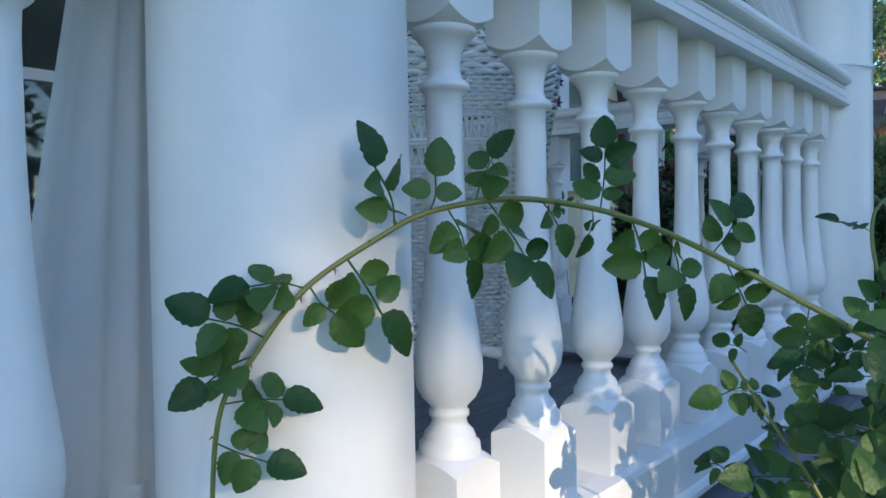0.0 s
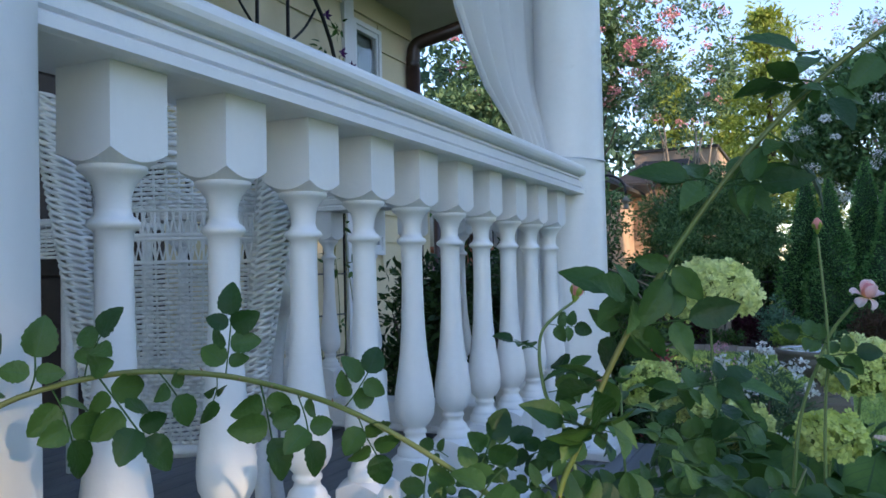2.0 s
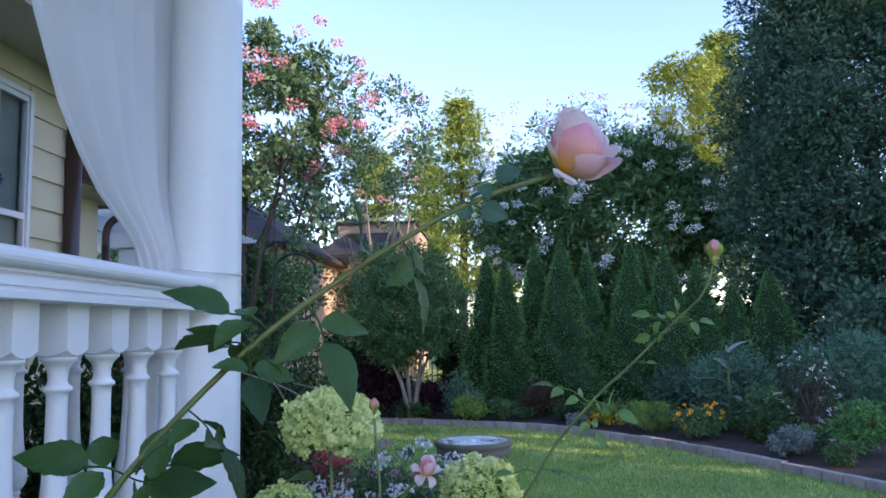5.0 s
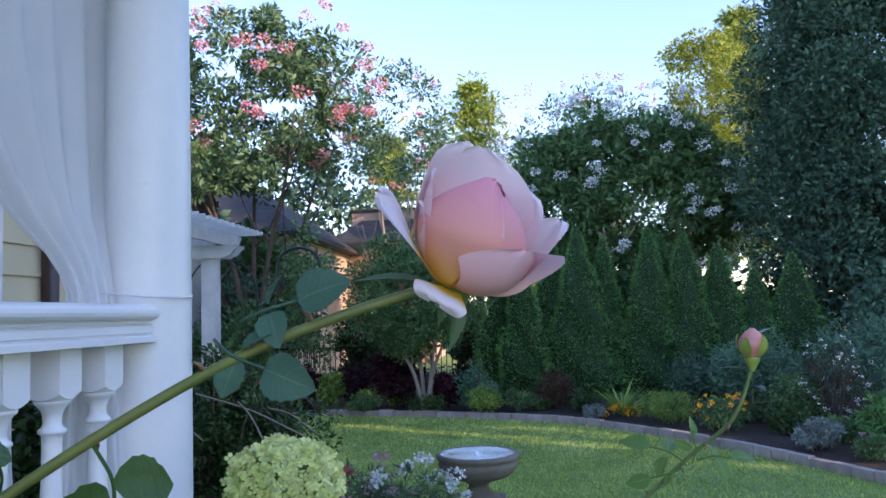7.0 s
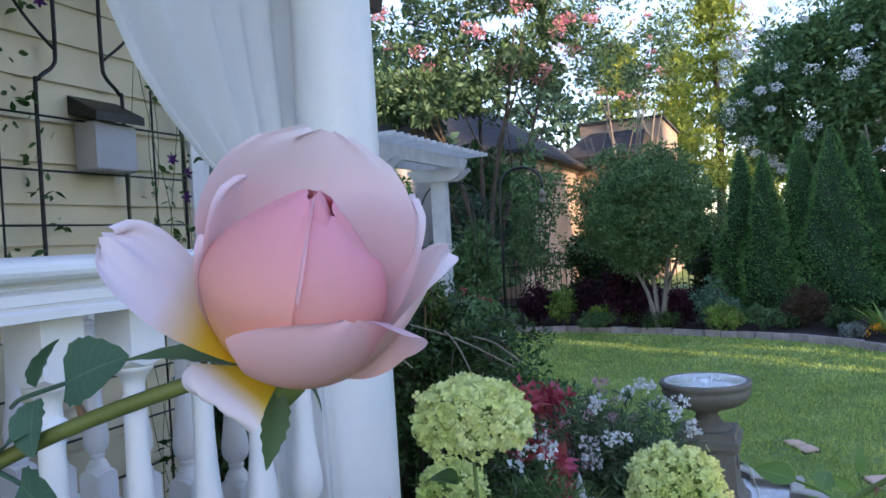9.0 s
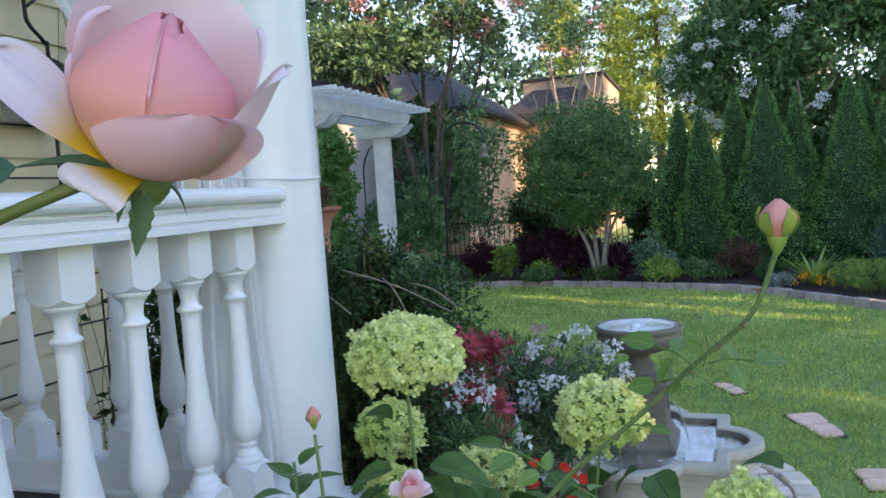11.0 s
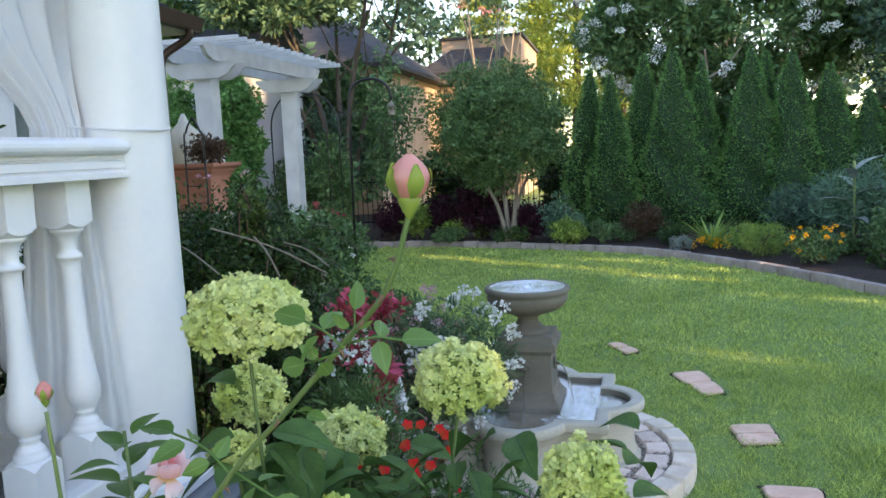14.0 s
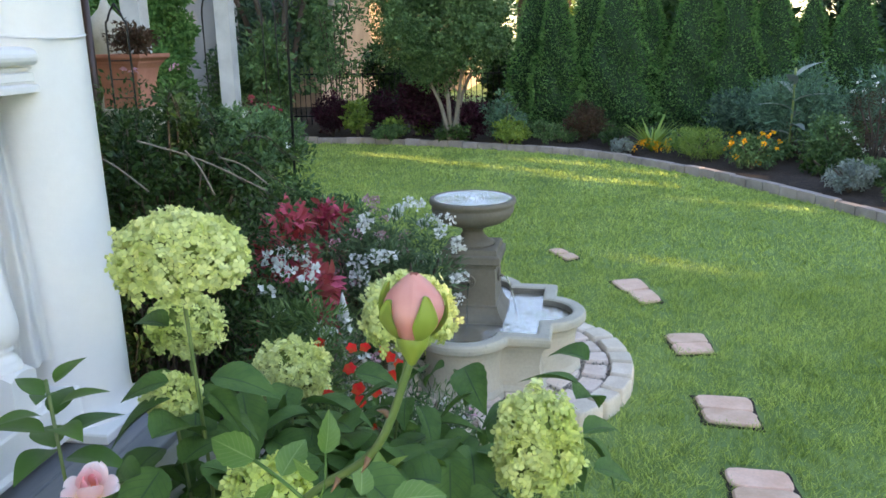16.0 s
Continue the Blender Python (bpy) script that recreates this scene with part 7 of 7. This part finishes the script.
A_PATH = [(0.079, -0.139, 1.20), (0.084, -0.132, 1.327), (0.100, -0.108, 1.377), (0.123, -0.073, 1.429), (0.157, -0.022, 1.469), (0.182, 0.015, 1.490), (0.222, 0.076, 1.501), (0.265, 0.141, 1.493),
          (0.301, 0.195, 1.475), (0.336, 0.246, 1.450), (0.385, 0.278, 1.418), (0.46, 0.290, 1.375), (0.539, 0.290, 1.330)]
cane(A_PATH, 0.0020, 0.0032)
for p, al, up, kind, sc, roll in [((0.100, -0.108, 1.377), -0.8, -0.35, 0, 0.9, 0.3), ((0.105, -0.10, 1.39), -1.0, 0.45, 1, 1.0, -0.3), ((0.123, -0.073, 1.429), -0.75, 0.1, 4, 0.95, 0.2), ((0.125, -0.07, 1.43), 0.6, -0.75, 3, 1.0, 0.2),
                                  ((0.140, -0.045, 1.455), 0.55, -0.85, 0, 1.25, 0.4), ((0.165, -0.01, 1.475), -0.25, 0.9, 2, 1.15, 0.0), ((0.182, 0.015, 1.490), 0.15, 1.0, 3, 1.0, 0.3), ((0.190, 0.03, 1.493), 0.3, -0.8, 4, 1.0, 0.1),
                                  ((0.205, 0.05, 1.498), 0.25, 0.95, 1, 0.85, -0.2), ((0.21, 0.06, 1.50), 0.55, -0.85, 5, 1.05, 0.3), ((0.24, 0.10, 1.50), 0.5, -0.7, 3, 0.9, 0.2), ((0.272, 0.152, 1.489), 0.1, 1.0, 5, 0.9, -0.1), ((0.268, 0.145, 1.49), -0.1, -0.9, 3, 0.7, 0.2),
                                  ((0.290, 0.18, 1.482), 0.15, -1.0, 0, 1.15, 0.3), ((0.312, 0.21, 1.467), 0.2, -0.85, 2, 1.0, -0.2), ((0.34, 0.25, 1.447), 0.6, 0.85, 4, 0.9, 0.1), ((0.35, 0.26, 1.44), 0.3, -0.8, 1, 0.95, 0.2),
                                  ((0.086, -0.128, 1.34), 0.9, 0.05, 1, 0.95, 0.2), ((0.083, -0.134, 1.31), 0.8, -0.3, 0, 0.9, -0.2), ((0.09, -0.122, 1.352), -0.6, 0.5, 3, 0.7, 0.4), ((0.46, 0.29, 1.375), 0.5, 0.7, 2, 1.0, 0.0), ((0.42, 0.285, 1.40), -0.2, -0.9, 5, 0.9, 0.0)]:
    rose_leaf(p, plane_dir(al, up, r_.uniform(0.0, 0.35)), kind, sc, roll)

# flowering stem
STEM = [(0.60, 0.30, 0.0), (0.57, 0.29, 0.9), (0.545, 0.290, 1.30), (0.575, 0.302, 1.43), (0.63, 0.322, 1.55), (0.70, 0.350, 1.66), (0.785, 0.382, 1.755), (0.875, 0.412, 1.825), (0.965, 0.428, 1.8775), (1.042, 0.4400, 1.9040), (1.0555, 0.4440, 1.9030)]
cane(STEM, 0.0032, 0.0021)
for p, d, kind, sc, roll in [((0.70, 0.35, 1.66), (-0.9, -0.25, 0.25), 0, 1.0, 0.2), ((0.66, 0.335, 1.60), (-0.2, -0.5, -0.8), 1, 1.0, 0.3), ((0.74, 0.365, 1.71), (0.75, -0.1, -0.75), 2, 0.9, 0.2), ((0.80, 0.388, 1.77), (-0.75, -0.35, 0.45), 1, 1.05, 0.1),
                             ((0.83, 0.40, 1.79), (0.6, -0.3, -0.9), 0, 1.1, -0.3), ((0.875, 0.412, 1.825), (0.1, -0.4, 0.9), 1, 0.8, 0.1), ((0.91, 0.42, 1.845), (0.35, 0.1, -1.0), 0, 0.95, 0.4), ((0.62, 0.318, 1.53), (0.8, 0.1, 0.1), 2, 1.0, 0.0),
                             ((0.60, 0.31, 1.48), (-0.7, 0.5, -0.2), 0, 1.0, 0.0), ((0.59, 0.305, 1.45), (0.5, -0.6, -0.2), 1, 0.9, 0.0)]:
    rose_leaf(p, d, kind, sc, roll, BIGLEAVES)

for p, d, sc in (((0.965, 0.436, 1.893), (0.7, -0.15, 0.25), 0.85), ((0.955, 0.434, 1.886), (0.7, -0.3, -0.35), 0.85)):
    rose_leaf(p, d, 3, sc, 0.0, GREYLEAVES, (0.25, -0.9, 0.25))

# stem with the opening bud
BSTEM = [(0.86, 0.85, 0.0), (0.90, 0.86, 0.9), (0.98, 0.85, 1.42), (1.045, 0.83, 1.58), (1.111, 0.808, 1.668), (1.165, 0.785, 1.722), (1.2136, 0.766, 1.772), (1.246, 0.745, 1.806), (1.262, 0.739, 1.846)]
cane(BSTEM, 0.0024, 0.0015, M_GREENSTEM)
for p, d, kind, sc in [((1.2136, 0.762, 1.768), (-0.8, 0.2, 0.45), 0, 0.9), ((1.21, 0.764, 1.765), (-0.7, 0.1, -0.25), 2, 0.75), ((1.22, 0.757, 1.773), (0.9, 0.1, 0.1), 0, 0.8), ((1.217, 0.76, 1.77), (0.15, 0.2, 0.9), 2, 0.6), ((1.111, 0.808, 1.668), (-0.9, 0.2, 0.5), 1, 1.0), ((1.115, 0.806, 1.672), (0.8, -0.2, -0.3), 2, 1.0),
                       ((1.10, 0.812, 1.655), (0.5, -0.5, -0.6), 0, 0.9), ((1.045, 0.83, 1.58), (0.9, 0.2, -0.2), 1, 1.0), ((1.04, 0.83, 1.575), (-0.7, -0.3, 0.1), 2, 1.0), ((1.165, 0.785, 1.722), (0.7, -0.3, 0.1), 2, 0.5), ((0.99, 0.848, 1.44), (0.4, -0.8, 0.3), 1, 1.1)]:
    rose_leaf(p, d, kind, sc, 0.1, YOUNG)
# thin stems with the spent rose and two buds
cane([(0.78, 1.0, 0.5), (0.79, 1.03, 1.25), (0.80, 1.02, 1.45), (0.79, 1.02, 1.628)], 0.003, 0.002, M_GREENSTEM, False)
cane([(0.72, 1.05, 0.5), (0.74, 1.09, 1.2), (0.79, 1.11, 1.42), (0.835, 1.11, 1.50), (0.862, 1.108, 1.520)], 0.0035, 0.0025, M_GREENSTEM, False)
cane([(0.50, 0.60, 0.6), (0.47, 0.66, 1.25), (0.41, 0.70, 1.40), (0.40, 0.715, 1.48), (0.42, 0.745, 1.515), (0.44, 0.76, 1.532)], 0.0035, 0.002, M_GREENSTEM, False)
for p, d, kind, sc in [((0.415, 0.70, 1.40), (0.9, 0.3, 0.3), 1, 1.0), ((0.40, 0.71, 1.46), (-0.9, -0.2, 0.4), 0, 0.9), ((0.41, 0.73, 1.50), (0.9, 0.2, -0.1), 1, 0.8), ((0.80, 1.02, 1.45), (-0.7, -0.3, 0.3), 0, 1.0), ((0.79, 1.11, 1.42), (0.8, 0.1, 0.1), 2, 1.2), ((0.80, 1.03, 1.40), (0.3, -0.7, 0.3), 1, 1.1)]:
    rose_leaf(p, d, kind, sc, 0.2, LEAVES)
for k in range(16):
    q = STEM[2 + k % 5]
    rose_leaf(q, (r_.uniform(-1, 1), r_.uniform(-0.7, 0.4), r_.uniform(-0.7, 0.5)), k, r_.uniform(0.75, 1.0), r_.uniform(-0.3, 0.4), BIGLEAVES)
for k in range(30):
    rose_leaf((r_.uniform(0.44, 0.72), r_.uniform(0.28, 0.75), r_.uniform(1.18, 1.42)), (r_.uniform(-1, 1), r_.uniform(-1, 1), r_.uniform(-0.3, 0.6)), k, r_.uniform(0.9, 1.25), r_.uniform(-0.5, 0.5), LEAVES)
for k in range(46):
    rose_leaf((r_.uniform(0.20, 0.62), r_.uniform(0.55, 1.35), r_.uniform(0.98, 1.30)), (r_.uniform(-1, 1), r_.uniform(-1, 1), r_.uniform(-0.3, 0.6)), k, r_.uniform(0.9, 1.3), r_.uniform(-0.5, 0.5), LEAVES)
# lower leafy canes of the bush
for k in range(9):
    a = k * 0.7
    e = np.array([0.56 + 0.26 * math.cos(a), 0.55 + 0.34 * math.sin(a * 1.3), 1.18 + 0.035 * (k % 5)])
    path = cane([(0.58, 0.36, 0.0), (0.57, 0.40, 0.6), tuple((np.array([0.57, 0.42, 0.7]) + e) / 2 + np.array([0, 0, 0.08])), tuple(e)], 0.0035, 0.0018)
    for q in range(12, len(path)):
        if q % 2:
            rose_leaf(path[q], (r_.uniform(-1, 1), r_.uniform(-1, 1), r_.uniform(-0.3, 0.6)), q + k, r_.uniform(0.85, 1.2), r_.uniform(-0.5, 0.5), LEAVES if k % 3 else BIGLEAVES)
for k in range(34):
    p = (r_.uniform(0.46, 0.95), r_.uniform(0.3, 1.15), r_.uniform(0.95, 1.27))
    rose_leaf(p, (r_.uniform(-1, 1), r_.uniform(-1, 1), r_.uniform(-0.2, 0.6)), k, r_.uniform(0.9, 1.2), r_.uniform(-0.5, 0.5), LEAVES if k % 2 else BIGLEAVES)


def petal(b, phi, R, H, half, close=0.0, flare=0.0, roll=0.0, base=0.004, wave=0.0, cols=17, rows=17, notch=0.0, dome=0.20, taper=0.0, drop=0.0, lip=0.0, slant=0.0, fold=0.0, start=0.0):
    """A cupped petal about +z; close draws its top in, flare lays it open."""
    g, uv = [], []
    for i in range(rows):
        v = start + (1 - start) * i / (rows - 1)
        row, ru = [], []
        for j in range(cols):
            u = -1 + 2 * j / (cols - 1)
            top = 1 - dome * abs(u) ** 2.5 - notch * math.exp(-(u / 0.2) ** 2) - slant * (0.5 + 0.5 * u) ** 1.3
            w = v * top
            r = base + R * math.sqrt(max(0.0, 1 - (1 - min(1, w * 1.25)) ** 2))
            r *= 1 - close * max(0.0, (w - 0.45) / 0.55) ** 1.6
            ang = phi + u * half * min(1.0, 0.30 + 1.6 * v) * (1 - 0.1 * v) * (1 - taper * v ** 1.6)
            z = H * w
            if flare:
                r += flare * R * w ** 1.5
                z -= flare * H * 0.42 * w ** 2.4
            z -= drop * w * w
            r += lip * max(0.0, (u - 0.5) / 0.5) ** 2 * v + fold * max(0.0, (u - 0.84) / 0.16) * max(0.0, (v - 0.40) / 0.60)
            e = v ** 7
            r += roll * e * (1 - 0.25 * abs(u)) + roll * 0.6 * abs(u) ** 6 * v
            z -= roll * 0.9 * e * e
            r += wave * (math.sin(u * 5 + phi * 3) * v ** 3 + 0.7 * math.sin(u * 11 + phi * 2) * v ** 6)
            z += wave * 0.5 * (1.0 * math.sin(u * 8 + phi * 5) + 0.6 * math.sin(u * 17 + phi)) * v ** 8
            row.append((r * math.cos(ang), r * math.sin(ang), z))
            ru.append((0.5 + u / 2, v))
        g.append(row)
        uv.append(ru)
    b.sheet(g, uv)
    return b


def set_in(build, m):
    """Turn a mesh that is still being built."""
    mm = np.array(m)
    build.v = [v @ mm[:3, :3].T + mm[:3, 3] for v in build.v]
    return build


def bloom_frame(p, axis, turn=0.0, scale=1.0):
    """Local z along the axis, local x level."""
    z = Vector(axis).normalized()
    x = Vector((0.95, 0.30, 0.0))
    x = (x - z * x.dot(z)).normalized()
    return Matrix.Translation(p) @ Matrix((x, z.cross(x), z)).transposed().to_4x4() @ Matrix.Rotation(turn, 4, "Z") @ Matrix.Scale(scale, 4)


M_SEPAL = leaf_material("grey_green_sepal", (0.07, 0.14, 0.06), (0.12, 0.19, 0.09), 0.55, 0.2, 0.2)


def rose_petal(phi, rib, width, cup=0.0, curl=0.0, ruffle=0.0, twist=0.0, lip=0.0, shift=0.0, cols=25, rows=25):
    """A petal whose midrib is a curve of (radius, height) in millimetres at the angle phi; cup bends it round the axis, curl rolls its rim out."""
    er, et = np.array([math.cos(phi), math.sin(phi), 0.0]), np.array([-math.sin(phi), math.cos(phi), 0.0])
    up = np.array([0.0, 0.0, 1.0])
    p0, p1, p2, p3 = (np.array(q, float) for q in rib)
    g, uv = [], []
    for i in range(rows):
        v = i / (rows - 1)
        c = (1 - v) ** 3 * p0 + 3 * v * (1 - v) ** 2 * p1 + 3 * v * v * (1 - v) * p2 + v ** 3 * p3
        d = (1 - v) ** 2 * (p1 - p0) + 2 * v * (1 - v) * (p2 - p1) + v * v * (p3 - p2)
        d /= np.hypot(*d) + 1e-9
        out = er * d[1] - up * d[0]
        side = et * math.cos(twist * v) + out * math.sin(twist * v)
        out = out * math.cos(twist * v) - et * math.sin(twist * v)
        w = width * (0.25 + 0.75 * min(1.0, v / 0.6) ** 0.9) * math.sqrt(max(0.0, 1 - max(0.0, (v - 0.35) / 0.655) ** 4.5))
        row, ru = [], []
        for j in range(cols):
            u = -1 + 2 * j / (cols - 1)
            a = u * w
            if cup:
                lat, inn = math.sin(a * cup) / cup, (1 - math.cos(a * cup)) / cup
            else:
                lat, inn = a, 0.0
            off = curl * (0.6 * abs(u) ** 5 * v + v ** 9) - inn + lip * max(0.0, (u - 0.74) / 0.26) ** 1.4 * v
            off += ruffle * (math.sin(u * 6 + phi * 5) * v ** 3 + 0.6 * math.sin(u * 13 + phi * 3) * v ** 6)
            rim = ruffle * 0.8 * (math.sin(u * 9 + phi * 7) + 0.5 * math.sin(u * 21 + phi)) * v ** 8 - curl * 0.8 * v ** 12
            q = er * c[0] + up * c[1] + side * (lat + shift * v * v) + out * off + (er * d[0] + up * d[1]) * rim
            row.append(q * 0.001)
            ru.append((0.5 + u / 2, v))
        g.append(row)
        uv.append(ru)
    return Build().sheet(g, uv)


def rose_bloom(p, axis, turn, scale):
    m = bloom_frame(p, axis, turn, scale)
    bl = thing("rose_bloom", "half-open pale pink rose with a yellow heart on its stem", "rose", p)
    # closed heart: material, angle, radius, height, half width, closing, slanting top, folded edge, start
    for mt, phi, R, H, half, close, slant, fold, start in [
            (M_PETALDEEP, 0.3, 0.0095, 0.0475, 2.6, 0.97, 0.0, 0.0, 0.0), (M_PETALDEEP, 2.4, 0.0115, 0.0470, 2.3, 0.93, 0.0, 0.0, 0.0), (M_PETALDEEP, 4.6, 0.0130, 0.0462, 2.0, 0.88, 0.05, 0.0, 0.0), (M_PETALDEEP, 1.2, 0.0150, 0.0465, 1.7, 0.84, 0.0, 0.0, 0.0),
            (M_PETALDEEP, 2.6, 0.0170, 0.0470, 1.7, 0.93, 0.0, 0.0, 0.0), (M_PETALDEEP, 0.95, 0.0178, 0.0455, 1.4, 0.84, 0.0, 0.0, 0.0), (M_PETALDEEP, 0.25, 0.0188, 0.0440, 1.3, 0.78, 0.05, 0.0008, 0.0),
            (M_PETALDEEP, 5.50, 0.0200, 0.0452, 1.3, 0.84, 0.26, 0.0008, 0.0), (M_PETALDEEP, 3.80, 0.0212, 0.0472, 1.16, 0.92, 0.0, 0.0024, 0.0), (M_PETAL, 4.86, 0.0216, 0.0470, 0.075, 0.915, 0.0, 0.0, 0.60)]:
        part("petal", set_in(petal(Build(), phi, R, H, half, close, 0, 0.0003, wave=0.0003, cols=29, rows=27, dome=0.05, slant=slant, fold=fold, start=start), m), mt, bl)
    # open outer petals: material, angle, midrib, half width, cup, curl, ruffle, twist, lip, shift
    for mt, phi, rib, w, cup, curl, ruffle, twist, lip, shift in [
            (M_PETALPALE, 1.75, ((3, 0), (22, 6), (28, 38), (18, 58)), 36, 0.036, 2.0, 0.5, 0.0, 0.0, 0.0), (M_PETALPALE, 2.50, ((3, 0), (22, 5), (27, 28), (22, 44)), 25, 0.043, 2.0, 0.6, 0.0, 0.0, -2.0),
            (M_PETALPALE, 3.05, ((3, 0), (20, 4), (25, 20), (22, 30)), 12, 0.040, 2.0, 0.5, 0.0, 0.0, 0.0), (M_PETALPALE, 0.78, ((3, 0), (23, 5), (30, 30), (25, 48)), 20, 0.038, 2.6, 0.9, 0.0, 0.0, 0.0),
            (M_PETALPALE, 0.08, ((3, 0), (24, 4), (33, 20), (31, 42)), 21, 0.038, 3.0, 0.9, 0.0, 0.0, 0.0),
            (M_PETALOUTER, 3.40, ((3, 1), (17, 4), (30, 18), (45, 29)), 14, 0.015, 2.0, 1.4, 0.55, 0.0, 0.0), (M_PETALOUTER, 4.20, ((3, 0), (13, -1), (21, 2), (25, -5)), 12, 0.010, 4.5, 0.6, 0.35, 0.0, 1.0),
            (M_PETAL, 5.34, ((2, 1), (19, -2), (27, 12), (24, 26)), 26, 0.038, 1.0, 0.3, 0.0, 13.0, 3.0)]:
        part("petal", set_in(rose_petal(phi, rib, w, cup, curl, ruffle, twist, lip, shift), m), mt, bl)
    b = Build().lathe([(0.0022, -0.010), (0.0050, -0.009), (0.0072, -0.005), (0.0068, 0.000), (0.003, 0.004)], 14)
    part("hip", set_in(b, m), M_GREENSTEM, bl)
    for a, lift, size in ((3.15, 0.10, 0.034), (5.0, -1.6, 0.020), (4.3, -1.5, 0.012), (0.4, -0.8, 0.012), (1.6, -0.3, 0.018)):
        b = Build().scatter(leaf_shape(0.34, 12, 0.6, 0.3, 1.0, 0.10), placed(np.array([[0.006 * math.cos(a), 0.006 * math.sin(a), -0.003]]), np.array([[math.cos(a), math.sin(a), lift]]), np.array([0.0]), size))
        part("sepal", set_in(b, m), M_SEPAL, bl, "grey-green serrated sepal")
    return bl


rose_bloom((1.0560, 0.4445, 1.9045), (0.385, -0.162, 0.93), 0.0, 1.05)


M_PETALBUD = material("coral_petal", (0.84, 0.30, 0.25), (0.90, 0.44, 0.38), 0.55, 60, 0.05, 90, translucent=0.2, spec=0.25)


def rose_bud(p, axis, scale, opening, label):
    bd = thing("rose_bud", label, "rosebud", p, "rose buds")
    m = bloom_frame(p, axis, 0.7, scale)
    for j in range(5):
        b = petal(Build(), j * 1.2566, 0.0118 + 0.0003 * j, 0.029 * opening, 1.3, 0.90, 0, 0.0004, 0.001, cols=13, rows=15, dome=0.08)
        part("petal", set_in(b, m), M_PETALBUD, bd)
    for j in range(5):
        b = petal(Build(), j * 1.2566 + 0.5, 0.0136, 0.0225 + 0.003 * (j % 2), 0.56, 0.40, 0, 0.0030, 0.001, cols=11, rows=15, dome=0.0, taper=0.93)
        part("sepal", set_in(b, m), M_YOUNGSEPAL, bd, "pale green sepal")
    b = Build().lathe([(0.0016, -0.011), (0.0026, -0.009), (0.0044, -0.006), (0.0064, -0.002), (0.0072, 0.002), (0.002, 0.006)], 14)
    part("hip", set_in(b, m), M_YOUNGSEPAL, bd)
    return bd


M_YOUNGSEPAL = material("pale_green_sepal", (0.26, 0.36, 0.05), (0.36, 0.45, 0.08), 0.5, 20, 0.1, 80, translucent=0.2)
rose_bud((1.262, 0.739, 1.852), (0.05, -0.02, 1.0), 0.84, 1.0, "opening pink rosebud with green sepals on a bare stem")
rose_bud((0.790, 1.020, 1.640), (0.0, -0.05, 1.0), 0.62, 1.2, "small closed apricot rosebud on a thin stem")
rose_bud((0.443, 0.763, 1.540), (0.3, 0.1, 1.0), 0.85, 1.2, "small apricot rosebud among the leaves")

# spent rose
sp = thing("spent_rose", "faded pale pink rose with drooping petals", "rose", (0.864, 1.109, 1.525), )
m = bloom_frame((0.864, 1.109, 1.523), (0.25, -0.15, 0.9), 0.0, 0.75)
for mt, phi, rib, w, cup, curl, ruffle, twist in [
        (M_PETALDEEP, 0.6, ((2, 0), (14, 4), (14, 22), (5, 34)), 17, 0.07, 1.0, 0.8, 0.0), (M_PETALDEEP, 3.6, ((2, 0), (14, 4), (14, 22), (6, 35)), 17, 0.07, 1.0, 0.8, 0.0),
        (M_PETAL, 1.9, ((2, 0), (17, 4), (19, 24), (12, 38)), 20, 0.055, 2.0, 1.2, 0.0), (M_PETAL, 5.0, ((2, 0), (17, 3), (20, 22), (14, 36)), 20, 0.055, 2.0, 1.2, 0.0),
        (M_PETALPALE, 2.9, ((2, 0), (18, 6), (30, 14), (37, 4)), 18, 0.03, 3.0, 2.0, 0.3), (M_PETALPALE, 3.9, ((2, 0), (16, 2), (25, -4), (27, -22)), 16, 0.03, 3.0, 2.2, -0.3),
        (M_PETALPALE, 5.3, ((2, 0), (17, 2), (26, -6), (26, -24)), 16, 0.03, 3.0, 2.2, 0.2), (M_PETALPALE, 0.3, ((2, 0), (18, 6), (29, 18), (36, 20)), 19, 0.03, 3.0, 2.0, 0.0),
        (M_PETALPALE, 1.4, ((2, 0), (18, 6), (24, 26), (22, 40)), 20, 0.04, 3.0, 1.6, 0.0)]:
    part("petal", set_in(rose_petal(phi, rib, w, cup, curl, ruffle, twist), m), mt, sp)
b = Build().lathe([(0.002, -0.010), (0.006, -0.007), (0.007, -0.001), (0.003, 0.006)], 12)
part("hip", set_in(b, m), M_GREENSTEM, sp)
